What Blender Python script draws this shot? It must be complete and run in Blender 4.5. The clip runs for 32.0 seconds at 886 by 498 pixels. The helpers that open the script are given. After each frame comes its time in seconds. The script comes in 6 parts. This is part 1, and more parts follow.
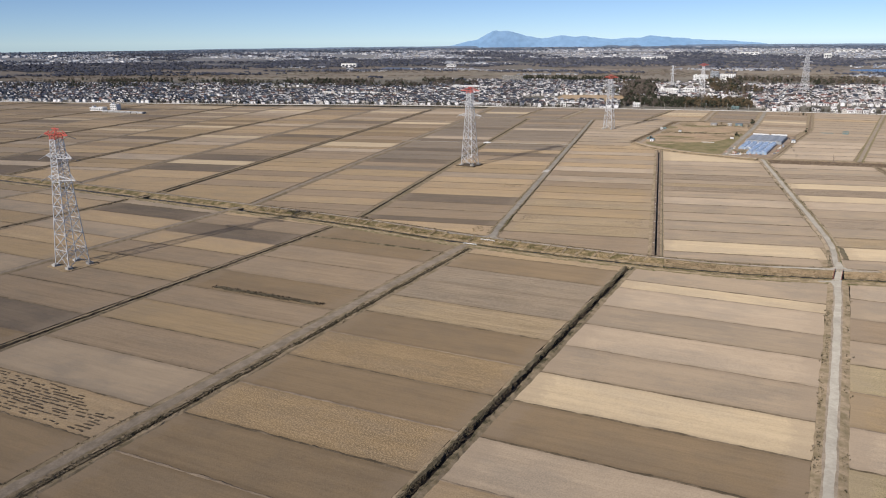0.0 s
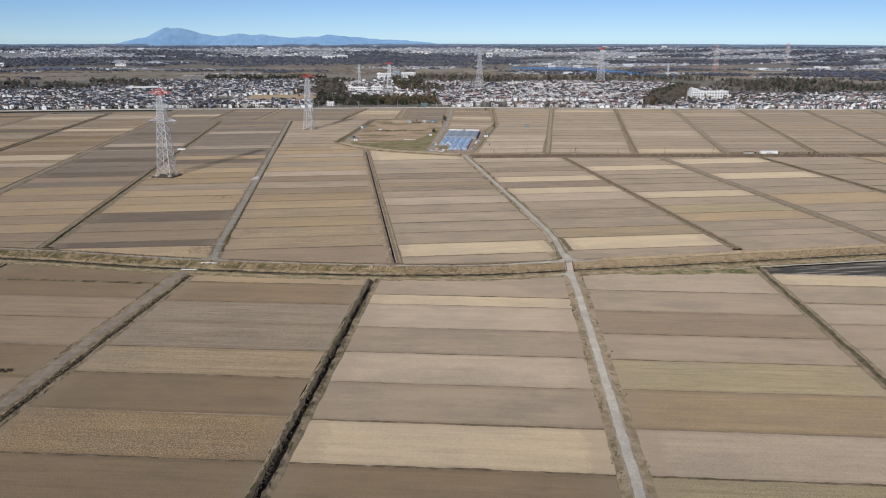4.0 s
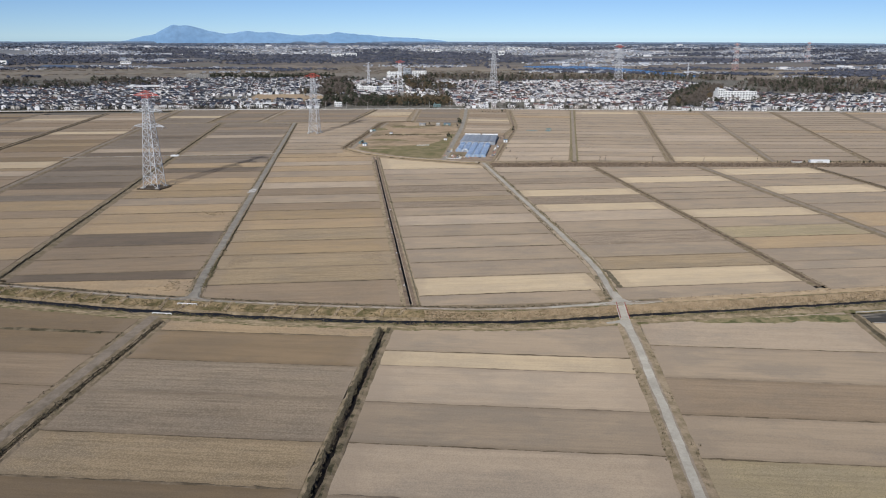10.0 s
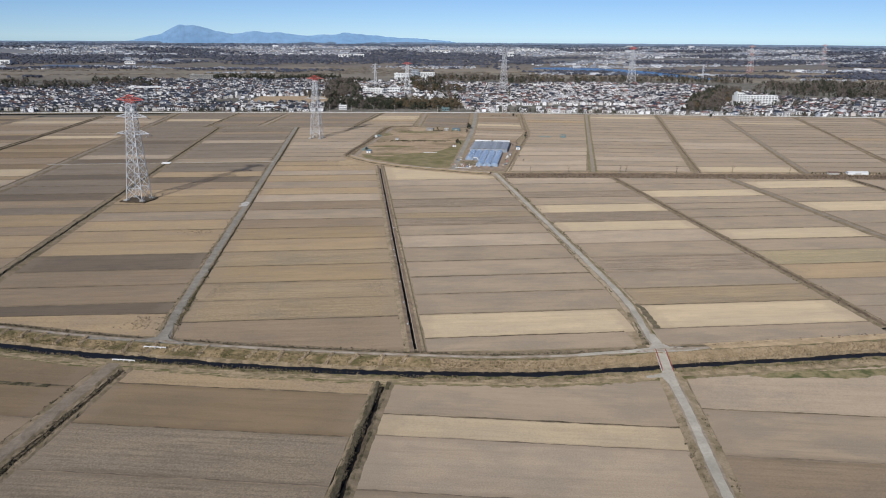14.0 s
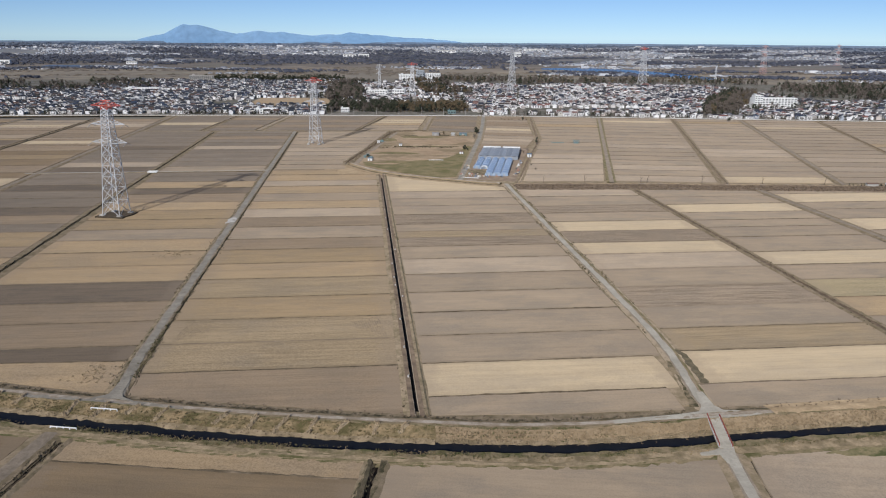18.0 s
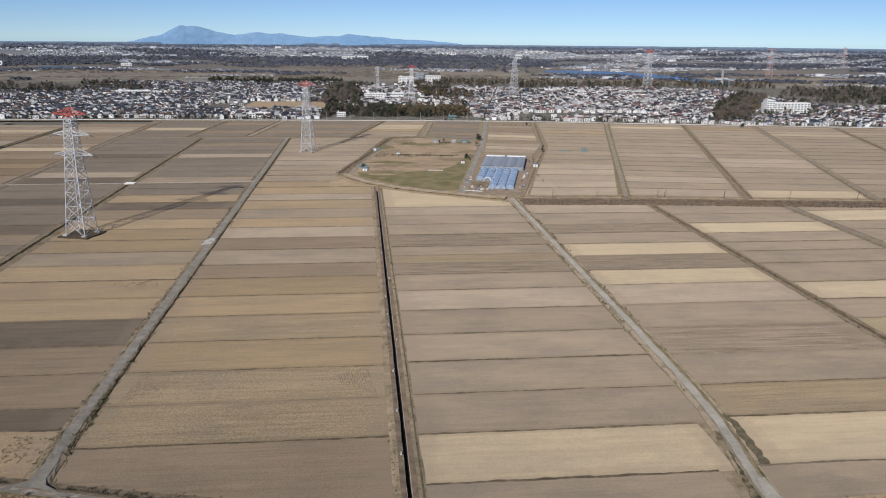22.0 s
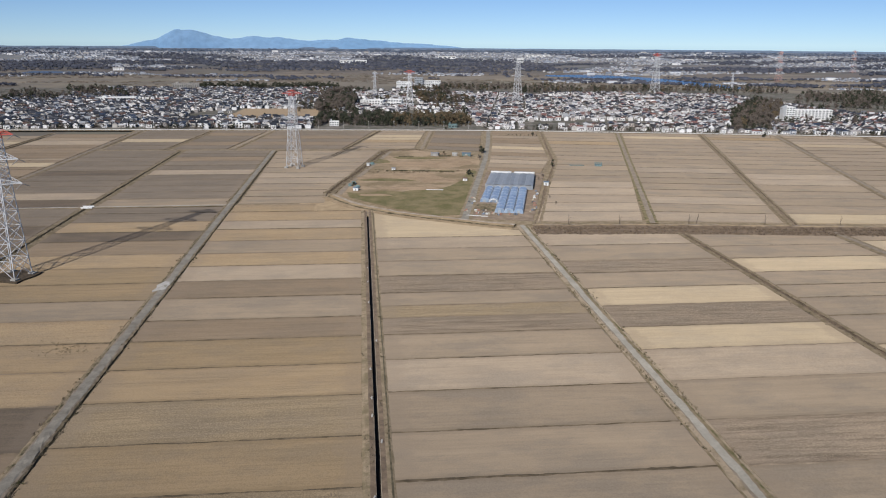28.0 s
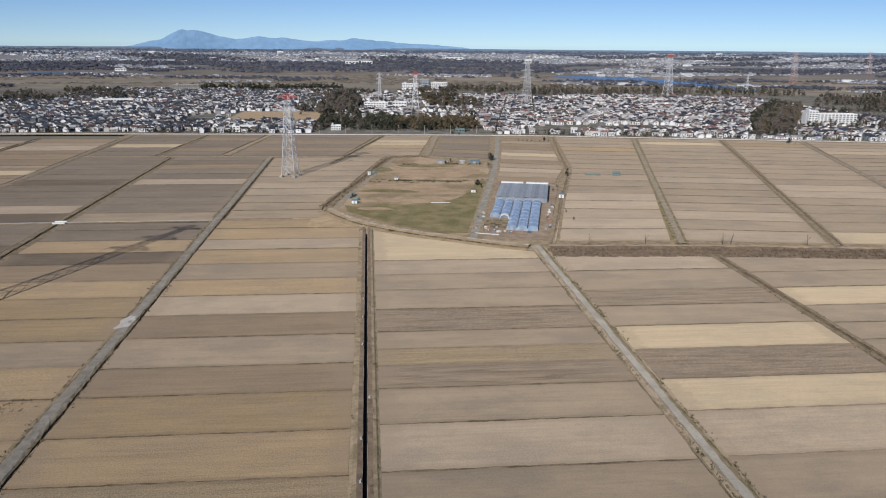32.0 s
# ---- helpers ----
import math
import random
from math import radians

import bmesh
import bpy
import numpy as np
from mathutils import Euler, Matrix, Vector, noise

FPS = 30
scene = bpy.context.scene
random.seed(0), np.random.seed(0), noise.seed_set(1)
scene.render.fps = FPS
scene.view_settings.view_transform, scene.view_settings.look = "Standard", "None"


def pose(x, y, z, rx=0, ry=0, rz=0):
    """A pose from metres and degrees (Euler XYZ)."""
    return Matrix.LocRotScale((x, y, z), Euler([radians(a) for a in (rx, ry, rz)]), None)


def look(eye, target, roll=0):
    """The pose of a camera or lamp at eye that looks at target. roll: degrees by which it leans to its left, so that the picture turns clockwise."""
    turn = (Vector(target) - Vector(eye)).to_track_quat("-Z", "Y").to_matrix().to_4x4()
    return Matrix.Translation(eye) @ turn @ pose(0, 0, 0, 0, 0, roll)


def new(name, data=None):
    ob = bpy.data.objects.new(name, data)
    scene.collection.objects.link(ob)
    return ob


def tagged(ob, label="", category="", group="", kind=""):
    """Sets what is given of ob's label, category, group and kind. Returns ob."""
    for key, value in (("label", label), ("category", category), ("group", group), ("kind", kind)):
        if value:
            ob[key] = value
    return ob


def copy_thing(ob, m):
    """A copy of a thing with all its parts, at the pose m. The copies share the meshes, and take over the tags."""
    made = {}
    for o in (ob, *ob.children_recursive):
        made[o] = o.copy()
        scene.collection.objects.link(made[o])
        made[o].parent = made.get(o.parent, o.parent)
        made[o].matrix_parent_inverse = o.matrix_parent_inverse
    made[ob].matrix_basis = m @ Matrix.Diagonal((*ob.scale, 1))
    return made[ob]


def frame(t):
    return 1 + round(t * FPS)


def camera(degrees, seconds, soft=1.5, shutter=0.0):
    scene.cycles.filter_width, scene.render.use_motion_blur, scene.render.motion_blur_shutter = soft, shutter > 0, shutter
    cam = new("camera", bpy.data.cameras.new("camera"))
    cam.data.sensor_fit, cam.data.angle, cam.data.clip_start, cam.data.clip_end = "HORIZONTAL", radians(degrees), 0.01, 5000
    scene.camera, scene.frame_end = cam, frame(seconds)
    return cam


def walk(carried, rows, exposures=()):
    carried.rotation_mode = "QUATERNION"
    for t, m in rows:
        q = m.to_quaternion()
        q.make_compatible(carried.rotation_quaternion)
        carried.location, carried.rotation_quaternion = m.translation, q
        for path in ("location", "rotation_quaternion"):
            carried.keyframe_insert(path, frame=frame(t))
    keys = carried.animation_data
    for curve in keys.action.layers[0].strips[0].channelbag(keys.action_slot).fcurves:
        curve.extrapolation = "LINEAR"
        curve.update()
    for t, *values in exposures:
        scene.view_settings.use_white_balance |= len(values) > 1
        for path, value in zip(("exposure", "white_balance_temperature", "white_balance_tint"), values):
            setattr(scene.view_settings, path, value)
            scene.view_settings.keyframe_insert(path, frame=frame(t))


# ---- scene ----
cam = camera(58.7, 32.0, 1.13)
PATH = [
    (0.0, (-1.82, 0.66, 117.11), (-27.171, 93.959, 91.565), -0.485),
    (0.5, (-7.44, 3.83, 116.96), (-23.200, 99.177, 91.275), -0.446),
    (1.0, (-11.67, 8.05, 116.80), (-19.368, 104.399, 91.154), -0.406),
    (1.5, (-15.67, 12.05, 116.61), (-12.756, 108.647, 90.897), -0.287),
    (2.0, (-19.22, 16.85, 116.41), (-8.066, 112.876, 90.808), -0.167),
    (2.5, (-21.92, 21.57, 116.40), (-9.741, 117.470, 90.797), -0.062),
    (3.0, (-23.78, 26.87, 116.07), (-11.573, 122.715, 90.291), 0.043),
    (3.5, (-25.00, 32.34, 116.06), (-12.606, 128.158, 90.280), 0.048),
    (5.5, (-27.43, 56.24, 115.37), (-14.608, 151.958, 89.415), 0.168),
    (6.0, (-27.49, 62.37, 115.36), (-14.642, 158.082, 89.403), 0.174),
    (7.0, (-27.25, 74.79, 114.99), (-14.247, 170.468, 88.986), 0.195),
    (8.0, (-26.37, 87.38, 114.94), (-13.225, 183.028, 88.894), 0.215),
    (9.0, (-25.06, 99.91, 114.81), (-12.606, 195.649, 88.750), 0.137),
    (10.0, (-23.91, 112.81, 114.69), (-12.434, 208.675, 88.654), 0.139),
    (11.0, (-22.76, 125.70, 114.56), (-12.095, 221.671, 88.558), 0.241),
    (12.0, (-21.30, 138.68, 114.44), (-10.774, 234.677, 88.462), 0.243),
    (13.0, (-20.15, 151.58, 114.64), (-9.599, 247.577, 88.691), 0.345),
    (14.0, (-19.02, 164.47, 114.59), (-8.427, 260.464, 88.645), 0.354),
    (14.5, (-18.09, 170.85, 114.57), (-7.485, 266.838, 88.622), 0.359),
    (16.5, (-15.69, 197.35, 114.48), (-5.842, 293.416, 88.530), 0.378),
    (17.0, (-15.17, 203.95, 114.78), (-5.299, 300.016, 88.832), 0.383),
    (18.0, (-14.04, 216.84, 114.41), (-4.128, 312.904, 88.461), 0.393),
    (19.0, (-12.91, 229.73, 114.37), (-2.957, 325.792, 88.415), 0.502),
    (20.0, (-11.60, 242.07, 114.65), (-1.700, 338.145, 88.740), 0.506),
    (21.0, (-10.56, 255.12, 114.50), (-0.630, 351.197, 88.592), 0.523),
    (22.0, (-9.30, 268.58, 114.35), (0.671, 364.694, 88.612), 0.540),
    (23.0, (-8.34, 281.95, 114.53), (1.654, 378.059, 88.789), 0.457),
    (24.0, (-6.77, 294.74, 114.57), (3.229, 390.985, 89.313), 0.454),
    (25.0, (-5.59, 307.77, 114.61), (4.391, 404.004, 89.330), 0.450),
    (25.5, (-4.61, 314.05, 114.63), (5.372, 410.288, 89.338), 0.448),
    (27.5, (-1.86, 339.88, 114.70), (8.094, 436.100, 89.372), 0.440),
    (28.0, (-1.27, 346.39, 114.72), (8.675, 442.610, 89.381), 0.438),
    (29.0, (-0.19, 359.22, 114.61), (9.809, 455.451, 89.316), 0.463),
    (30.0, (1.21, 372.14, 114.50), (11.257, 468.380, 89.251), 0.487),
    (30.5, (1.91, 378.59, 114.45), (11.911, 474.830, 89.196), 0.490),
    (31.0, (2.61, 385.03, 114.39), (12.062, 481.332, 89.142), 0.492),
    (31.5, (3.27, 391.64, 114.34), (12.387, 487.966, 89.087), 0.494),
    (32.0, (3.93, 398.24, 114.29), (13.083, 494.565, 89.033), 0.496),
]
walk(cam, [(t, look(eye, target, roll)) for t, eye, target, roll in PATH],
     [(0.0, -0.18, 6850, 12), (1.0, -0.29, 6600, 11), (2.0, -0.4, 6520, 10.5), (3.5, -0.44, 6460, 10), (8.0, -0.44, 6340, 9.5), (14.0, -0.44, 6340, 9.5), (19.0, -0.44, 6420, 10), (23.0, -0.44, 6500, 10), (32.0, -0.44, 6500, 10)])


# ---- sky, sun and exposure ----
SUN_AZIMUTH, SUN_ELEVATION = 202.5, 23.2   # clockwise from +y; behind and left of the flight
world = bpy.data.worlds.new("winter_sky")
scene.world = world
world.use_nodes = True
wn = world.node_tree
sky = wn.nodes.new("ShaderNodeTexSky")
sky.sky_type = "NISHITA"
sky.sun_disc = False
sky.sun_elevation = radians(SUN_ELEVATION)
sky.sun_rotation = radians(SUN_AZIMUTH)
sky.altitude = 100
sky.air_density, sky.dust_density, sky.ozone_density = 0.5, 0.0, 2.3
back = wn.nodes["Background"]
back.inputs[1].default_value = 0.099
tint = wn.nodes.new("ShaderNodeMix")          # the clear winter air is a little bluer than the model's
tint.data_type, tint.blend_type = "RGBA", "MULTIPLY"
tint.inputs[0].default_value, tint.inputs[7].default_value = 1.0, (0.83, 0.935, 1.1, 1)
wn.links.new(sky.outputs[0], tint.inputs[6])
wn.links.new(tint.outputs[2], back.inputs[0])

sun_data = bpy.data.lights.new("sun", "SUN")
sun_data.energy, sun_data.angle, sun_data.color = 5.0, radians(0.53), (1.0, 0.965, 0.93)
sun = new("sun", sun_data)
az, el = radians(SUN_AZIMUTH), radians(SUN_ELEVATION)
SUN_WAY = Vector((math.sin(az) * math.cos(el), math.cos(az) * math.cos(el), math.sin(el)))
sun.matrix_world = look(SUN_WAY * 400, (0, 0, 0))

# ---- materials ----
def mat_base(name, rough=0.9, metal=0.0):
    m = bpy.data.materials.new(name)
    m.use_nodes = True
    b = m.node_tree.nodes["Principled BSDF"]
    b.inputs["Roughness"].default_value = rough
    b.inputs["Metallic"].default_value = metal
    b.inputs["Specular IOR Level"].default_value = 0.2
    b.inputs["Diffuse Roughness"].default_value = 1.0 if rough > 0.85 else 0.3
    return m, m.node_tree, b


def nd(nt, kind, **values):
    n = nt.nodes.new("ShaderNode" + kind)
    for key, v in values.items():
        n.inputs[key].default_value = v
    return n


def mixed(nt, fac, a, b, mode="MIX"):
    """Mix of two colours; each of fac, a, b is a socket or a value."""
    n = nt.nodes.new("ShaderNodeMix")
    n.data_type, n.blend_type = "RGBA", mode
    for slot, v in ((0, fac), (6, a), (7, b)):
        if isinstance(v, bpy.types.NodeSocket):
            nt.links.new(v, n.inputs[slot])
        elif slot:
            n.inputs[slot].default_value = (*v, 1)
        else:
            n.inputs[slot].default_value = v
    return n.outputs[2]


def ranged(nt, sock, a, b, c=0.0, d=1.0):
    n = nt.nodes.new("ShaderNodeMapRange")
    nt.links.new(sock, n.inputs[0])
    for i, v in enumerate((a, b, c, d)):
        n.inputs[i + 1].default_value = v
    return n.outputs[0]


def coords(nt, scale=(1, 1, 1), shuffle=True):
    """Object coordinates in metres, moved by chance from object to object, and scaled."""
    tc = nt.nodes.new("ShaderNodeTexCoord")
    out = tc.outputs["Object"]
    if shuffle:
        oi = nt.nodes.new("ShaderNodeObjectInfo")
        add = nt.nodes.new("ShaderNodeVectorMath")
        mul = nt.nodes.new("ShaderNodeMath")
        mul.operation, mul.inputs[1].default_value = "MULTIPLY", 700.0
        nt.links.new(oi.outputs["Random"], mul.inputs[0])
        nt.links.new(out, add.inputs[0])
        nt.links.new(mul.outputs[0], add.inputs[1])
        out = add.outputs[0]
    mp = nt.nodes.new("ShaderNodeMapping")
    mp.inputs["Scale"].default_value = scale
    nt.links.new(out, mp.inputs[0])
    return mp.outputs[0]


def noisy(nt, vec, scale, detail=4.0, rough=0.55):
    n = nd(nt, "TexNoise", Scale=scale, Detail=detail, Roughness=rough)
    nt.links.new(vec, n.inputs["Vector"])
    return n.outputs[0]


def chance(nt):
    """A number from 0 to 1 that differs from object to object and from island to island."""
    oi, ge = nt.nodes.new("ShaderNodeObjectInfo"), nt.nodes.new("ShaderNodeNewGeometry")
    add, fr = nt.nodes.new("ShaderNodeMath"), nt.nodes.new("ShaderNodeMath")
    fr.operation = "FRACT"
    nt.links.new(oi.outputs["Random"], add.inputs[0])
    nt.links.new(ge.outputs["Random Per Island"], add.inputs[1])
    nt.links.new(add.outputs[0], fr.inputs[0])
    return fr.outputs[0]


def bumped(nt, b, height, strength, dist):
    n = nd(nt, "Bump", Strength=strength, Distance=dist)
    nt.links.new(height, n.inputs["Height"])
    nt.links.new(n.outputs[0], b.inputs["Normal"])


def field_mat(name, c1, c2, row=0.35, speck=0.25, speck_col=(0.5, 0.4, 0.25), cloud=0.5, lines=0.8):
    """Soil or stubble: rows along the field, broad clouds of damp, crumbs of straw, and worn headlands at both ends."""
    m, nt, b = mat_base(name, 0.95)
    v = coords(nt)
    rows = noisy(nt, coords(nt, (0.014, 0.34, 1)), 1.0, 4.0, 0.65)
    fine = noisy(nt, coords(nt, (0.045, lines, 1)), 1.0, 2.0, 0.6)
    broad = noisy(nt, coords(nt, (0.55, 1.0, 1)), 0.055, 6.0, 0.66)
    streak = noisy(nt, coords(nt, (0.018, 0.12, 1)), 1.0, 5.0, 0.7)
    dots = noisy(nt, coords(nt, (1.2, 1.0, 1)), 1.9 if speck > 0.3 else 1.7, 2.0, 0.75)
    grit = noisy(nt, v, 0.22, 6.0, 0.7)
    dark = tuple(0.48 * x for x in c1)
    grey = sum(c1) / 3 * 0.9
    damp = tuple(0.5 * 0.82 * x + 0.5 * grey * w for x, w in zip(c1, (1.12, 0.98, 0.8)))
    col = mixed(nt, ranged(nt, streak, 0.35, 0.65), c1, c2)
    col = mixed(nt, ranged(nt, broad, 0.46, 0.6, 0, min(1.0, cloud * 1.5)), col, damp)
    col = mixed(nt, ranged(nt, grit, 0.5, 0.72, 0, 0.3), col, damp)
    col = mixed(nt, ranged(nt, rows, 0.48, 0.75, 0, row * 0.8), col, dark)
    col = mixed(nt, ranged(nt, fine, 0.45, 0.72, 0, row), col, dark)
    col = mixed(nt, ranged(nt, dots, 0.52, 0.6, 0, min(1, speck * 1.5)), col, speck_col)
    col = mixed(nt, ranged(nt, dots, 0.47, 0.39, 0, min(1, speck * 1.5)), col, dark)
    tc, sep, ab = nt.nodes.new("ShaderNodeTexCoord"), nt.nodes.new("ShaderNodeSeparateXYZ"), nt.nodes.new("ShaderNodeMath")
    ab.operation = "ABSOLUTE"
    nt.links.new(tc.outputs["Object"], sep.inputs[0])
    nt.links.new(sep.outputs[0], ab.inputs[0])
    edge = nt.nodes.new("ShaderNodeMath")
    edge.operation, edge.inputs[1].default_value = "MULTIPLY_ADD", 16.0
    nt.links.new(grit, edge.inputs[0])
    nt.links.new(ab.outputs[0], edge.inputs[2])
    col = mixed(nt, ranged(nt, edge.outputs[0], 45, 49, 0, 0.45), col, tuple(0.4 * x + 0.6 * y for x, y in zip(c1, (0.25, 0.2, 0.15))))
    # a worn margin along the long sides
    uv, usep, vabs, ragged = nt.nodes.new("ShaderNodeUVMap"), nt.nodes.new("ShaderNodeSeparateXYZ"), nt.nodes.new("ShaderNodeMath"), nt.nodes.new("ShaderNodeMath")
    uv.uv_map = "margin"
    vabs.operation, ragged.operation, ragged.inputs[1].default_value = "ABSOLUTE", "MULTIPLY_ADD", 0.18
    nt.links.new(uv.outputs[0], usep.inputs[0])
    nt.links.new(usep.outputs[1], vabs.inputs[0])
    nt.links.new(grit, ragged.inputs[0])
    nt.links.new(vabs.outputs[0], ragged.inputs[2])
    col = mixed(nt, ranged(nt, ragged.outputs[0], 0.9, 0.97, 0, 0.4), col, tuple(0.72 * x for x in c1))
    col = mixed(nt, 1.0, col, ranged(nt, chance(nt), 0, 1, 0.94, 1.06), "MULTIPLY")
    nt.links.new(col, b.inputs["Base Color"])
    bumped(nt, b, dots, 0.3 + 0.6 * speck, 0.2)
    return m


def two_tone(name, c1, c2, scale=0.2, rough=0.9, metal=0.0, spec=None, vary=0.15, bump=0.15, stretch=(1, 1, 1), lo=0.35, hi=0.65):
    m, nt, b = mat_base(name, rough, metal)
    v = coords(nt, stretch)
    n = noisy(nt, v, scale, 6.0, 0.6)
    n2 = noisy(nt, v, scale * 7, 4.0, 0.6)
    col = mixed(nt, ranged(nt, n, lo, hi), c1, c2)
    col = mixed(nt, ranged(nt, n2, 0.4, 0.75, 0, 0.4), col, tuple(0.6 * x for x in c1))
    if vary:
        col = mixed(nt, 1.0, col, ranged(nt, chance(nt), 0, 1, 1 - vary, 1 + vary), "MULTIPLY")
    nt.links.new(col, b.inputs["Base Color"])
    if spec is not None:
        b.inputs["Specular IOR Level"].default_value = spec
    if bump:
        bumped(nt, b, n2, bump, 0.1)
    return m


def many(name, colours, rough=0.7, grime=0.25, scale=0.6, spec=0.3):
    """Paint or tile whose colour is drawn by chance, one for each object or island."""
    m, nt, b = mat_base(name, rough)
    ramp = nt.nodes.new("ShaderNodeValToRGB")
    ramp.color_ramp.interpolation = "CONSTANT"
    els = ramp.color_ramp.elements
    while len(els) < len(colours):
        els.new(1.0)
    for i, c in enumerate(colours):
        els[i].position, els[i].color = i / len(colours), (*c, 1)
    nt.links.new(chance(nt), ramp.inputs[0])
    n = noisy(nt, coords(nt), scale, 5.0)
    col = mixed(nt, ranged(nt, n, 0.4, 0.75, 0, grime), ramp.outputs[0], (0.12, 0.11, 0.1))
    nt.links.new(col, b.inputs["Base Color"])
    b.inputs["Specular IOR Level"].default_value = spec
    return m


FIELD = {
    "g": field_mat("tilled_soil", (0.312, 0.245, 0.172), (0.362, 0.283, 0.197), 0.17, 0.1, (0.405, 0.33, 0.248)),
    "d": field_mat("dark_soil", (0.150, 0.117, 0.085), (0.180, 0.141, 0.102), 0.25, 0.12, (0.240, 0.19, 0.14)),
    "k": field_mat("damp_soil", (0.265, 0.199, 0.133), (0.303, 0.229, 0.153), 0.3, 0.15, (0.338, 0.259, 0.176), 0.3),
    "m": field_mat("brown_soil", (0.214, 0.156, 0.095), (0.245, 0.179, 0.109), 0.2, 0.1, (0.303, 0.225, 0.137), 0.25),
    "b": field_mat("brown_stubble", (0.300, 0.221, 0.130), (0.346, 0.252, 0.149), 0.25, 0.12, (0.420, 0.319, 0.193), 0.3),
    "t": field_mat("straw_stubble", (0.354, 0.257, 0.154), (0.406, 0.299, 0.178), 0.28, 0.22, (0.496, 0.380, 0.242), 0.3),
    "y": field_mat("pale_straw", (0.470, 0.371, 0.245), (0.524, 0.416, 0.273), 0.2, 0.12, (0.579, 0.467, 0.312), 0.25),
    "s": field_mat("rough_stubble", (0.29, 0.221, 0.137), (0.34, 0.259, 0.161), 0.45, 0.24, (0.45, 0.35, 0.225), 0.4),
    "p": field_mat("speckled_stubble", (0.265, 0.189, 0.106), (0.323, 0.233, 0.132), 0.35, 0.42, (0.475, 0.349, 0.209), 0.4),
    "r": field_mat("ploughed_soil", (0.275, 0.213, 0.152), (0.326, 0.255, 0.181), 0.95, 0.32, (0.420, 0.338, 0.239), 0.4, 0.5),
    "o": field_mat("greening_stubble", (0.395, 0.318, 0.192), (0.445, 0.362, 0.225), 0.4, 0.45, (0.17, 0.145, 0.08), 0.33),
    "q": field_mat("grey_ploughed_soil", (0.262, 0.207, 0.147), (0.3, 0.238, 0.169), 0.6, 0.26, (0.37, 0.3, 0.213), 0.35),
    "n": field_mat("grey_soil", (0.205, 0.166, 0.125), (0.24, 0.195, 0.146), 0.3, 0.14, (0.28, 0.228, 0.172), 0.35),
    "l": field_mat("light_soil", (0.373, 0.295, 0.213), (0.422, 0.335, 0.240), 0.2, 0.15, (0.493, 0.401, 0.289), 0.45),
}
FIELD_WORDS = {
    "g": "bare grey-brown tilled rice paddy with faint rows", "d": "dark freshly ploughed damp rice paddy",
    "b": "harvested rice paddy with smooth brown stubble", "t": "harvested rice paddy covered with tan straw stubble",
    "y": "harvested rice paddy with pale yellow straw", "s": "harvested rice paddy with rough speckled straw stubble",
    "q": "grey-brown rice paddy ploughed in fine rows", "n": "dark grey-brown tilled rice paddy lying fallow", "p": "harvested rice paddy strewn with pale straw crumbs", "m": "brown damp tilled rice paddy with smooth soil", "r": "roughly ploughed dark paddy with clods in furrows", "o": "yellowish stubble paddy with some green regrowth",
    "k": "damp dark grey-brown tilled rice paddy", "l": "dry light grey-brown paddy with thin straw"}
M_BUND2 = two_tone("dry_bund", (0.17, 0.132, 0.095), (0.28, 0.22, 0.157), 0.1, lo=0.35, hi=0.65)
M_LANE = two_tone("worn_gravel", (0.19, 0.172, 0.142), (0.305, 0.28, 0.235), 0.16, bump=0.3)
M_BUND = two_tone("bund_earth", (0.095, 0.074, 0.048), (0.22, 0.17, 0.115), 0.16, lo=0.4, hi=0.66)
M_GRASS = two_tone("dry_grass", (0.27, 0.2, 0.12), (0.41, 0.31, 0.195), 0.16, bump=0.8)
M_STRAW = two_tone("cut_straw", (0.4, 0.31, 0.2), (0.52, 0.41, 0.27), 0.5)
M_VERGE = two_tone("verge_grass", (0.172, 0.138, 0.083), (0.305, 0.238, 0.162), 0.24, bump=0.7, lo=0.36, hi=0.62)
M_GREEN = two_tone("green_weeds", (0.105, 0.1, 0.042), (0.28, 0.218, 0.135), 0.22, bump=0.6, lo=0.38, hi=0.6)
M_GRAVEL = two_tone("gravel_road", (0.31, 0.287, 0.24), (0.41, 0.38, 0.32), 0.14, bump=0.3)
M_PALEVERGE = two_tone("trodden_verge", (0.2, 0.16, 0.1), (0.37, 0.295, 0.21), 0.2, bump=0.6, lo=0.3, hi=0.5)
M_TRACK = two_tone("earth_track", (0.205, 0.168, 0.126), (0.31, 0.256, 0.197), 0.25, bump=0.3)
M_ASPH = two_tone("asphalt", (0.1, 0.1, 0.1), (0.16, 0.155, 0.15), 0.2)
M_MUD = two_tone("ditch_mud", (0.06, 0.048, 0.034), (0.14, 0.105, 0.07), 0.5, bump=0.5)
M_REED = two_tone("dry_reeds", (0.12, 0.09, 0.065), (0.22, 0.165, 0.115), 0.3, bump=0.6)
M_CONC = two_tone("concrete", (0.38, 0.36, 0.33), (0.5, 0.48, 0.44), 0.8)
M_WATER = two_tone("ditch_water", (0.012, 0.014, 0.02), (0.02, 0.022, 0.026), 0.3, 0.3, spec=0.06, vary=0, bump=0.02)
M_SILT = two_tone("silted_water", (0.016, 0.014, 0.012), (0.03, 0.026, 0.022), 0.4, 0.6, spec=0.05, vary=0)
M_RIVER = two_tone("river_water", (0.02, 0.038, 0.068), (0.03, 0.05, 0.08), 0.02, 0.2, spec=0.45, vary=0, bump=0.05)
M_STEEL = two_tone("galvanised_steel", (0.58, 0.59, 0.6), (0.7, 0.7, 0.7), 0.4, 0.55, 0.2, vary=0.05)
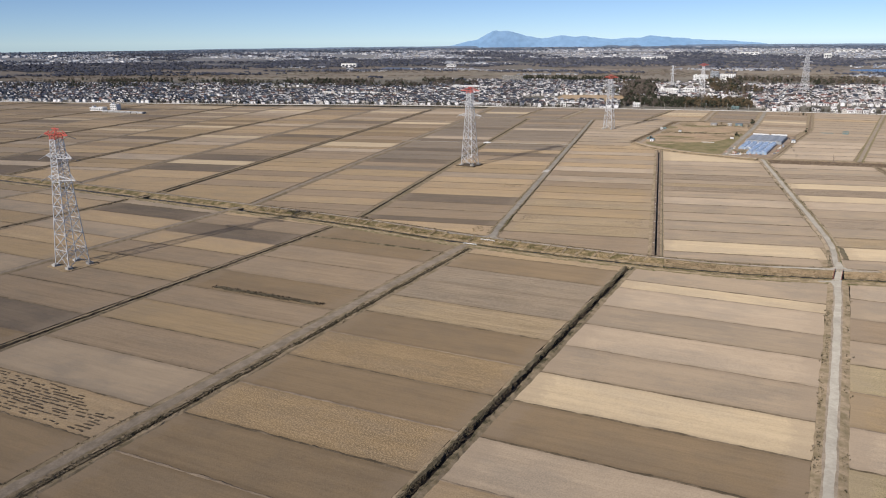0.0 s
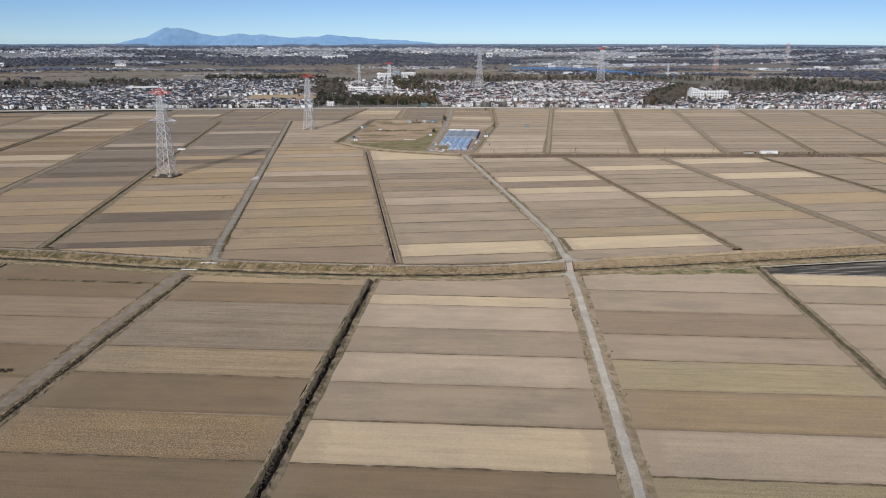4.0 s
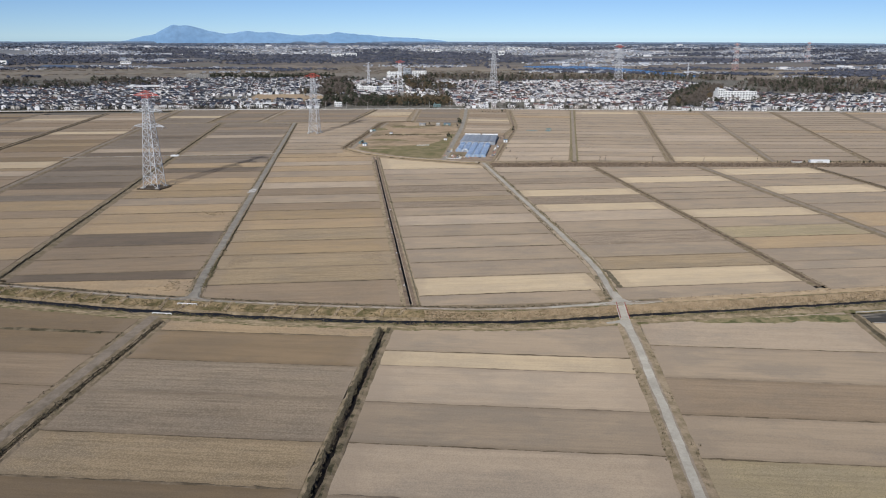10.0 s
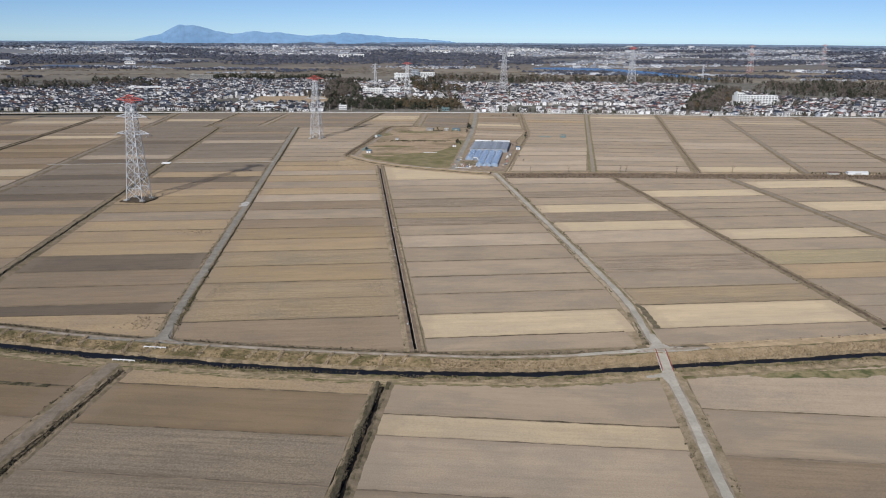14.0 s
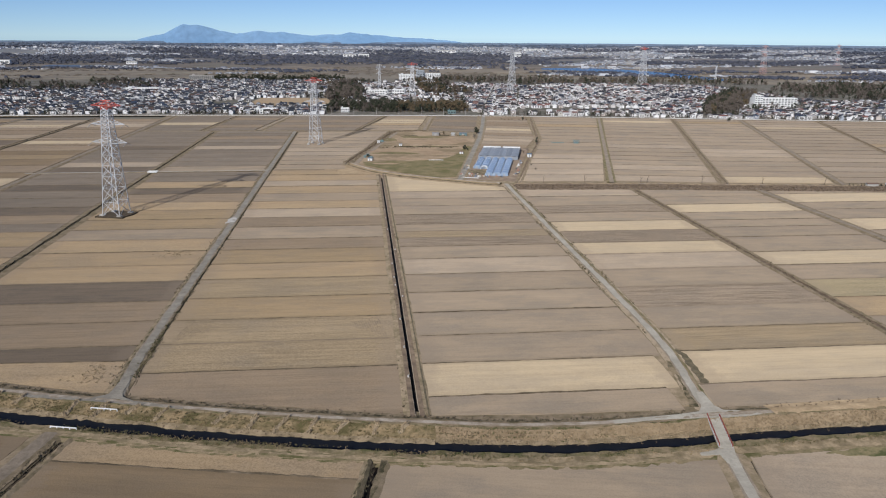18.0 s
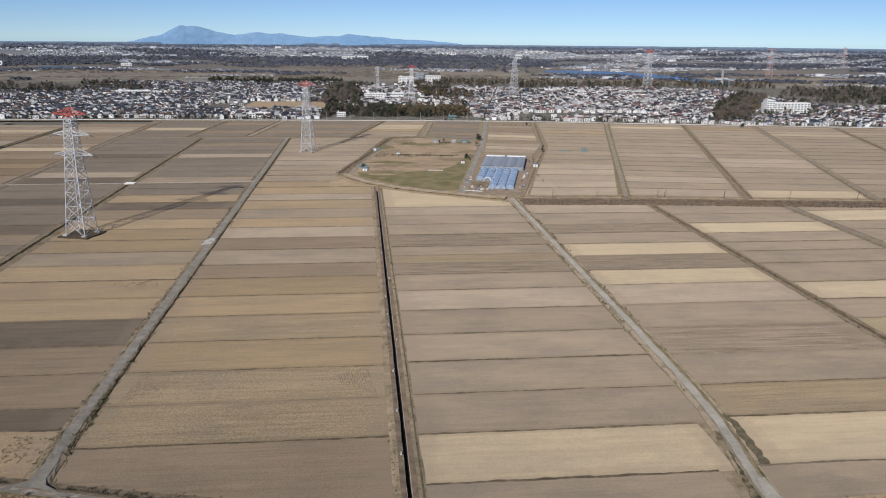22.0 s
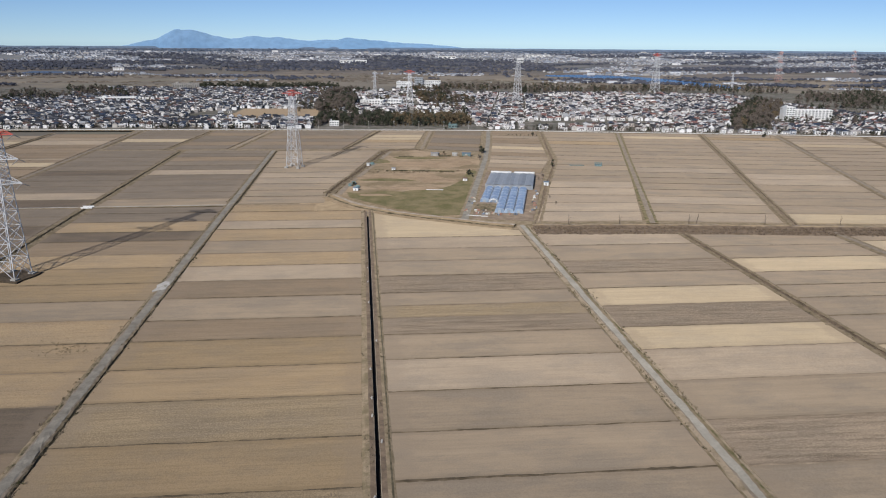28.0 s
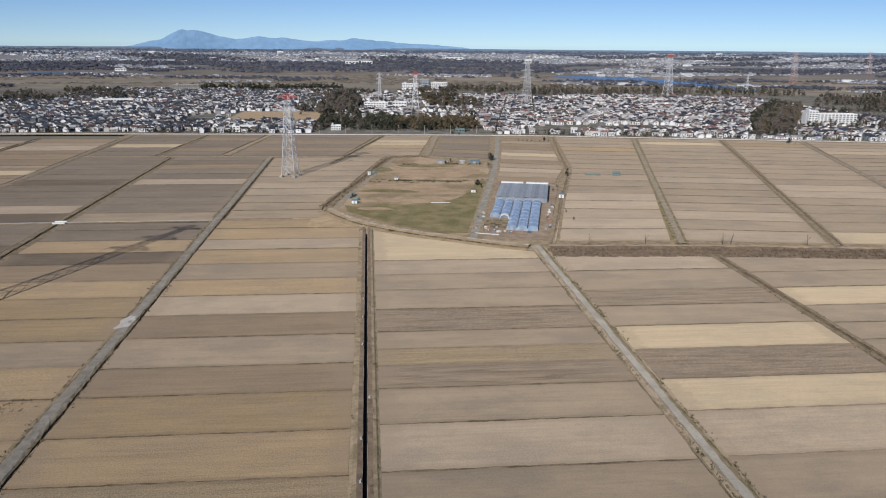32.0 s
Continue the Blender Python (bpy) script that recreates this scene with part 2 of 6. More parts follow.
M_RED = two_tone("red_paint", (0.52, 0.1, 0.08), (0.62, 0.15, 0.11), 0.5, 0.6, vary=0.05)
M_RUST = two_tone("red_oxide_rail", (0.3, 0.075, 0.055), (0.38, 0.12, 0.085), 1.0, 0.6)
M_WHITE = two_tone("white_paint", (0.74, 0.74, 0.72), (0.82, 0.82, 0.8), 0.5, 0.5, vary=0.05)
M_PORC = two_tone("insulator_porcelain", (0.4, 0.38, 0.36), (0.5, 0.48, 0.46), 1.0, 0.3)
M_FILM = two_tone("blue_plastic_film", (0.24, 0.33, 0.46), (0.42, 0.52, 0.64), 0.25, 0.25, spec=0.6, vary=0.12, bump=0.1)
M_MESHROOF = two_tone("grey_roof_film", (0.3, 0.33, 0.36), (0.4, 0.42, 0.44), 0.2, 0.5, spec=0.3)
M_DIRT = two_tone("waste_ground", (0.215, 0.165, 0.1), (0.37, 0.278, 0.185), 0.035, bump=0.4, vary=0, lo=0.4, hi=0.6)
M_LOT = two_tone("lot_soil", (0.19, 0.145, 0.105), (0.31, 0.24, 0.175), 0.15, bump=0.3)
M_BARK = two_tone("bark", (0.09, 0.07, 0.055), (0.15, 0.12, 0.095), 2.0)
M_BROWNBANK = two_tone("brown_bank_grass", (0.115, 0.098, 0.044), (0.33, 0.245, 0.14), 0.17, bump=0.8, lo=0.4, hi=0.58)
M_FRINGE = two_tone("pale_dead_grass", (0.19, 0.15, 0.09), (0.38, 0.295, 0.19), 0.25, bump=0.7, lo=0.38, hi=0.62)
M_WET = two_tone("wet_paddy_soil", (0.055, 0.052, 0.045), (0.33, 0.29, 0.24), 0.4, stretch=(0.12, 1.2, 1), bump=0.3, vary=0, lo=0.5, hi=0.66)
M_LIVE = two_tone("live_green_weeds", (0.082, 0.088, 0.036), (0.23, 0.19, 0.105), 0.2, bump=0.6, lo=0.42, hi=0.56)
M_FADED = two_tone("faded_red_paint", (0.56, 0.33, 0.29), (0.62, 0.38, 0.33), 0.5, 0.6, vary=0.05)
M_DARKWEED = two_tone("dark_ditch_weeds", (0.075, 0.066, 0.042), (0.16, 0.13, 0.085), 0.4, bump=0.6)
M_RAGGED = two_tone("ragged_weeds", (0.058, 0.052, 0.028), (0.25, 0.198, 0.13), 0.24, bump=0.7, lo=0.4, hi=0.58)
M_CART = two_tone("cart_track", (0.3, 0.245, 0.185), (0.44, 0.385, 0.32), 0.2, bump=0.3, lo=0.42, hi=0.58)
M_OLIVE = two_tone("olive_turf", (0.125, 0.115, 0.05), (0.245, 0.195, 0.11), 0.09, bump=0.5, vary=0)
M_CLAY = two_tone("bare_clay", (0.27, 0.195, 0.125), (0.37, 0.275, 0.18), 0.07, bump=0.4, vary=0.06)

# ---- mesh tools ----
class Build:
    """Collects vertices and faces for one mesh."""

    def __init__(self):
        self.v, self.f, self.m = [], [], []

    def face(self, pts, mi=0):
        n = len(self.v)
        self.v += [tuple(p) for p in pts]
        self.f.append(tuple(range(n, n + len(pts))))
        self.m.append(mi)

    def box(self, c, size, turn=0.0, mi=0):
        ca, sa = math.cos(turn), math.sin(turn)
        n = len(self.v)
        for dz in (-0.5, 0.5):
            for dx, dy in ((-0.5, -0.5), (0.5, -0.5), (0.5, 0.5), (-0.5, 0.5)):
                x, y = dx * size[0], dy * size[1]
                self.v.append((c[0] + x * ca - y * sa, c[1] + x * sa + y * ca, c[2] + dz * size[2]))
        for q in ((3, 2, 1, 0), (4, 5, 6, 7), (0, 1, 5, 4), (1, 2, 6, 5), (2, 3, 7, 6), (3, 0, 4, 7)):
            self.f.append(tuple(n + i for i in q))
            self.m.append(mi)

    def bar(self, p, q, w, mi=0, w2=None):
        p, q = Vector(p), Vector(q)
        way = (q - p).normalized()
        side = way.cross(Vector((0, 0, 1)))
        if side.length < 0.01:
            side = Vector((1, 0, 0))
        side.normalize()
        up = side.cross(way)
        n = len(self.v)
        for e, h in ((p, w / 2), (q, (w2 or w) / 2)):
            for a, b in ((-1, -1), (1, -1), (1, 1), (-1, 1)):
                self.v.append(tuple(e + side * (a * h) + up * (b * h)))
        for i in range(4):
            j = (i + 1) % 4
            self.f.append((n + i, n + j, n + 4 + j, n + 4 + i))
            self.m.append(mi)
        self.f += [(n + 3, n + 2, n + 1, n), (n + 4, n + 5, n + 6, n + 7)]
        self.m += [mi, mi]

    def pipe(self, pts, w, mi=0):
        """One bent bar through all the points, in the plane across y."""
        n = len(self.v)
        for i, p in enumerate(pts):
            d = (Vector(pts[min(i + 1, len(pts) - 1)]) - Vector(pts[max(i - 1, 0)])).normalized()
            side, up = Vector((0, w / 2, 0)), Vector((-d.z, 0, d.x)) * (w / 2)
            self.v += [tuple(Vector(p) + side * a + up * c) for a, c in ((-1, -1), (1, -1), (1, 1), (-1, 1))]
        for i in range(len(pts) - 1):
            for k in range(4):
                j = (k + 1) % 4
                self.f.append((n + 4 * i + k, n + 4 * i + j, n + 4 * i + 4 + j, n + 4 * i + 4 + k))
                self.m.append(mi)

    def mesh(self, name, *mats):
        me = bpy.data.meshes.new(name)
        me.from_pydata(self.v, [], self.f)
        for m in mats:
            me.materials.append(m)
        if len(mats) > 1:
            me.polygons.foreach_set("material_index", self.m)
        me.update()
        return me


def part(name, made, mats, parent, label="", at=None):
    """Links what was built (or a mesh) as one mesh object under a thing."""
    mats = mats if isinstance(mats, (list, tuple)) else [mats]
    me = made.mesh(name, *mats) if isinstance(made, Build) else made
    ob = new(name, me)
    ob.parent = parent
    if at is not None:
        ob.matrix_basis = at
    return tagged(ob, label)


def thing(name, label, category, group="", kind="", at=None, me=None):
    ob = new(name, me)
    if at is not None:
        ob.matrix_world = at
    return tagged(ob, label, category, group, kind)


def along(pts, step):
    """Points every step metres on a broken line."""
    out = [Vector((*pts[0], 0))]
    for a, b in zip(pts, pts[1:]):
        a, b = Vector((*a, 0)), Vector((*b, 0))
        n = max(1, round((b - a).length / step))
        out += [a.lerp(b, (i + 1) / n) for i in range(n)]
    return out


def smooth_line(pts, rounds=2):
    """Rounds the corners of a broken line."""
    for _ in range(rounds):
        new_pts = [pts[0]]
        for a, b in zip(pts, pts[1:]):
            new_pts += [(a[0] * 0.75 + b[0] * 0.25, a[1] * 0.75 + b[1] * 0.25), (a[0] * 0.25 + b[0] * 0.75, a[1] * 0.25 + b[1] * 0.75)]
        pts = new_pts + [pts[-1]]
    return pts


def swept(pts, profile, step=8.0, rough=0.0, seed=1, base=0.0):
    """A strip with the given cross-section: (offset to the left, height, material) from edge to edge; the material is that of the band that begins there."""
    line = along(pts, step)
    b = Build()
    n, way = len(profile), 0.0
    for i, p in enumerate(line):
        way += (p - line[i - 1]).length if i else 0.0
        d = (line[min(i + 1, len(line) - 1)] - line[max(i - 1, 0)]).normalized()
        left = Vector((-d.y, d.x, 0))
        for j, (o, z, _) in enumerate(profile):
            wob = rough * (1.5 * noise.noise((way * 0.09, j * 7.3, seed * 3.1)) + 1.1 * noise.noise((way * 0.42, j * 5.1 + 40, seed * 1.7)))
            lift = 0 if j in (0, n - 1) else rough * 0.5 * noise.noise((way * 0.5, j * 3.7 + 90, seed * 2.3))
            b.v.append(tuple(p + left * (o + wob) + Vector((0, 0, z + base + lift))))
    for i in range(len(line) - 1):
        for j in range(n - 1):
            a = i * n + j
            b.f.append((a, a + n, a + n + 1, a + 1))
            b.m.append(profile[j][2])
    return b

# ---- the plain: one sheet of ground to the horizon ----
LOW = radians(11.5)                    # the southern block's lines lean this far to the east


def low(u, v):
    """A place in the southern block, from its own axes."""
    return (u * math.cos(LOW) + v * math.sin(LOW), -u * math.sin(LOW) + v * math.cos(LOW))


TOWN_EDGE = [(-5200, 1395), (-1355, 1397), (-822, 1407), (-465, 1440), (-164, 1428), (169, 1412), (340, 1380), (667, 1318), (1000, 1255), (5200, 500)]
CANAL_ROAD = [(-2200, 985), (-1400, 778), (-564, 587), (-302, 520.5), (-203, 495), (-121, 465.2), (-101, 460), (-81, 454.5), (-62, 449.3), (-43, 444.8), (-24.5, 440.7), (-6.3, 437.2),
              (11.7, 434), (25, 431.6), (39, 430.3), (57, 429.9), (76, 431), (94, 432.3), (120, 433), (141, 433.8), (160, 434.8), (197, 436.8), (254, 440), (700, 467), (1600, 520)]
CANAL_2 = [(-28, 945), (-12, 912), (0, 897), (22, 875), (57, 853), (80, 839), (99, 830), (130, 827), (176, 825), (235, 819), (294, 811), (450, 795), (700, 768), (1400, 700)]


def level(pts, x):
    return float(np.interp(x, [p[0] for p in pts], [p[1] for p in pts]))


def far_rise(x, y):
    """The distant land climbs gently, so that it meets the sky where the plain does."""
    r = math.hypot(x + 19, y - 164)
    if r < 2700:
        return 0.0
    dip = 2.43 - (min(r, 4800) - 2700) / 2100 * 1.96
    return max(0.0, 115 - r * math.tan(radians(dip)))


def ground_sheet():
    b = Build()
    xs = [-5200 + 130 * i for i in range(81)]
    ys = [-3000, -200]
    rows = 34
    n = 0
    for x in xs:
        e = level(TOWN_EDGE, x)
        col = [(x, -3000, -2.3), (x, e - 400, -2.3), (x, e - 4, -2.3), (x, e, 0.0)]
        for k in range(1, rows + 1):
            y = e + (5150 - e) * k / rows
            r = math.hypot(x + 19, y - 164)
            if r > 4800:
                s = 4800 / r
                px, py = -19 + (x + 19) * s, 164 + (y - 164) * s
                py = max(py, e + k * 2.0)
                col.append((px, py, far_rise(px, py)))
            else:
                col.append((x, y, far_rise(x, y)))
        n = len(col)
        b.v += col
    for i in range(len(xs) - 1):
        for j in range(n - 1):
            a = i * n + j
            b.f.append((a, a + n, a + n + 1, a + 1))
            # beyond 4400 m the ground takes the haze-blued material
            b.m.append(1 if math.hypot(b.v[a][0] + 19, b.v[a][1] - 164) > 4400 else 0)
    return b


def far_land_mat():
    """Flood plain, reed beds, woods, suburbs and wooded rises, one behind the other, broken up by plots; the far belts
    carry painted blue haze.
    """
    m, nt, b = mat_base("far_country", 0.95)
    v = coords(nt, (0.55, 1.0, 1), False)
    vo = nd(nt, "TexVoronoi", Scale=0.013)
    nt.links.new(v, vo.inputs["Vector"])
    ramp = nt.nodes.new("ShaderNodeValToRGB")
    ramp.color_ramp.interpolation = "CONSTANT"
    cols = [(0.2, 0.18, 0.15), (0.31, 0.265, 0.2), (0.14, 0.135, 0.115), (0.24, 0.21, 0.165), (0.11, 0.108, 0.1), (0.28, 0.24, 0.185), (0.15, 0.14, 0.125), (0.16, 0.17, 0.13)]
    els = ramp.color_ramp.elements
    while len(els) < len(cols):
        els.new(1.0)
    for i, c in enumerate(cols):
        els[i].position, els[i].color = i / len(cols), (*c, 1)
    sep = nt.nodes.new("ShaderNodeSeparateColor")
    nt.links.new(vo.outputs["Color"], sep.inputs[0])
    nt.links.new(sep.outputs[0], ramp.inputs[0])
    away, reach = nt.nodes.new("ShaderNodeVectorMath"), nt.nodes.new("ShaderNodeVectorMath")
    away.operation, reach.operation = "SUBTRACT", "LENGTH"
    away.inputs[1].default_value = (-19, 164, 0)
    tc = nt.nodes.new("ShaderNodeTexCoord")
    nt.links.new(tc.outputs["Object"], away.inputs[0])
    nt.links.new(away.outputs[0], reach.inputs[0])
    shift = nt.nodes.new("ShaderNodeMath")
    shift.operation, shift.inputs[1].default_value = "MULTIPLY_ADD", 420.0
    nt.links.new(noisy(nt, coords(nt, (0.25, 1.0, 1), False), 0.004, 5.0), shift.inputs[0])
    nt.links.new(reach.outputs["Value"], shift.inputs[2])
    hazed_belts = nt.nodes.new("ShaderNodeValToRGB")
    # from the dark woods outward the colours are blued to paint in haze
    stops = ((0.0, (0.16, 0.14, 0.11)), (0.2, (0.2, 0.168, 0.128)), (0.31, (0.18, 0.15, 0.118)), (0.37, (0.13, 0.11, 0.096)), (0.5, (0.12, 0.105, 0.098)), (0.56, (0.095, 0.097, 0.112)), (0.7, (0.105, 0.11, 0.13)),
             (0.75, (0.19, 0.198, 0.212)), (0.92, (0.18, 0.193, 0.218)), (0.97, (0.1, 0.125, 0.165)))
    els = hazed_belts.color_ramp.elements
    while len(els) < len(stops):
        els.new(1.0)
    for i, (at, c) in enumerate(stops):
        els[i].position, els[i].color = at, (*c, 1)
    nt.links.new(ranged(nt, shift.outputs[0], 2510, 4900), hazed_belts.inputs[0])
    col = mixed(nt, 0.68, ramp.outputs[0], hazed_belts.outputs[0])
    nt.links.new(col, b.inputs["Base Color"])
    return m


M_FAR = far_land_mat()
# haze painted as a blue-grey base colour on the outermost ground
M_HAZED_LAND = two_tone("farthest_land", (0.115, 0.135, 0.17), (0.2, 0.215, 0.245), 0.012, stretch=(0.4, 1.4, 1), vary=0, bump=0)
ground = tagged(new("ground", ground_sheet().mesh("ground", M_FAR, M_HAZED_LAND)), "wide flat plain of brown winter land reaching the horizon", "ground", kind="structure")

def low_limit(u):
    """How far north the southern block goes before the canal's bank."""
    v = 405.0
    for _ in range(6):
        x, y = low(u, v)
        v += level(CANAL_ROAD, x) - 24.6 - y
    return v


# ---- canal, ditches, roads: strips of bank, verge and surface laid between the fields ----
def strip(name, pts, profile, mats, label, category, step=7.0, rough=0.35, seed=3):
    return tagged(new(name, swept(pts, profile, step, rough, seed).mesh(name, *mats)), label, category, kind="structure")


CR = smooth_line(CANAL_ROAD, 1)
BANK = [(-26, -0.2, 0), (-24.4, 0.12, 3), (-21.6, 0.3, 3), (-20.6, 0.35, 0), (-18.2, 0.12, 0), (-16.6, -0.9, 2), (-15.3, -1.7, 2), (-10.4, -1.7, 3), (-9.4, -1.1, 3), (-8.2, -0.75, 1), (-7, -0.35, 1), (-5, 0.25, 1), (-2.7, 0.75, 0), (-1.6, 0.75, 0)]
BANK_EAST = [(-26, -0.2, 0), (-23, 0.12, 3), (-20.2, 0.3, 3), (-18.8, 0.35, 0), (-15.8, 0.12, 3), (-14.4, -0.9, 2), (-13.2, -1.7, 2), (-9.2, -1.7, 3), (-8.2, -1.1, 3), (-7.2, -0.75, 1), (-6.2, -0.35, 1), (-4.6, 0.25, 1), (-2.7, 0.75, 0), (-1.6, 0.75, 0)]
turn_at = min(range(len(CR)), key=lambda i: abs(CR[i][0] - 8))
strip("canal_bank", CR[:turn_at + 1], BANK, [M_GREEN, M_BROWNBANK, M_MUD, M_FRINGE], "earth canal banks with olive-brown winter grass", "canal bank", 1.5, 0.75)
east_start = Vector((*CR[turn_at], 0)) + (Vector((*CR[turn_at], 0)) - Vector((*CR[turn_at + 1], 0))).normalized() * 1.5
strip("canal_bank", [(east_start.x, east_start.y), *CR[turn_at + 1:]], BANK_EAST, [M_GREEN, M_GRASS, M_MUD, M_FRINGE], "earth canal banks with golden dry reeds", "canal bank", 1.5, 0.75, 4)
strip("canal_water", CR, [(-16.4, -1.45, 0), (-8.4, -1.45, 0)], [M_WATER], "dark still water in the irrigation canal", "water", 12.0, 0.25)
south_path = [(p.x + d.y * 22.6, p.y - d.x * 22.6) for p, d in ((Vector((*a, 0)), (Vector((*c, 0)) - Vector((*a, 0))).normalized()) for a, c in zip(CR, CR[1:])) if -420 < p.x < 80]
strip("canal_path", south_path, [(-1.4, 0.22, 1), (-0.7, 0.34, 0), (0.7, 0.36, 1), (1.4, 0.24, 1)], [M_FRINGE, M_GREEN], "faint tan path along the south bank of the canal", "path", 2.0, 0.4, 36)
TRACK = [(-1.9, 0.72, 1), (-1.0, 0.8, 0), (0.8, 0.8, 1), (2.0, 0.6, 2), (3.6, 0.25, 1), (8.5, -0.35, 1)]
track_end = min(range(len(CR)), key=lambda i: abs(CR[i][0] - 116))
strip("canal_road", CR[:track_end + 1], TRACK, [M_CART, M_VERGE, M_RAGGED], "narrow worn earth track along the canal bank", "road", 2.0, 0.25)
strip("canal_crest", CR[track_end:], TRACK, [M_GRASS, M_GRASS, M_GRASS], "bank crest overgrown with golden dry reeds", "canal bank", 2.5, 0.4)

ROAD = [(-5.2, -0.12, 0), (-3.6, 0.22, 0), (-2.2, 0.4, 2), (-1.55, 0.46, 1), (-0.8, 0.47, 1), (0.8, 0.47, 1), (1.55, 0.46, 2), (2.2, 0.4, 0), (3.6, 0.22, 0), (5.2, -0.12, 0)]
DITCH = [(-5.0, -0.12, 0), (-3.4, 0.3, 0), (-1.6, 0.35, 1), (-0.6, -0.75, 2), (0.6, -0.75, 1), (1.6, 0.3, 0), (3.4, 0.3, 0), (5.0, -0.12, 0)]
THIN = [(-5.2, -0.12, 0), (-1.8, 0.2, 0), (-1.1, 0.15, 1), (-0.4, -0.4, 1), (0.4, -0.4, 1), (1.1, 0.15, 0), (1.6, 0.2, 0), (5.2, -0.12, 0)]
SMALL = [(-3.5, -0.12, 0), (-2.2, 0.25, 0), (-1.2, 0.2, 1), (-0.5, -0.4, 1), (0.5, -0.4, 1), (1.2, 0.2, 0), (2.2, 0.25, 0), (3.5, -0.12, 0)]


def road(pts, label, mats=None, scale=1.0, seed=5, name="farm_road"):
    strip(name, pts, [(o * scale, z, m) for o, z, m in ROAD], [*(mats or [M_VERGE, M_GRAVEL]), mats[1] if mats else M_TRACK], label, "road", 2.0, 0.2, seed)


def ditch(pts, label, profile=DITCH, mats=None, seed=7):
    strip("drainage_ditch", pts, profile, mats or [M_VERGE, M_MUD, M_SILT], label, "ditch", 2.0, 0.5, seed)


# the paved farm road that crosses the canal
road(smooth_line([low(5.6, -80), low(5.7, 200), low(5.9, 330), low(5.7, 395), (87, 402), (88.4, 409.5)], 2), "pale gravel farm road between grassy verges", scale=0.95)
strip("farm_road", smooth_line([(93.6, 431), (94.2, 438), (95.2, 452), (99, 475), (101, 505), (101, 560), (101, 700), (101, 838)], 2),
      [(-4.3, -0.12, 0), (-3.1, 0.16, 4), (-2.2, 0.34, 3), (-1.4, 0.4, 1), (-0.7, 0.41, 1), (0.7, 0.41, 1), (1.4, 0.4, 2), (1.9, 0.34, 0), (3.1, 0.16, 0), (3.6, 0.1, 3), (4.3, -0.12, 0)],
      [M_PALEVERGE, M_GRAVEL, M_TRACK, M_VERGE, M_GREEN], "pale gravel farm road bending towards the canal bridge", "road", 2.0, 0.3, 6)
road([low(-193, -60), low(-193, low_limit(-193) + 2)], "earth farm track with grassy edges and a weedy ditch beside it", [M_VERGE, M_TRACK], 1.0, 8)
ditch([low(-187.5, -60), low(-187.5, low_limit(-187.5) + 1)], "shallow weedy ditch beside the farm track", SMALL, [M_VERGE, M_MUD], 9)
strip("farm_road", [(-95, 458), (-97, 490), (-97, 1214)], [(-3.9, -0.1, 4), (-3.5, 0.05, 4), (-3.1, -0.45, 4), (-2.7, 0.1, 0), (-2.0, 0.3, 3), (-1.6, 0.4, 1), (-0.7, 0.45, 1), (0.7, 0.45, 1), (1.6, 0.42, 3), (2.1, 0.4, 2), (2.8, 0.25, 0), (4.4, -0.15, 0)],
      [M_VERGE, M_LANE, M_RAGGED, M_TRACK, M_DARKWEED], "grey gravel farm road with ragged dark weedy verges", "road", 2.0, 0.4, 10)
ditch([low(-94, -60), low(-94, low_limit(-94) + 1.2)], "deep drainage ditch overgrown with dark weeds",
      [(-3.9, -0.12, 0), (-2.4, 0.35, 4), (-1.2, 0.4, 1), (-0.5, -0.75, 2), (0.5, -0.75, 1), (1.1, 0.3, 3), (2.3, 0.45, 4), (2.9, 0.2, 0), (3.9, -0.12, 0)], [M_VERGE, M_MUD, M_SILT, M_DARKWEED, M_RAGGED], 11)
ditch([low(103.5, -60), low(103.5, 439)], "narrow drainage ditch with dark banks", SMALL, [M_VERGE, M_DARKWEED], 12)
ditch([low(-292, -60), low(-292, low_limit(-292) + 1)], "narrow drainage ditch with dark weedy banks", SMALL, [M_VERGE, M_MUD], 13)
for k, u in enumerate((-391, -490, -589, -688)):
    if k % 2 == 0:
        road([low(u, -60), low(u, 440 + 20 * k)], "earth farm track between paddies", [M_VERGE, M_TRACK], 0.8, 14 + k)
    else:
        ditch([low(u, -60), low(u, 445 + 20 * k)], "narrow drainage ditch with dark weedy banks", SMALL, [M_VERGE, M_MUD], 14 + k)
road([low(203, -60), low(203, 420)], "earth farm track between paddies", [M_VERGE, M_TRACK], 0.8, 20)
CHANNEL = [(-4.8, -0.12, 0), (-3.9, 0.15, 4), (-3.35, 0.2, 0), (-2.3, 0.3, 1), (-0.8, 0.2, 2), (-0.7, 0.22, 2), (-0.62, -0.9, 3), (0.62, -0.9, 2), (0.7, 0.22, 2), (0.8, 0.2, 1), (2.3, 0.3, 0), (3.6, 0.2, 0), (4.8, -0.12, 0)]
strip("drainage_channel", [(1.5, 440), (1.5, 892)], CHANNEL, [M_VERGE, M_REED, M_TRACK, M_SILT, M_DARKWEED], "straight concrete drainage channel with dark water between grass strips", "ditch", 2.0, 0.07, 22)
ditch([(-195, 500), (-195, 1214)], "drainage ditch with dark weedy banks", THIN, [M_VERGE, M_DARKWEED], 23)
ditch([(197.5, 448), (197.5, 812)], "drainage ditch with dry brown reeds", SMALL, [M_VERGE, M_REED], 24)
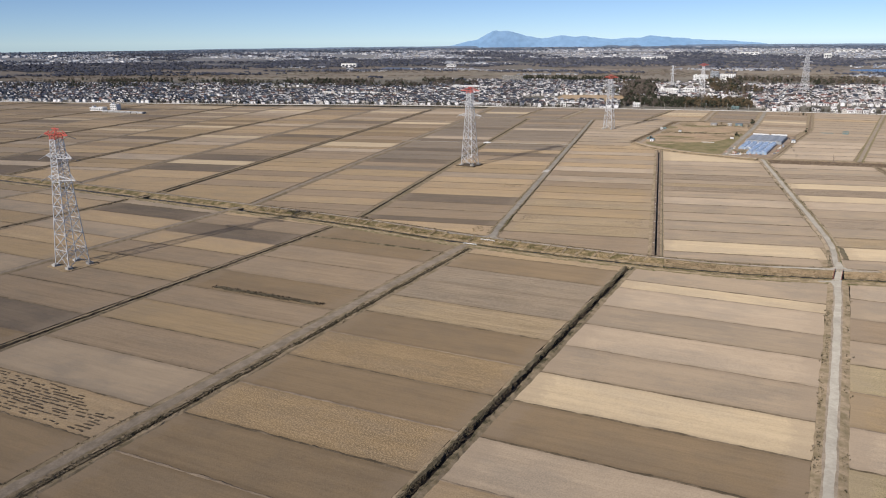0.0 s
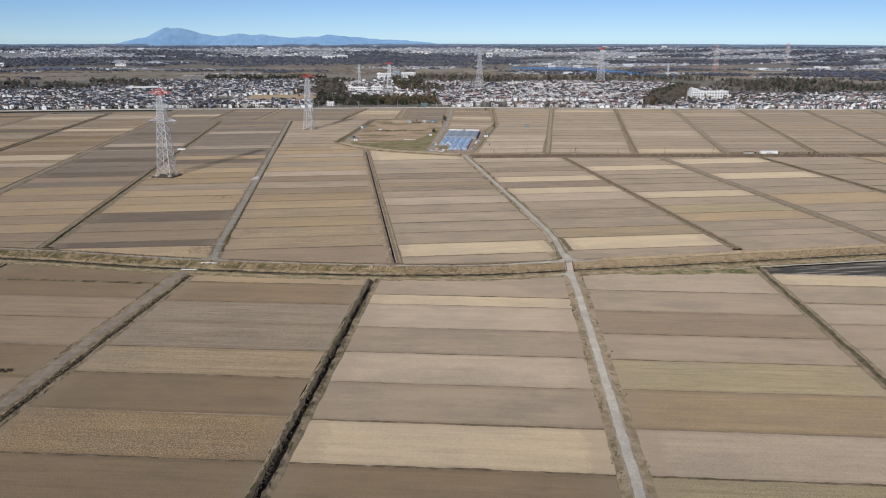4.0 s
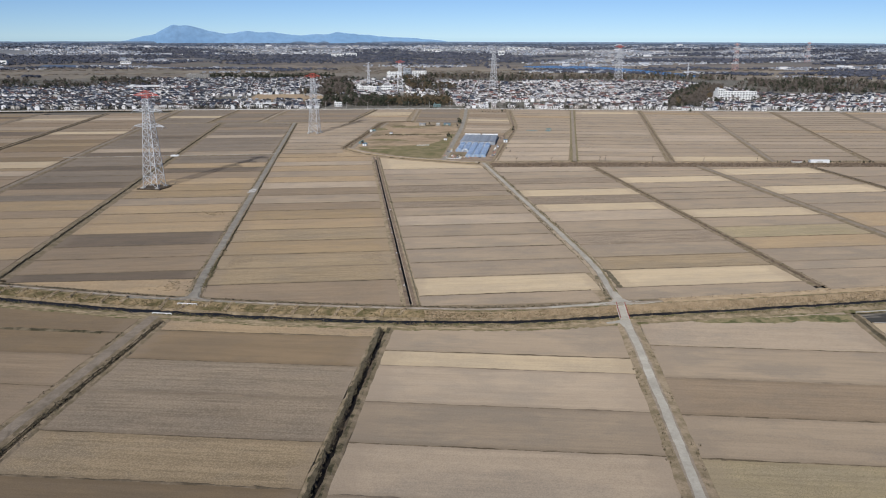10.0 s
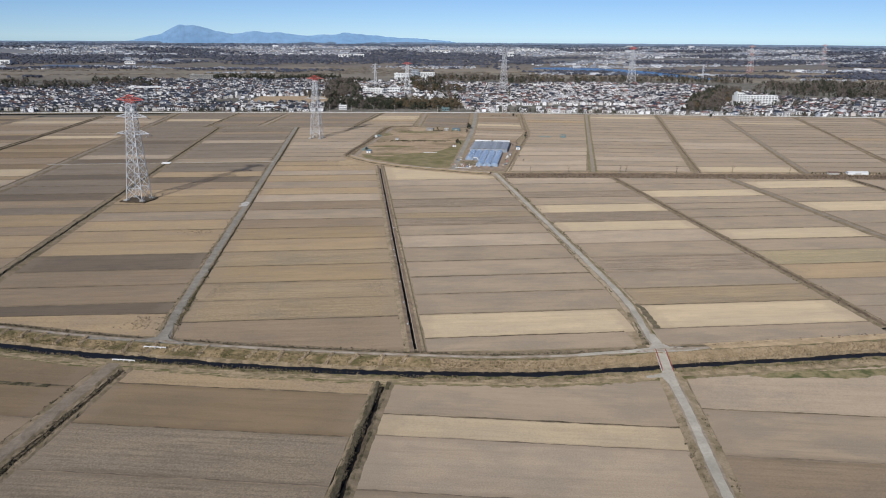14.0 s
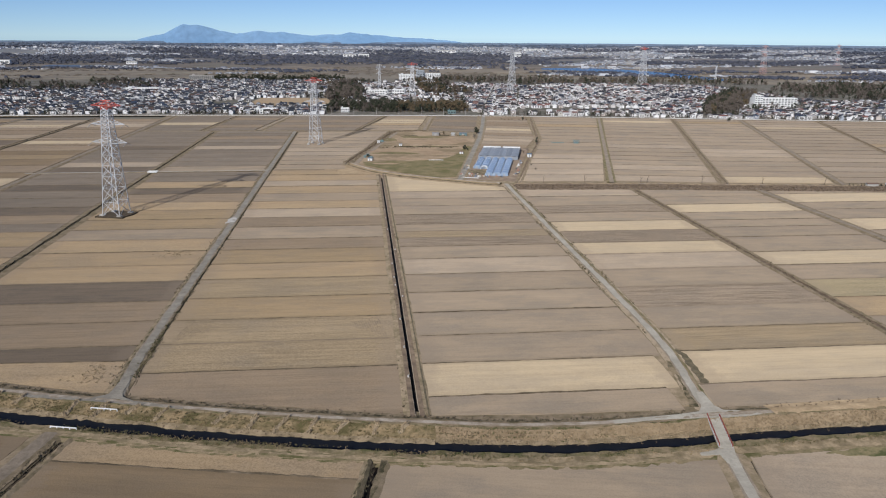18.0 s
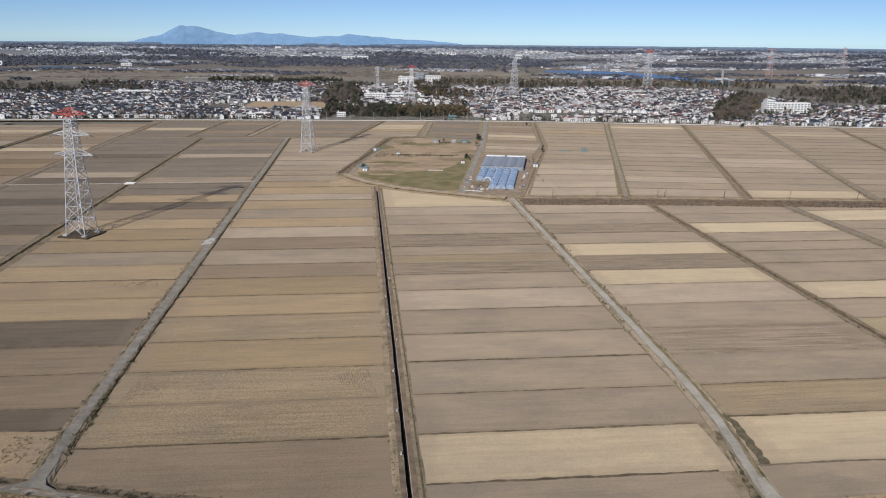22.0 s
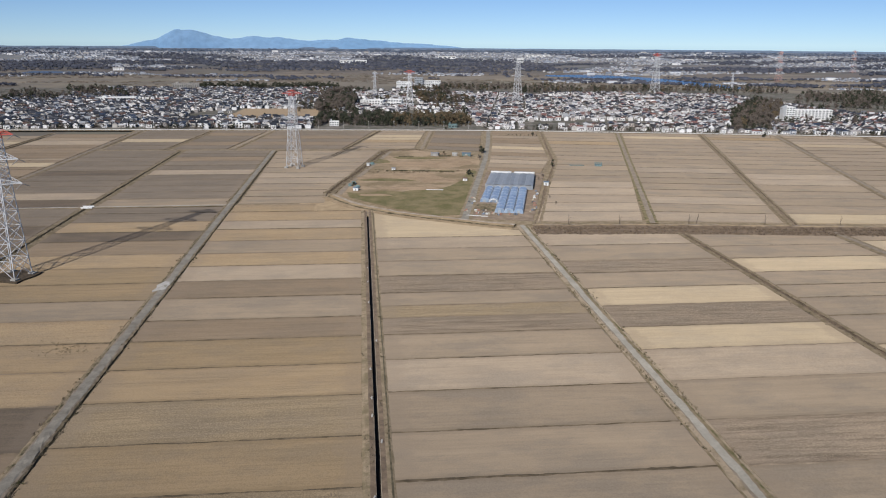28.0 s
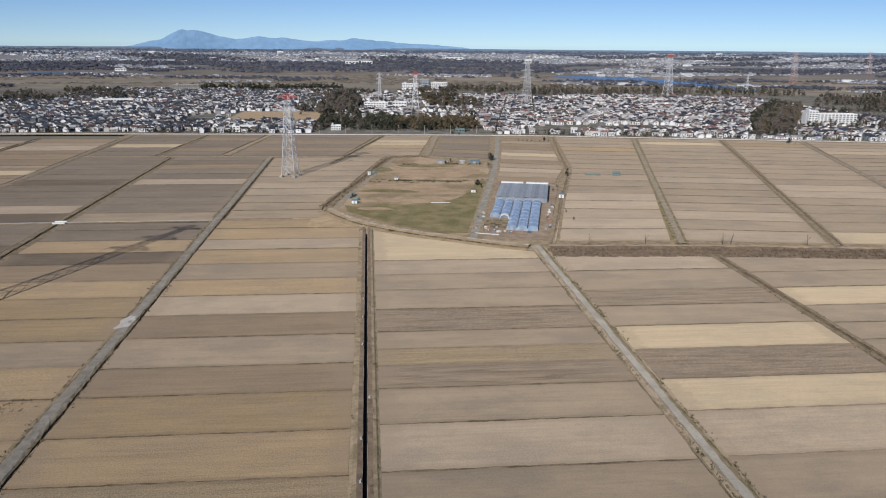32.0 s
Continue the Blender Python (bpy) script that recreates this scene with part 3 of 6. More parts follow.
for k, x in enumerate((295, 490, -290, -485, -680, -875, -1070)):
    road([(x, level(CANAL_ROAD, x) + 4), (x, (level(CANAL_2, x) - 6) if x > 0 else (1425 if x == -290 else 1398))], "straight earth farm track between paddies", [M_VERGE, M_TRACK], 0.85, 30 + k)
for k, x in enumerate((395, -390, -585, -780, -975, -1170)):
    ditch([(x, level(CANAL_ROAD, x) + 4), (x, (level(CANAL_2, x) - 6) if x > 0 else 1392)], "straight drainage ditch with dark weedy banks", SMALL, [M_VERGE, M_MUD], 40 + k)
# the second canal, overgrown, and its branch along the waste ground
C2 = smooth_line(CANAL_2, 1)
strip("canal_dyke", [p for p in C2 if p[0] < 100], [(-6, -0.12, 0), (-4, 0.3, 0), (-2, 0.1, 0), (-0.5, 0.2, 3), (1, 0.6, 0), (3, 1.3, 2), (5.5, 1.4, 0), (8, 0.5, 0), (10, -0.12, 0)],
      [M_GRASS, M_MUD, M_CART, M_RAGGED], "low grassy dyke with a track on its crest", "dyke", 6.0, 0.4)
strip("canal_dyke", [p for p in C2 if p[0] > 97], [(-16.5, -0.12, 1), (-13, 0.25, 1), (-9, 0.35, 1), (-5, 0.5, 1), (-2, 0.2, 1), (0, -0.2, 1), (2.5, 0.6, 1), (5, 1.0, 0), (7.5, 0.9, 2), (9.5, 0.6, 0), (12, -0.12, 0)],
      [M_GRASS, M_REED, M_TRACK], "overgrown dyke with dark dead reeds along a small canal", "dyke", 3.0, 0.9)
ditch(smooth_line([(-29, 948), (-28, 960), (-21, 1000), (-9, 1045), (8, 1130), (25, 1212), (40, 1219), (62, 1216)], 1), "dark overgrown ditch round the waste ground", DITCH, [M_VERGE, M_REED], 50)
strip("farm_road", smooth_line([(-20, 952), (-14, 992), (-3, 1045), (14, 1130), (29, 1200)], 1), [(-3.5, -0.1, 0), (-2, 0.2, 1), (2, 0.2, 0), (3.5, -0.1, 0)], [M_VERGE, M_TRACK], "earth track along the ditch of the waste ground", "road")
road([(66, 858), (123, 1137), (145, 1260), (170, 1413)], "worn grey-brown farm road leading past the greenhouses to the town", [M_VERGE, M_LANE], 1.1, 51)
ditch([(112, 842), (150, 980), (185, 1098), (212, 1250), (238, 1396)], "narrow ditch with dry weeds", SMALL, [M_VERGE, M_REED], 52)
NORTH = [[(189, 838), (338, 1376)], [(281, 824), (443, 1358)], [(377, 815), (538, 1338)], [(472, 806), (645, 1318)], [(566, 797), (752, 1298)], [(660, 787), (860, 1278)], [(755, 777), (970, 1258)]]
for k, ln in enumerate(NORTH):
    if k % 2 == 0:
        road(ln, "earth farm track with green verges between paddies", [M_GREEN if k == 0 else M_VERGE, M_TRACK], 0.8, 60 + k)
    else:
        ditch(ln, "drainage ditch with dry brown reeds", SMALL, [M_VERGE, M_REED], 60 + k)
for k, (a, b) in enumerate((((-215, 1230), (-196, 1428)), ((-144, 1228), (-119, 1425)), ((-33, 1165), (26, 1419)), ((64, 1219), (92, 1415)))):
    if k % 2:
        road([a, b], "earth farm track between paddies", [M_VERGE, M_TRACK], 0.7, 70 + k)
    else:
        ditch([a, b], "narrow drainage ditch with dark weeds", SMALL, [M_VERGE, M_MUD], 70 + k)
road([(-285, 1226), (-90, 1219), (-33, 1216)], "narrow earth track across the paddies", [M_VERGE, M_TRACK], 0.5, 75)
road([(-300, 913), (-195, 915), (-97, 917)], "pale narrow concrete track across the paddies", [M_VERGE, M_CONC], 0.4, 76)
strip("town_road", smooth_line([(p[0], p[1] - 2) for p in TOWN_EDGE if abs(p[0]) < 2000], 1), [(-9, -0.2, 0), (-6, 0.5, 1), (-3.2, 0.7, 2), (3.2, 0.7, 1), (5.5, 0.6, 0), (9, -0.1, 0)], [M_VERGE, M_TRACK, M_LANE],
      "worn grey road with earth shoulders along the edge of town", "road", 25.0, 0.2)

strip("guard_rail", smooth_line([(p[0], p[1] - 7) for p in TOWN_EDGE if abs(p[0]) < 1400], 1), [(-0.3, 0.2, 0), (-0.2, 1.0, 0), (0.2, 1.0, 0), (0.3, 0.2, 0)], [M_WHITE], "long pale concrete rail along the town road", "rail", 12.0, 0.05)

# ---- rice paddies ----
near_count = 0
far_fields = Build()
KIND_INDEX = {k: i for i, k in enumerate(FIELD)}


def paddy(sw, se, ne, nw, kind, turn=0.0, single=True, bund=True):
    """One paddy: a bed of soil with slightly wavering edges, and a low bund along its far side."""
    global near_count
    rnd = random.Random(int(sw[0] * 7 + sw[1] * 13))
    corners = [Vector((*p, 0)) for p in (sw, se, ne, nw)]
    if not single:
        n = len(far_fields.v)
        far_fields.v += [tuple(c) for c in corners]
        far_fields.f.append((n, n + 1, n + 2, n + 3))
        far_fields.m.append(KIND_INDEX[kind])
        if bund:
            a, c = corners[3], corners[2]
            far_fields.face([a + Vector((0, -0.5, 0.05)), c + Vector((0, -0.5, 0.05)), c + Vector((0, 0, 0.3)), a + Vector((0, 0, 0.3))], len(FIELD))
            far_fields.face([a + Vector((0, 0, 0.3)), c + Vector((0, 0, 0.3)), c + Vector((0, 0.5, 0.05)), a + Vector((0, 0.5, 0.05))], len(FIELD))
        return
    near_count += 1
    mid = sum(corners, Vector()) / 4
    m = Matrix.Translation(mid) @ Matrix.Rotation(turn, 4, "Z")
    inv = m.inverted()
    ring = []
    for i in range(4):
        a, c = inv @ corners[i], inv @ corners[(i + 1) % 4]
        n = 14 if i % 2 == 0 else 5
        for k in range(n):
            p = a.lerp(c, k / n)
            if k:
                p += Vector((rnd.uniform(-0.25, 0.25), rnd.uniform(-0.25, 0.25), 0))
            ring.append(p)
    b = Build()
    b.face(ring)
    skirt = [p + Vector((0, 0, -0.8)) for p in ring]
    n = len(b.v)
    b.v += [tuple(p) for p in skirt]
    for i in range(len(ring)):
        j = (i + 1) % len(ring)
        b.f.append((i, n + i, n + j, j))
        b.m.append(0)
    me = b.mesh("rice_paddy", FIELD[kind])
    half = max(1.0, max(abs(p.y) for p in ring))
    layer = me.uv_layers.new(name="margin")
    for lp in me.loops:
        q = b.v[lp.vertex_index]
        layer.data[lp.index].uv = (q[0] / 45, q[1] / half)
    ob = thing("rice_paddy", FIELD_WORDS[kind], "rice field", "rice paddies", "structure", m, me)
    if bund:
        a, c = inv @ corners[3], inv @ corners[2]
        w, dry = rnd.uniform(0.34, 0.72), rnd.random() < 0.4
        s = swept([(a.x, a.y), (c.x, c.y)], [(-0.75 * w, -0.05, 0), (-0.3 * w, 0.22 * w, 0), (0.3 * w, 0.25 * w, 0), (0.8 * w, -0.05, 0)], 1.6, 0.36, rnd.randint(0, 999))
        part("bund", s, M_BUND2 if dry else M_BUND, ob, "dry earth bund" if dry else "dark weedy bund")


def column(xa, xb, ys, kinds, single=True, south=None, north=None, trim=()):
    """Paddies one behind the other between two lines of the main block."""
    for k, (y0, y1) in enumerate(zip(ys, ys[1:])):
        s0 = lambda x: max(south(x), y0 if k else 0) if south else y0
        n0 = lambda x: max(north(x) if (k == len(ys) - 2 and north) else y1, s0(x) + 0.2)
        a, b = (xa, xb) if not trim or k >= len(trim) else trim[k]
        if n0(a) - s0(a) < 0.5 and n0(b) - s0(b) < 0.5:
            continue
        paddy((a, s0(a)), (b, s0(b)), (b, n0(b)), (a, n0(a)), kinds[k % len(kinds)], 0.0, single)


def canal_north(x):
    return level(CANAL_ROAD, x) + 5.6


def canal2_south(x):
    return level(CANAL_2, x) - 5.5 - 9 * max(0.0, min(1.0, (x - 108) / 60))


column(6, 96.5, [440, 454, 481.5, 509, 536.5, 564, 593, 621, 647, 667, 683, 702, 730, 758, 784, 811, 850], "gygggglgrsgrgglyy", True, canal_north, canal2_south, ((6, 87), (6, 92.5)))
column(-93.6, -3, [450, 481, 508, 534.5, 563, 592, 619, 647, 671, 701, 728, 755, 781, 810, 840, 864, 893], "kssbstbkgkltgtlt", True, canal_north)
column(-93.6, -36, [893, 917], "t")
column(105.5, 194, [440, 456, 485, 509, 536, 564, 594, 623, 648, 676, 702, 728, 751, 785, 812], "gysgrglyrygrgl", True, canal_north, canal2_south, ((98, 194), (102.5, 194)))
column(-190, -100.9, [470, 493, 508, 535, 561, 591, 619, 647, 674, 700, 727, 755, 782, 813, 837, 865, 893, 912], "tdkkdtttgbbtkdtnn", True, canal_north)
column(201, 290, [450, 475, 490, 516, 542, 569, 595, 621, 655, 680, 700, 723, 750, 777, 805], "gggtogyggggygg", True, canal_north, canal2_south)
column(300, 391, [450, 478, 505, 535, 560, 599, 630, 666, 698, 727, 751, 783, 800], "ggggtggyggyg", True, canal_north, canal2_south)
column(-285, -200, [500, 515, 538, 563, 590, 611, 640, 663, 698, 720, 745, 770, 803, 830, 857, 885, 912], "kktkttkbnkdnndnn", True, canal_north)
ys_far = [917 + 27.9 * i for i in range(12)]
column(-190, -100.9, ys_far, "gnnnnlnnknn")
column(-91.5, -30, [922 + 27 * i for i in range(3)], "gg")
for k in range(8):      # beside the branch ditch
    y0, y1 = 976 + 29.5 * k, 976 + 29.5 * (k + 1)
    e = lambda y: -33 + (y - 945) * 0.19
    paddy((-91.5, y0), (e(y0), y0), (e(y1), y1), (-91.5, y1), "gllggggg"[k])
column(-285, -200, ys_far, "dlnnndnnnnn")

# the southern block, on its own axes
def low_column(ua, ub, vs, kinds, single=True, fill_up=True):
    for k, (v0, v1) in enumerate(zip(vs, vs[1:])):
        la, lb = low_limit(ua), low_limit(ub)
        if v0 > min(la, lb) - 1.5:
            continue
        top = fill_up and (k == len(vs) - 2 or vs[k + 1] > min(la, lb) - 1.5)
        c = [low(ua, v0), low(ub, v0), low(ub, lb if top else v1), low(ua, la if top else v1)]
        paddy(*c, kinds[k % len(kinds)], -LOW, single, not top)


low_column(-90.3, 1.0, [9, 36, 63, 90, 118, 145, 173, 200, 228, 254.5, 283, 310.5, 337.5, 367, 381, 405], "gltgltlmyglglyg")
low_column(-184.3, -97.7, [9, 36, 63, 90, 118, 145.3, 173, 200, 228, 256, 285, 310, 338, 365, 394, 406], "gtgmmmpmpmsqqmt")
low_column(10.7, 100.6, [9, 36, 63, 90, 118, 146, 173, 200, 228, 255.5, 284, 310, 337, 365, 395, 425], "glglgtlolbogkgl")
low_column(-288.6, -198, [9, 36, 63, 90, 118, 147, 171, 201, 228, 254.5, 279, 309, 340, 367, 390, 415, 440], "kltmmtgkbkmkkmmm")
low_column(107, 198, [81 + 27.4 * i for i in range(13)] + [428], "glggtlgggglgy", True, False)
low_column(208, 300, [81 + 27.4 * i for i in range(13)] + [428], "gglgtgggylggy", False, False)
low_column(-387, -296, [118 + 27.2 * i for i in range(14)], "kbmdkkbktdktkb")
for ua, ub, v_end, kinds in ((-90.3, 0.2, 9, "glkgt"), (-184.3, -97.7, 9, "mgtkm"), (9.8, 100.6, 9, "lgglt"), (-288.6, -198, 9, "kltkg"), (107, 198, 81, "glgtgkl"), (208, 300, 81, "lggtggk"), (-387, -296, 118, "kbtkgktlg")):
    vs = [v_end]
    while vs[0] > -55:
        vs.insert(0, vs[0] - 27.2)
    low_column(ua, ub, vs, kinds, False, False)
for k in range(3):
    low_column(-486 - 99 * k, -395 - 99 * k, [172 + 27.2 * i for i in range(12)], ("gdtgbtgtdgttg", "tgdgtbbgtgdt", "gtbgtdgtgbtg")[k], k < 2)

# outlying columns and the blocks beyond the second canal
rnd_field = random.Random(11)
for x in range(-1365, -290, 97):
    xa = -290 - 97.5 * round((-290 - x) / 97.5)
    a, b2 = xa - 93, xa - 5
    y = canal_north(a - 10) + 12
    ys = [y]
    while ys[-1] < 1360:
        ys.append(ys[-1] + rnd_field.choice((27.5, 27.5, 27.5, 15, 40)))
    column(a, b2, ys, [rnd_field.choice("ggkkkmdttbbly") for _ in ys], xa > -600, canal_north)
for x in (398, 494, 590, 686, 782, 878):
    ys = [canal_north(x)] + [485 + 27.5 * i for i in range(20) if 485 + 27.5 * i < canal2_south(x + 45)]
    column(x + 2, x + 92, ys, [rnd_field.choice("gggglggyt") for _ in ys], False, canal_north, canal2_south)


def block(la, lb, n, kinds, single=True, gap=4.0, start=0.0, end=1.0):
    """Paddies between two slanting lines."""
    for k in range(n):
        f0, f1 = start + (end - start) * k / n, start + (end - start) * (k + 1) / n
        q = []
        for ln, s, f in ((la, 1, f0), (lb, -1, f0), (lb, -1, f1), (la, 1, f1)):
            (x0, y0), (x1, y1) = ln
            q.append((x0 + (x1 - x0) * f + gap * s, y0 + (y1 - y0) * f))
        paddy(*q, kinds[k % len(kinds)], math.atan2(q[1][1] - q[0][1], q[1][0] - q[0][0]), single)


BL = [[(114, 846), (238, 1390)]] + NORTH
BL = [[(a[0], a[1] + 9), (b[0], b[1] - 8)] for a, b in BL]
block([(110, 850), (193, 1130)], [BL[1][0], (269, 1118)], 9, "lllllgggg")
block([(193, 1130), (236, 1388)], [(269, 1118), BL[1][1]], 8, "ggggtggg")
block(BL[1], BL[2], 18, "lglgggglggggggggyg")
block(BL[2], BL[3], 18, "yggggllgggggggggbg", True)
block(BL[3], BL[4], 18, "gglglgggggggggylgg", False)
block(BL[4], BL[5], 18, "gggglgggtgggggglgg", False)
block(BL[5], BL[6], 18, "ggglgggtgggggglggt", False)
block(BL[6], BL[7], 18, "gggglggggtggggglgg", False)
block([(124, 1142), (167, 1403)], [(190, 1124), (234, 1392)], 10, "gkgygkkgkk")
block([(106, 1060), (122, 1140)], [(165, 1050), (188, 1122)], 3, "kgl")
block([(-285, 1232), (-285, 1424)], [(-211, 1232), (-196, 1424)], 6, "nnynnn")
block([(-211, 1232), (-196, 1424)], [(-146, 1232), (-121, 1420)], 6, "nknnkn")
block([(-140, 1232), (-116, 1420)], [(-20, 1226), (20, 1416)], 6, "nknknn")
block([(-22, 1226), (24, 1414)], [(60, 1226), (88, 1410)], 7, "ggtyygg")
block([(66, 1222), (94, 1410)], [(130, 1200), (163, 1405)], 7, "nknnknn")
fill = new("rice_paddies", far_fields.mesh("rice_paddies", *FIELD.values(), M_BUND))
tagged(fill, "patchwork of distant brown and straw-coloured winter paddies", "rice fields", kind="stuff")

# ---- patches of rough ground between road bends and fields ----
def patch(name, pts, z, mat, label, category):
    b = Build()
    if max(p[0] for p in pts) - min(p[0] for p in pts) < 160:       # a ragged outline
        pts = [(q.x + 1.1 * noise.noise((q.x * 0.3, q.y * 0.3, 1.5)), q.y + 1.1 * noise.noise((q.x * 0.3, q.y * 0.3, 8.5))) for q in along([*pts, pts[0]], 1.5)[:-1]]
    b.face([(x, y, z) for x, y in pts])
    n = len(pts)
    b.v += [(x, y, z - 1.0) for x, y in pts]
    for i in range(n):
        b.f.append((i, n + i, n + (i + 1) % n, (i + 1) % n))
        b.m.append(0)
    return tagged(new(name, b.mesh(name, mat)), label, category, kind="structure")


patch("verge", [(80, 441), (112, 441), (112, 520), (94, 520), (84, 470)], -0.06, M_VERGE, "weedy verge at the bend of the farm road", "verge")
patch("verge", [(-104, 463), (-88, 459), (-88, 500), (-104, 500)], -0.06, M_VERGE, "weedy verge at the road junction", "verge")
patch("verge", [(90, 812), (112, 812), (112, 842), (86, 846)], -0.06, M_VERGE, "weedy verge at the end of the farm road", "verge")
patch("verge", [(-48, 890), (8, 890), (6, 905), (-22, 945), (-48, 945)], -0.06, M_GRASS, "dry grass at the end of the channel", "verge")
WASTE = [(-21, 951), (-17, 993), (25, 1203), (57, 1211), (121, 1146), (63, 868), (50, 869), (20, 893), (-4, 925)]


def junction(pts, mat, label):
    """A fan of gravel that slopes from one track down to another."""
    b = Build()
    b.face(pts)
    n = len(pts)
    b.v += [(x, y, z - 1.0) for x, y, z in pts]
    for i in range(n):
        b.f.append((i, n + i, n + (i + 1) % n, (i + 1) % n))
        b.m.append(0)
    tagged(new("junction", b.mesh("junction", mat)), label, "road", kind="structure")


junction([(61, 428.9, 0.83), (78, 430.4, 0.83), (91, 429.9, 0.83), (95.5, 430.0, 0.83), (104, 430.2, 0.83), (113, 432.0, 0.8), (105.2, 434.0, 0.7), (98.6, 435.4, 0.6), (97.0, 438.7, 0.55), (97.6, 449, 0.5), (95.4, 449, 0.5), (93.0, 439.2, 0.55), (90.3, 434.9, 0.65), (82, 433.2, 0.8), (61, 431.2, 0.83)], M_GRAVEL, "fan of pale gravel where two tracks meet")
junction([(-126, 464.4, 0.83), (-103, 458.9, 0.83), (-90.7, 455.6, 0.83), (-72, 450.4, 0.83), (-72, 451.6, 0.83), (-88.9, 457.8, 0.8), (-93.2, 461.3, 0.7), (-94.4, 464.8, 0.55), (-94.6, 475, 0.48), (-97.8, 475, 0.48), (-98.6, 464.0, 0.6), (-103.2, 461.6, 0.75), (-126, 466.4, 0.83)], M_LANE, "fan of grey gravel where two tracks meet")
junction([(84.9, 411.4, 0.5), (80, 410.4, 0.42), (80, 409.2, 0.42), (85.3, 409.0, 0.5), (85.4, 404, 0.48), (88.4, 404, 0.48), (91.2, 412.8, 0.55), (87.6, 413.2, 0.55)], M_GRAVEL, "apron of pale gravel at the foot of the bridge")
patch("verge", [(95.4, 476), (92.9, 456.7), (89.6, 440.5), (92.2, 438.4), (94.4, 443.5), (98.7, 464.6), (98.5, 475)], 0.32, M_RAGGED, "grey-green weeds inside the bend of the farm road", "verge")
patch("verge", [(104.6, 487), (104.9, 478), (102.9, 455.9), (100.5, 456.1), (102.0, 470), (102.9, 486)], 0.32, M_DARKWEED, "dark weeds outside the bend of the farm road", "verge")
def blob(cx, cy, rx, ry, turn, seed):
    """An uneven rounded outline."""
    ca, sa = math.cos(turn), math.sin(turn)
    out = []
    for k in range(26):
        a = k * math.tau / 26
        f = 1 + 0.55 * noise.noise((math.cos(a) * 1.3, math.sin(a) * 1.3, seed * 3.7))
        x, y = rx * f * math.cos(a), ry * f * math.sin(a)
        out.append((cx + x * ca - y * sa, cy + x * sa + y * ca))
    return out


waste = patch("waste_ground", WASTE, 0.12, M_DIRT, "fenced waste ground of bare brown earth and thin grass", "waste ground")
patch("greenhouse_yard", [(66, 862), (111, 851), (163, 1046), (106, 1058)], 0.1, M_LOT, "reddish earth yard around the greenhouses", "yard")
for pts in ([(-300, 1205), (-100, 1205), (-40, 1190), (-30, 1160), (25, 1208), (62, 1214), (122, 1150), (172, 1408), (-160, 1424), (-300, 1432)], [(108, 846), (380, 812), (800, 770), (1000, 1250), (667, 1312), (340, 1374), (172, 1408), (122, 1150)], [(-94, 905), (-40, 905), (-26, 950), (28, 1212), (-94, 1216)]):
    patch("verge", pts, -0.25 - len(pts) * 0.02, M_VERGE, "dry weedy earth between the paddies", "verge")
patch("verge", [(300, 812), (470, 796), (480, 806), (300, 824)], -0.05, M_VERGE, "weedy strip beside the dyke", "verge")
# a greened corner of the waste ground
patch("grass_patch", [(50, 871), (64, 872), (84, 960), (106, 1062), (97, 1068), (82, 1010), (70, 985), (58, 972), (46, 978), (30, 962), (14, 968), (0, 958), (-14, 962), (-12, 942), (2, 922), (22, 896)], 0.17, M_OLIVE, "thin olive-green turf on the waste ground", "grass")
for k, (x, y, rx, ry, mat, word, cat, name) in enumerate(((30, 1033, 36, 19, M_CLAY, "bare patch of reddish dry earth", "earth", "earth_patch"), (62, 1012, 16, 12, M_CLAY, "bare patch of reddish dry earth", "earth", "earth_patch"), (60, 1108, 42, 22, M_CLAY, "wide bare patch of tan earth", "earth", "earth_patch"), (92, 1120, 14, 14, M_CLAY, "bare trodden tan earth", "earth", "earth_patch"),
        (18, 1018, 26, 6, M_OLIVE, "ragged strip of olive turf", "grass", "grass_patch"), (52, 1150, 30, 8, M_OLIVE, "strip of olive turf on the waste ground", "grass", "grass_patch"), (16, 1128, 9, 14, M_OLIVE, "patch of thin olive turf", "grass", "grass_patch"), (64, 1066, 26, 4, M_OLIVE, "weedy strip across the waste ground", "grass", "grass_patch"),
        (36, 975, 24, 7, M_CLAY, "worn earth showing through the turf", "earth", "earth_patch"), (8, 950, 12, 5, M_CLAY, "worn earth showing through the turf", "earth", "earth_patch"))):
    patch(name, blob(x, y, rx, ry, -0.12, k + 1.0), 0.18 + 0.01 * k, mat, word, cat)
# low mounds of spoil and brush on the waste ground
for k, (x, y, ln, w, h) in enumerate(((30, 1066, 20, 3.0, 1.1), (52, 1064, 16, 2.6, 1.2), (75, 1058, 14, 2.4, 1.0), (84, 1160, 12, 3.0, 1.4), (104, 1158, 9, 2.5, 1.2), (44, 1160, 14, 2.5, 1.0), (14, 1072, 8, 2.0, 0.9))):
    strip("brush_heap", [(x - ln / 2 + ln * q / 6, y + 0.8 * math.sin(q * 2.1 + k)) for q in range(7)], [(-w / 2, -0.05, 0), (-w / 4, h * 0.8, 0), (w / 5, h, 0), (w / 2, -0.05, 0)], [M_DARKWEED if k % 2 else M_RAGGED], "low heap of brush and earth on the waste ground", "heap", 1.2, 0.7, 80 + k)
patch("verge", [(-45, 900), (0, 876), (60, 838), (125, 812), (125, 872), (66, 884), (10, 930), (-25, 962)], -0.15, M_VERGE, "dry weedy ground under the dyke", "verge")
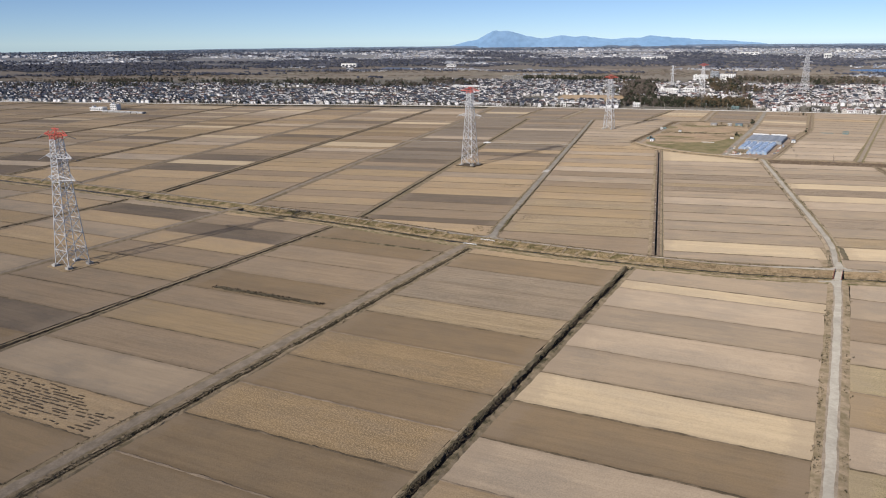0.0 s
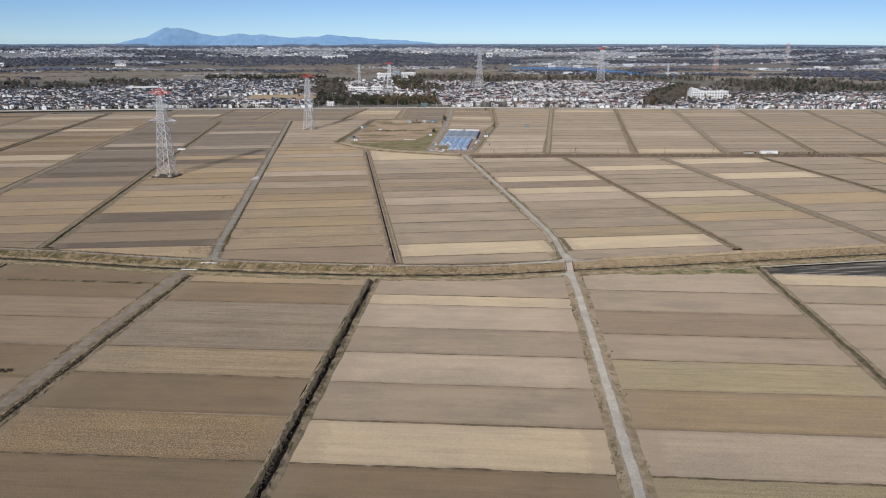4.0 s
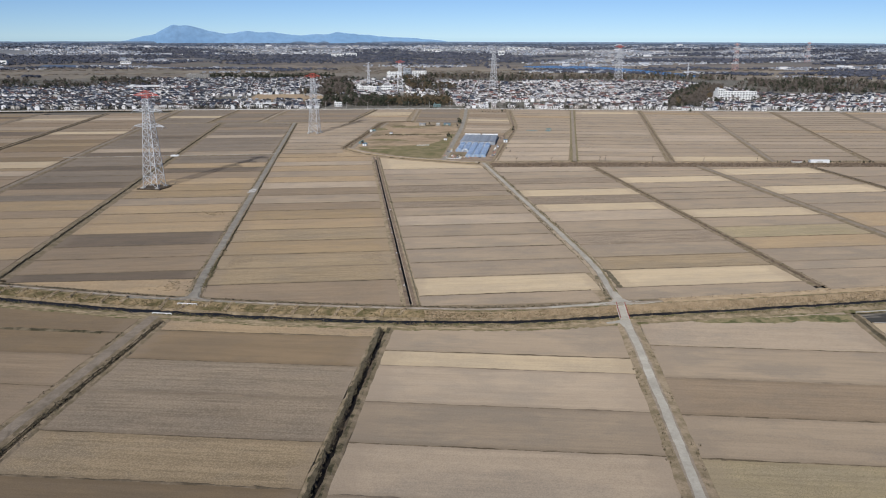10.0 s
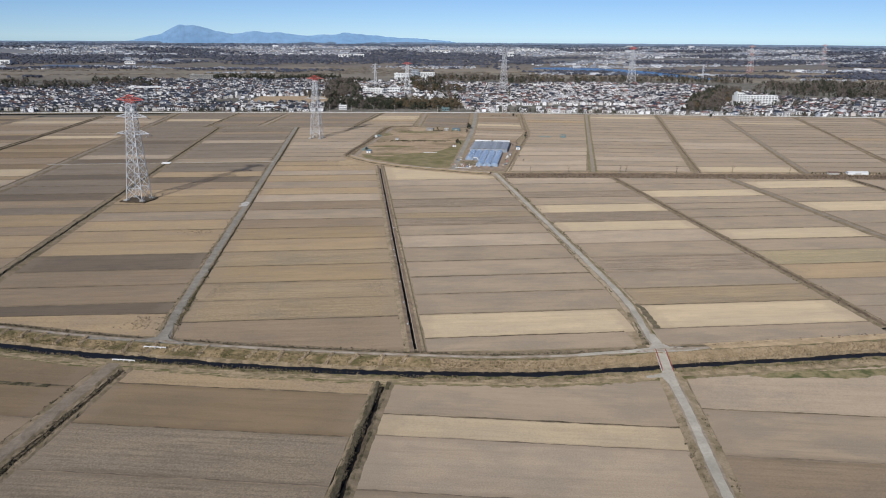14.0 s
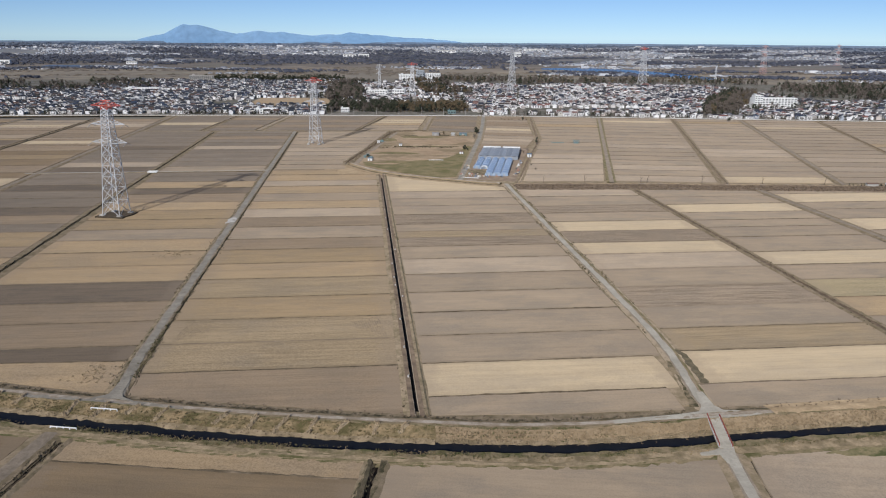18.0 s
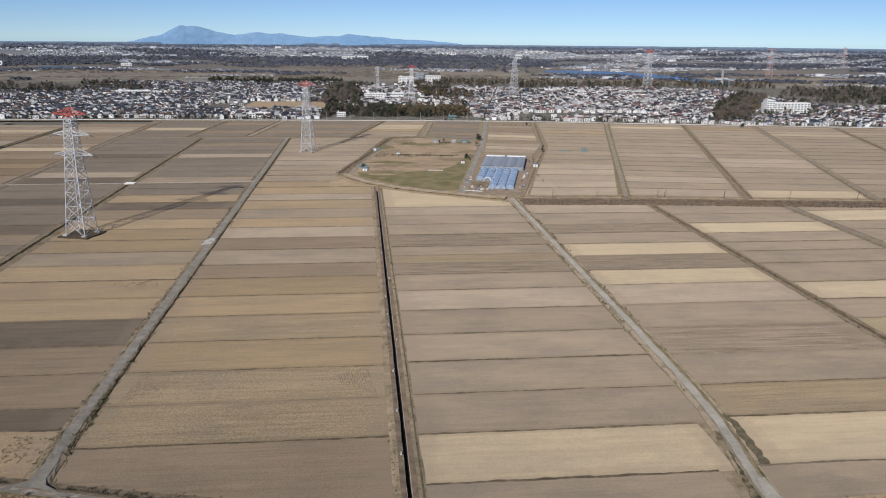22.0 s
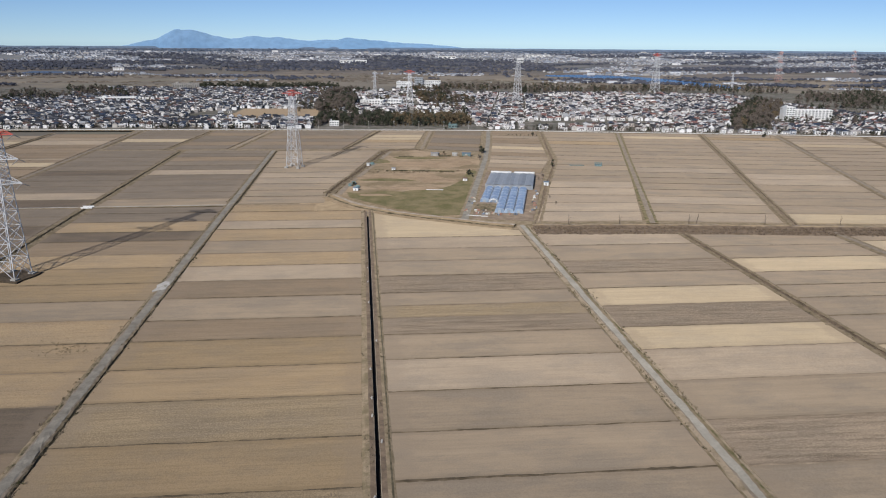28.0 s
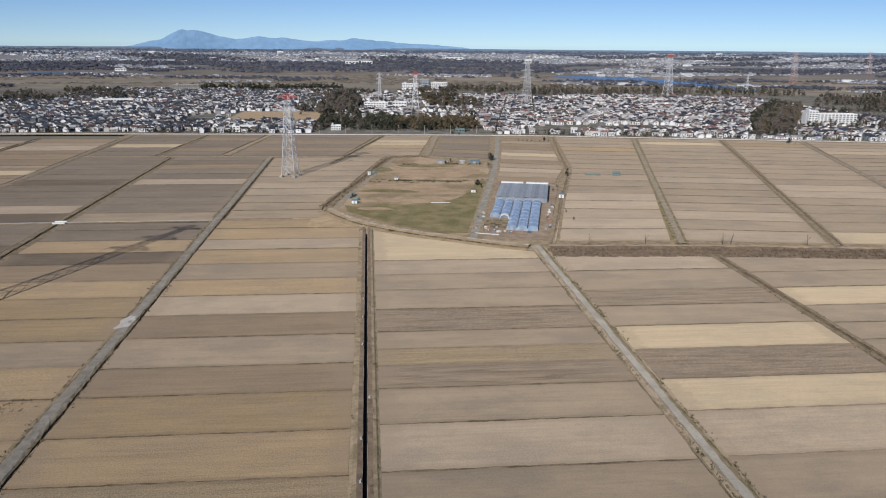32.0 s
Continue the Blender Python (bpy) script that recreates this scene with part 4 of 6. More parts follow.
green_edge = [(188, 408), (176, 409.5), (160, 409), (142, 409.5), (124, 409), (116, 407.5), (122, 405.5), (136, 404.5), (150, 402.5), (163, 403.5), (174, 400.5), (184, 400)]
patch("grass_patch", green_edge, 0.16, M_LIVE, "green winter weeds beside the canal", "grass")
patch("wet_paddy", [(190.5, 407.5), (254, 410.5), (420, 420), low(330, 428.5), low(107.5, 428.5)], 0.03, M_WET, "dark wet paddy strewn with grey straw", "rice field")
strip("kerb", [(191.5, 411), (254, 414), (400, 422)], [(-0.2, 0.0, 0), (-0.12, 0.3, 0), (0.12, 0.3, 0), (0.2, 0.0, 0)], [M_CONC], "long white concrete kerb beside the wet paddy", "kerb", 3.0, 0.05)
strip("kerb", [low(108, 428.3), low(300, 428.3)], [(-0.25, 0.0, 0), (-0.12, 0.2, 0), (0.12, 0.2, 0), (0.25, 0.0, 0)], [M_CONC], "thin pale concrete edge of the wet paddy", "kerb", 3.0, 0.05)

# ---- pylons ----
def pylon(h, base, arm, label, red_top=True, step=1.0, banded=False, red=M_RED):
    """A lattice tower for two circuits: four legs, braced faces, three pairs of arms, footings."""
    root = thing("transmission_tower", label, "pylon", "power line towers")
    waist, top = 0.62 * h, h - 3.5

    def half(z):
        if z < waist:
            return base * (1 - 0.45 * z / waist)
        return base * (0.55 - 0.2 * (z - waist) / (top - waist))

    def corner(i, z):
        sx, sy = ((-1, -1), (1, -1), (1, 1), (-1, 1))[i]
        return Vector((sx * half(z), sy * half(z), z))

    levels = [0.6, 0.13 * h, 0.245 * h, 0.35 * h, 0.445 * h, 0.535 * h, waist] + [waist + (top - waist) * k / 9 for k in range(1, 10)]

    def paint(z):
        return 1 if (banded and int(z / h * 7) % 2 == 0) or (red_top and z > 0.9 * h) else 0

    for i in range(4):
        b = Build()
        for z in levels:
            c, q = corner(i, z), 0.18 * step
            b.v += [(c.x - q, c.y - q, z), (c.x + q, c.y - q, z), (c.x + q, c.y + q, z), (c.x - q, c.y + q, z)]
        for k in range(len(levels) - 1):
            for q in range(4):
                b.f.append((4 * k + q, 4 * k + (q + 1) % 4, 4 * k + 4 + (q + 1) % 4, 4 * k + 4 + q))
                b.m.append(paint(levels[k]))
        part("leg", b, [M_STEEL, red], root)
        b = Build()
        b.box((corner(i, 0).x, corner(i, 0).y, 0.45), (3.0, 3.0, 2.0))
        b.box((corner(i, 0).x, corner(i, 0).y, 1.55), (1.6, 1.6, 0.5))
        part("footing", b, M_CONC, root, "square concrete footing")
    for i in range(4):
        b = Build()
        j = (i + 1) % 4
        for z0, z1 in zip(levels, levels[1:]):
            w = (0.23 if z0 < waist else 0.19) * step
            b.bar(corner(i, z0), corner(j, z1), w, paint(z0))
            b.bar(corner(j, z0), corner(i, z1), w, paint(z0))
            b.bar(corner(i, z1), corner(j, z1), w, paint(z0))
        z = levels[1]
        mid = (corner(i, z) + corner(j, z)) / 2
        for q in (i, j):
            b.bar(corner(q, levels[0] + 0.5 * (z - levels[0])), mid, 0.16 * step, 0)
        part("bracing", b, [M_STEEL, red], root, "crossed steel lattice")
    for k, f in enumerate((0.945, 0.79, 0.635)):
        z = h * f
        ln = arm * (0.9, 1.0, 1.05)[k]
        for s in (-1, 1):
            b = Build()
            w = half(z)
            tip = Vector((s * ln, 0, z + 0.4))
            mi = 1 if (red_top and k == 0) or (banded and k % 2) else 0
            for y in (-w, w):
                b.bar((s * w, y, z), tip, 0.3 * step, mi)
                b.bar((s * w, y, z + 2.6), tip, 0.22 * step, mi)
                for q in (0.25, 0.5, 0.75):
                    lo, hi = Vector((s * w, y, z)).lerp(tip, q), Vector((s * w, y, z + 2.6)).lerp(tip, q - 0.2)
                    b.bar(lo, hi, 0.14 * step, mi)
            for q in (0.2, 0.45, 0.7):
                a1, a2 = Vector((s * w, -w, z)).lerp(tip, q), Vector((s * w, w, z)).lerp(tip, q)
                b.bar(a1, a2, 0.14 * step, mi)
            arm_part = part("crossarm", b, [M_STEEL, red], root, "red painted lattice arm" if mi else "")
            for way in (-1, 1):
                b = Build()
                for q in range(6):
                    b.bar(tip + Vector((0, way * (0.2 + 0.72 * q), -0.25 - 0.32 * q)), tip + Vector((0, way * (0.8 + 0.72 * q), -0.5 - 0.32 * q)), 0.34 * step, 0, 0.22)
                part("insulator", b, M_PORC, arm_part, "slanting string of grey insulators")
    b = Build()
    for i in range(4):
        b.bar(corner(i, top), (0, 0, h), 0.3 * step, 0)
        b.bar(corner(i, top), corner((i + 1) % 4, top), 0.25 * step, 0)
    b.bar((-arm * 0.3, 0, h - 0.6), (arm * 0.3, 0, h - 0.6), 0.4 * step, 0)
    part("peak", b, red if red_top else M_STEEL, root, "red painted top" if red_top else "")
    return root


LINE = radians(-18)
PYL_LABEL = "tall galvanised lattice pylon with a red top standing in the paddies"
first = pylon(75, 6.2, 11.8, PYL_LABEL)
first.matrix_basis = pose(-175.5, 742, 0, 0, 0, -18)
copy_thing(first, pose(-306, 348, 0, 0, 0, -18))
copy_thing(first, pose(-65, 1094, 0, 0, 0, -18) @ Matrix.Diagonal((0.96, 0.96, 0.96, 1)))
second = pylon(67, 6.2, 11.5, "lattice pylon with a red top rising from a wood", step=1.25)
second.matrix_basis = pose(85, 1781, 0, 0, 0, -8)
third = pylon(84, 7.5, 13, "plain grey lattice pylon above the rooftops", False, 1.15)
third.matrix_basis = pose(302, 1890, 0, 0, 0, 20)
copy_thing(second, pose(722, 2270, 0, 0, 0, 20) @ Matrix.Diagonal((1.4, 1.4, 1.4, 1)))
banded = pylon(96, 8.5, 15, "tall red and white banded lattice pylon beyond the river", True, 1.35, True, M_FADED)
banded.matrix_basis = pose(1321, 2790, 0, 0, 0, 10)
copy_thing(banded, pose(1857, 3240, 2, 0, 0, 10))
small = pylon(56, 3.4, 6, "slender grey lattice mast near a factory", False, 1.0)
small.matrix_basis = pose(27, 2030, 0, 0, 0, 10)
copy_thing(small, pose(949, 2330, 0, 0, 0, 0) @ Matrix.Diagonal((0.8, 0.8, 0.8, 1)))
for x, y in ((-175.5, 742), (-306, 348)):
    patch("pylon_pad", [(x + a * 9.5 * math.cos(LINE) - c * 9.5 * math.sin(LINE), y + a * 9.5 * math.sin(LINE) + c * 9.5 * math.cos(LINE)) for a, c in ((-1, -1), (1, -1), (1, 1), (-1, 1))], 0.8 if y > 700 else 0.3, M_MUD if y > 700 else M_GRASS,
          "raised earth pad under the pylon", "pad")

# ---- canal bridge and foot rails ----
bridge = thing("canal_bridge", "concrete road bridge with dark red railings over the canal", "bridge", at=pose(91.0, 421.8, 0, 0, 0, -13.5))
b = Build()
b.box((0, 0, 0.45), (3.5, 20, 0.5))
part("deck", b, M_GRAVEL, bridge, "pale worn deck")
for s in (-1, 1):
    b = Build()
    b.box((s * 1.85, 0, 0.55), (0.3, 19.4, 0.7))
    part("kerb", b, M_CONC, bridge)
    b = Build()
    for z in (1.25, 1.6):
        b.bar((s * 1.85, -9.5, z), (s * 1.85, 9.5, z), 0.16)
    handrail = part("handrail", b, M_RUST, bridge, "dark red steel rail")
    for k in range(11):
        b = Build()
        b.bar((s * 1.85, -9.5 + 1.9 * k, 0.8), (s * 1.85, -9.5 + 1.9 * k, 1.68), 0.24)
        part("post", b, M_RUST, handrail)
    for y in (-8.5, 8.5):
        b = Build()
        b.box((s * 1.2, y, -0.9), (1.1, 1.0, 2.2))
        part("abutment", b, M_CONC, bridge)


def rail(x, y, ln, turn):
    r = thing("guard_rail", "short white guard rail at a canal culvert", "guard rail", "culvert rails", at=pose(x, y, 0.4, 0, 0, turn))
    for k in range(5):
        b = Build()
        b.box((-ln / 2 + ln * k / 4, 0, 0.1), (0.2, 0.2, 0.7))
        part("post", b, M_WHITE, r)
    for z in (0.4,):
        b = Build()
        b.box((0, 0, z), (ln, 0.25, 0.28))
        part("beam", b, M_WHITE, r)


rail(-96.7, 453, 8.8, -13.5)
rail(-105, 441.4, 8.4, -13.5)

# ---- tufts of dry grass on banks and verges ----
def tuft_mesh(seed, n=5, size=1.0):
    """A clump of grass: narrow pointed blades that lean outwards."""
    rnd = random.Random(seed)
    b = Build()
    for _ in range(n + 4):
        a, r = rnd.uniform(0, 6.28), rnd.uniform(0.0, 0.7) * size
        x, y = math.cos(a) * r, math.sin(a) * r
        h, w, lean, t = rnd.uniform(0.4, 0.95) * size, rnd.uniform(0.1, 0.22) * size, rnd.uniform(0.1, 0.6) * size, rnd.uniform(0, 3.14)
        dx, dy = math.cos(t) * w, math.sin(t) * w
        b.face([(x - dx, y - dy, -0.15), (x + dx, y + dy, -0.15), (x + math.cos(a) * lean, y + math.sin(a) * lean, h)])
    return b


def scattered(name, places, mat, label, category, sizes=(0.7, 1.4), blades=4, seed=4):
    """Many tufts joined into one mesh."""
    rnd = random.Random(seed)
    protos = [tuft_mesh(seed * 10 + k, blades) for k in range(5)]
    b = Build()
    for x, y, z in places:
        pr, s, a = rnd.choice(protos), rnd.uniform(*sizes), rnd.uniform(0, 6.28)
        n, ca, sa = len(b.v), math.cos(a) * s, math.sin(a) * s
        b.v += [(x + px * ca - py * sa, y + px * sa + py * ca, z + pz * s) for px, py, pz in pr.v]
        b.f += [tuple(n + i for i in f) for f in pr.f]
        b.m += pr.m
    return tagged(new(name, b.mesh(name, mat)), label, category, kind="stuff")


def beside(pts, step, offs, z, seed, jit=1.0, skip=0.0, clump=-1.0):
    rnd = random.Random(seed)
    line = along(pts, step)
    out = []
    for i, p in enumerate(line[:-1]):
        d = (line[i + 1] - p).normalized()
        for o in offs:
            if rnd.random() > skip and noise.noise((p.x * 0.06, p.y * 0.06, o)) > clump:
                oo = o + rnd.uniform(-jit, jit)
                out.append((p.x - d.y * oo + rnd.uniform(-1, 1) * step, p.y + d.x * oo + rnd.uniform(-1, 1) * step, z))
    return out


near_canal = [p for p in CR if -330 < p[0] < 420]
bank = []
for k, (off, z) in enumerate(((-8.3, -0.7), (-7.4, -0.45), (-6.5, -0.2), (-5.6, 0.08), (-4.7, 0.35), (-3.8, 0.52), (-2.9, 0.7))):
    bank += beside(near_canal, 0.5, (off,), z, 100 + k, 0.7, 0.2)
scattered("bank_grass", [q for q in bank if q[0] > 8], M_GRASS, "clumps of golden dry reeds on the canal bank", "grass", (0.3, 0.65))
scattered("bank_grass", [q for q in bank if q[0] <= 8], M_BROWNBANK, "clumps of olive-brown grass on the canal bank", "grass", (0.25, 0.55))
scattered("bank_fringe", beside(near_canal, 0.6, (-16.6, -17.3), -0.35, 12, 0.5, 0.3, -0.05), M_FRINGE, "pale dead grass hanging over the water's edge", "grass", (0.25, 0.5))
scattered("bank_grass", beside(near_canal, 0.6, (-17.4, -18.4, -19.4, -20.4), 0.35, 15, 0.6, 0.2, -0.15), M_BROWNBANK, "olive-brown grass on the low canal bank", "grass", (0.25, 0.5))
scattered("bank_weeds", beside(near_canal, 1.1, (-9.4,), -1.1, 2, 0.4, 0.3) + beside(near_canal, 1.8, (2.4, 3.2, 4.2), 0.25, 22, 0.6, 0.15, -0.25), M_REED, "dark dead weeds along the canal's edges", "weeds", (0.3, 0.6))
green_spots = [q for off, z, k in ((-7.6, -0.55, 51), (-6.2, -0.1, 52), (-4.6, 0.35, 53), (-3.4, 0.6, 54)) for q in beside(near_canal, 0.5, (off,), z, k, 0.8, 0.15, 0.12)]
scattered("bank_weeds", [q for q in green_spots if q[0] < 60] + beside(near_canal, 0.5, (-17.8, -18.8), 0.35, 55, 0.6, 0.15, 0.05), M_LIVE, "dark green winter weeds in patches on the canal banks", "weeds", (0.3, 0.65))
track_weeds = [q for q in beside(near_canal, 0.7, (2.6, 3.4), 0.4, 56, 0.5, 0.2, -0.2) if q[0] < 86 and not -104 < q[0] < -88]
scattered("track_weeds", track_weeds, M_DARKWEED, "dark clods and weeds beside the canal track", "weeds", (0.35, 0.8))
# ribs of piled dry grass running down the bank
line = along(near_canal, 9.0)
rnd = random.Random(6)
ribs = Build()
for i, p in enumerate(line[:-1]):
    if -330 < p.x < 6 and rnd.random() < 0.9:
        d = (line[i + 1] - p).normalized()
        lean, reach, n0 = rnd.uniform(0.0, 0.4), rnd.randint(6, 9), len(ribs.v)
        for q in range(reach):
            o, w = -2.2 - q * 0.88, rnd.uniform(0.5, 0.95)
            z = float(np.interp(o, [-8.9, -7, -5, -2.7], [-0.9, -0.35, 0.25, 0.75]))
            c = Vector((p.x - d.y * o - d.x * q * lean, p.y + d.x * o - d.y * q * lean, z))
            ribs.v += [tuple(c - d * w + Vector((0, 0, -0.1))), tuple(c + d * rnd.uniform(-0.2, 0.2) + Vector((0, 0, rnd.uniform(0.4, 0.65)))), tuple(c + d * w + Vector((0, 0, -0.1)))]
        for q in range(reach - 1):
            k = n0 + 3 * q
            ribs.f += [(k, k + 1, k + 4, k + 3), (k + 1, k + 2, k + 5, k + 4)]
            ribs.m += [0, 0]
for x, y, z in ribs.v[1::3]:
    for _ in range(3):
        pr, a = tuft_mesh(rnd.randint(0, 30)), rnd.uniform(0, 6.28)
        n, ca, sa = len(ribs.v), math.cos(a) * 0.7, math.sin(a) * 0.7
        ox, oy = rnd.uniform(-0.5, 0.5), rnd.uniform(-0.5, 0.5)
        ribs.v += [(x + ox + px * ca - py * sa, y + oy + px * sa + py * ca, z - 0.1 + pz * 0.7) for px, py, pz in pr.v]
        ribs.f += [tuple(n + i for i in f) for f in pr.f]
        ribs.m += pr.m
tagged(new("grass_ribs", ribs.mesh("grass_ribs", M_STRAW)), "pale ribs of cut grass lying down the canal bank", "grass", kind="stuff")
scattered("ditch_weeds", beside([low(-94, 60), low(-94, 402)], 0.6, (0.9, 1.5, 2.1), 0.15, 3, 0.35, 0.25, -0.3) + beside([(-195, 500), (-195, 1200)], 1.1, (-0.8, 0.9), 0.0, 4, 0.4, 0.3, -0.2)
          + beside([low(-187.8, 60), low(-187.8, 404)], 0.6, (-1.6, -0.8, 0.1, 0.9, 1.6), 0.1, 5, 0.5, 0.2, -0.25), M_DARKWEED, "dark dry weeds choking the ditches", "weeds", (0.35, 0.8))
scattered("verge_grass", beside([low(5.8, 60), low(5.8, 395)], 1.0, (-4.0, 4.0, -3.2, 3.0), 0.15, 6, 0.9, 0.2, 0.12) + beside([(101, 500), (101, 836)], 1.0, (-4.0, 3.8, 3.0), 0.15, 7, 0.9, 0.2, 0.12)
          + beside([(-97, 470), (-97, 1200)], 1.1, (-3.4, -2.6, 2.6, 3.4), 0.15, 8, 0.8, 0.2, 0.05) + beside([low(-193, 60), low(-193, 404)], 1.0, (4.2, 3.4), 0.15, 9, 0.7, 0.2, 0.1), M_RAGGED, "tufts of brown weeds along the farm roads", "grass", (0.35, 0.8))
scattered("channel_grass", beside([(1.5, 442), (1.5, 890)], 1.0, (-2.6, 2.2, 3.2), 0.15, 10, 0.6, 0.2, 0.15) + beside([(197.5, 452), (197.5, 808)], 2.0, (-1.4, 1.4, 2.4), 0.2, 11, 0.7, 0.3), M_RAGGED, "tufts of brown weeds along the channels", "grass", (0.35, 0.75))
scattered("dyke_reeds", beside([p for p in C2 if 97 < p[0] < 900], 1.3, (-14, -12, -10, -8, -6, -4.5, -3, -1.5, 0.5, 3), 0.3, 12, 1.2, 0.2, -0.3) + beside([(-28, 960), (-9, 1045), (25, 1212), (62, 1216)], 1.3, (-2.5, 0, 2.5), 0.0, 13, 1.0, 0.2) + beside([(3, 1062), (40, 1058), (105, 1066)], 1.6, (-1.2, 0.8), 0.1, 14, 1.2, 0.35),
          M_REED, "dark dead reeds along the dyke", "reeds", (0.7, 1.7))

scattered("roadside_weeds", beside([(-92.8, 463), (-94.3, 500), (-94.5, 545)], 0.6, (-0.7, 0.2, 0.9), 0.25, 41, 0.6, 0.15, -0.1), M_LIVE, "dark green weeds along the edge of the farm road", "weeds", (0.4, 0.85))
scattered("roadside_weeds", beside([low(2.2, 180), low(2.2, 396)], 0.7, (-0.8, 0.4), 0.2, 42, 0.6, 0.2, 0.0) + beside([(97.8, 560), (97.8, 760)], 0.7, (-0.6, 0.4), 0.2, 43, 0.5, 0.2, 0.05) + beside([(104.2, 560), (104.2, 790)], 0.7, (-0.5, 0.3), 0.2, 44, 0.5, 0.2, 0.1),
          M_RAGGED, "olive weeds along the gravel road", "weeds", (0.4, 0.85))
# rows of dark straw left on one paddy
rnd = random.Random(77)
b = Build()
for k in range(12):
    v = 149.5 + 1.75 * k
    u = -288 + rnd.uniform(0, 6)
    while u < -204 - (2.0 * k if k > 6 else 0):
        ln = rnd.uniform(0.8, 4.5)
        if rnd.random() < (0.86 if 2 < k < 9 else 0.5):
            x, y = low(u + ln / 2, v + rnd.uniform(-0.35, 0.35))
            b.box((x, y, 0.06), (ln, rnd.uniform(0.3, 0.55), 0.25), -LOW + rnd.uniform(-0.08, 0.08))
        u += ln + rnd.uniform(0.2, 1.6)
tagged(new("straw_rows", b.mesh("straw_rows", M_MUD)), "broken dark rows of rotting straw on a stubble paddy", "straw", kind="stuff")
# a long dark heap of rotted straw in another paddy
strip("straw_heap", [low(-270 + 4 * k, 283 + 0.5 * math.sin(k * 1.7)) for k in range(16)], [(-1.6, -0.05, 0), (-0.6, 0.4, 0), (0.7, 0.45, 0), (1.5, -0.05, 0)], [M_DARKWEED], "long low heap of dark rotted straw", "straw heap", 2.0, 0.4, 31)
scattered("rotted_straw", beside([low(-272, 283), low(-206, 283)], 0.7, (-1.2, -0.4, 0.4, 1.2), 0.2, 32, 0.8, 0.2), M_MUD, "loose dark rotted straw on the heap", "straw", (0.4, 0.9))
strip("weedy_ridge", [low(-287, 390), low(-262, 391), low(-226, 390), low(-206, 389.5)], [(-1.3, -0.05, 0), (-0.4, 0.35, 0), (0.5, 0.4, 0), (1.2, -0.05, 0)], [M_RAGGED], "weedy ridge between two paddies", "bund", 2.0, 0.3, 33)

# comb-shaped wheel marks at the ends of two stubble paddies
b = Build()
for x0, s in ((-90, 1), (-5, -1)):
    for k in range(15):
        x, h, q = x0 + s * (1.0 + 1.1 * k), 11 * (1 - k / 16), 0.0
        while q < 2 * h:
            ln = rnd.uniform(0.6, 2.0)
            if rnd.random() < 0.75:
                b.box((x + s * 0.15 * q + rnd.uniform(-0.12, 0.12), 521 - h + 0.3 * k + q + ln / 2, 0.02), (rnd.uniform(0.16, 0.34), ln, 0.07), -0.15 * s)
            q += ln + rnd.uniform(0.1, 0.6)
trampled = [(-120 + rnd.gauss(5, 5), 640 + rnd.gauss(2, 4), 0.0) for _ in range(90)] + [(-108 + rnd.gauss(0, 4), 472 + rnd.uniform(2, 18), 0.0) for _ in range(70)] + [(-184 + rnd.gauss(0, 2), 474 + rnd.uniform(12, 18), 0.0) for _ in range(25)]
scattered("trampled_marks", trampled, M_FRINGE, "trampled clumps of dull straw on stubble paddies", "straw", (0.35, 0.8))
tagged(new("wheel_marks", b.mesh("wheel_marks", M_BUND2)), "comb-shaped ruts left by a harvester on stubble", "ruts", kind="stuff")

# ---- greenhouses ----
GH = pose(89.5, 879, 0.1, 0, 0, -13.5)


def tunnel(x, y0, ln, w=6.6, h=3.3):
    """An arched greenhouse of film on hoops, with framed ends."""
    root = thing("greenhouse", "arched tunnel greenhouse of bluish plastic film on steel hoops", "greenhouse", "tunnel greenhouses", at=GH @ pose(x, y0, 0))
    n, bays = 9, max(2, round(ln / 11))
    arc = [(-math.cos(math.pi * i / (n - 1)) * w / 2 * 0.98, 0.9 + math.sin(math.pi * i / (n - 1)) ** 0.8 * (h - 0.9) if 0 < i < n - 1 else 0.0) for i in range(n)]
    arc = [(-w / 2 * 0.98, 0.0), *[(ax, max(az, 0.9)) for ax, az in arc], (w / 2 * 0.98, 0.0)]
    for k in range(bays):
        b = Build()
        ya, yb = ln * k / bays, ln * (k + 1) / bays
        for (x0, z0), (x1, z1) in zip(arc, arc[1:]):
            b.face([(x0, ya, z0), (x0, yb, z0), (x1, yb, z1), (x1, ya, z1)][::-1])
        part("film_bay", b, M_FILM, root)
    for k in range(bays + 1):
        b = Build()
        b.pipe([(ax * 1.01, ln * k / bays, az + 0.04) for ax, az in arc], 0.1)
        part("hoop", b, M_STEEL, root)
    front = None
    for y in (0.0, ln):
        b = Build()
        b.face([(ax, y, az) for ax, az in (arc if y else arc[::-1])])
        wall_part = part("end_wall", b, M_FILM, root)
        front = front if y else wall_part
    b = Build()
    b.box((0, -0.05, 1.0), (1.9, 0.12, 2.0))
    part("door", b, M_MESHROOF, front)


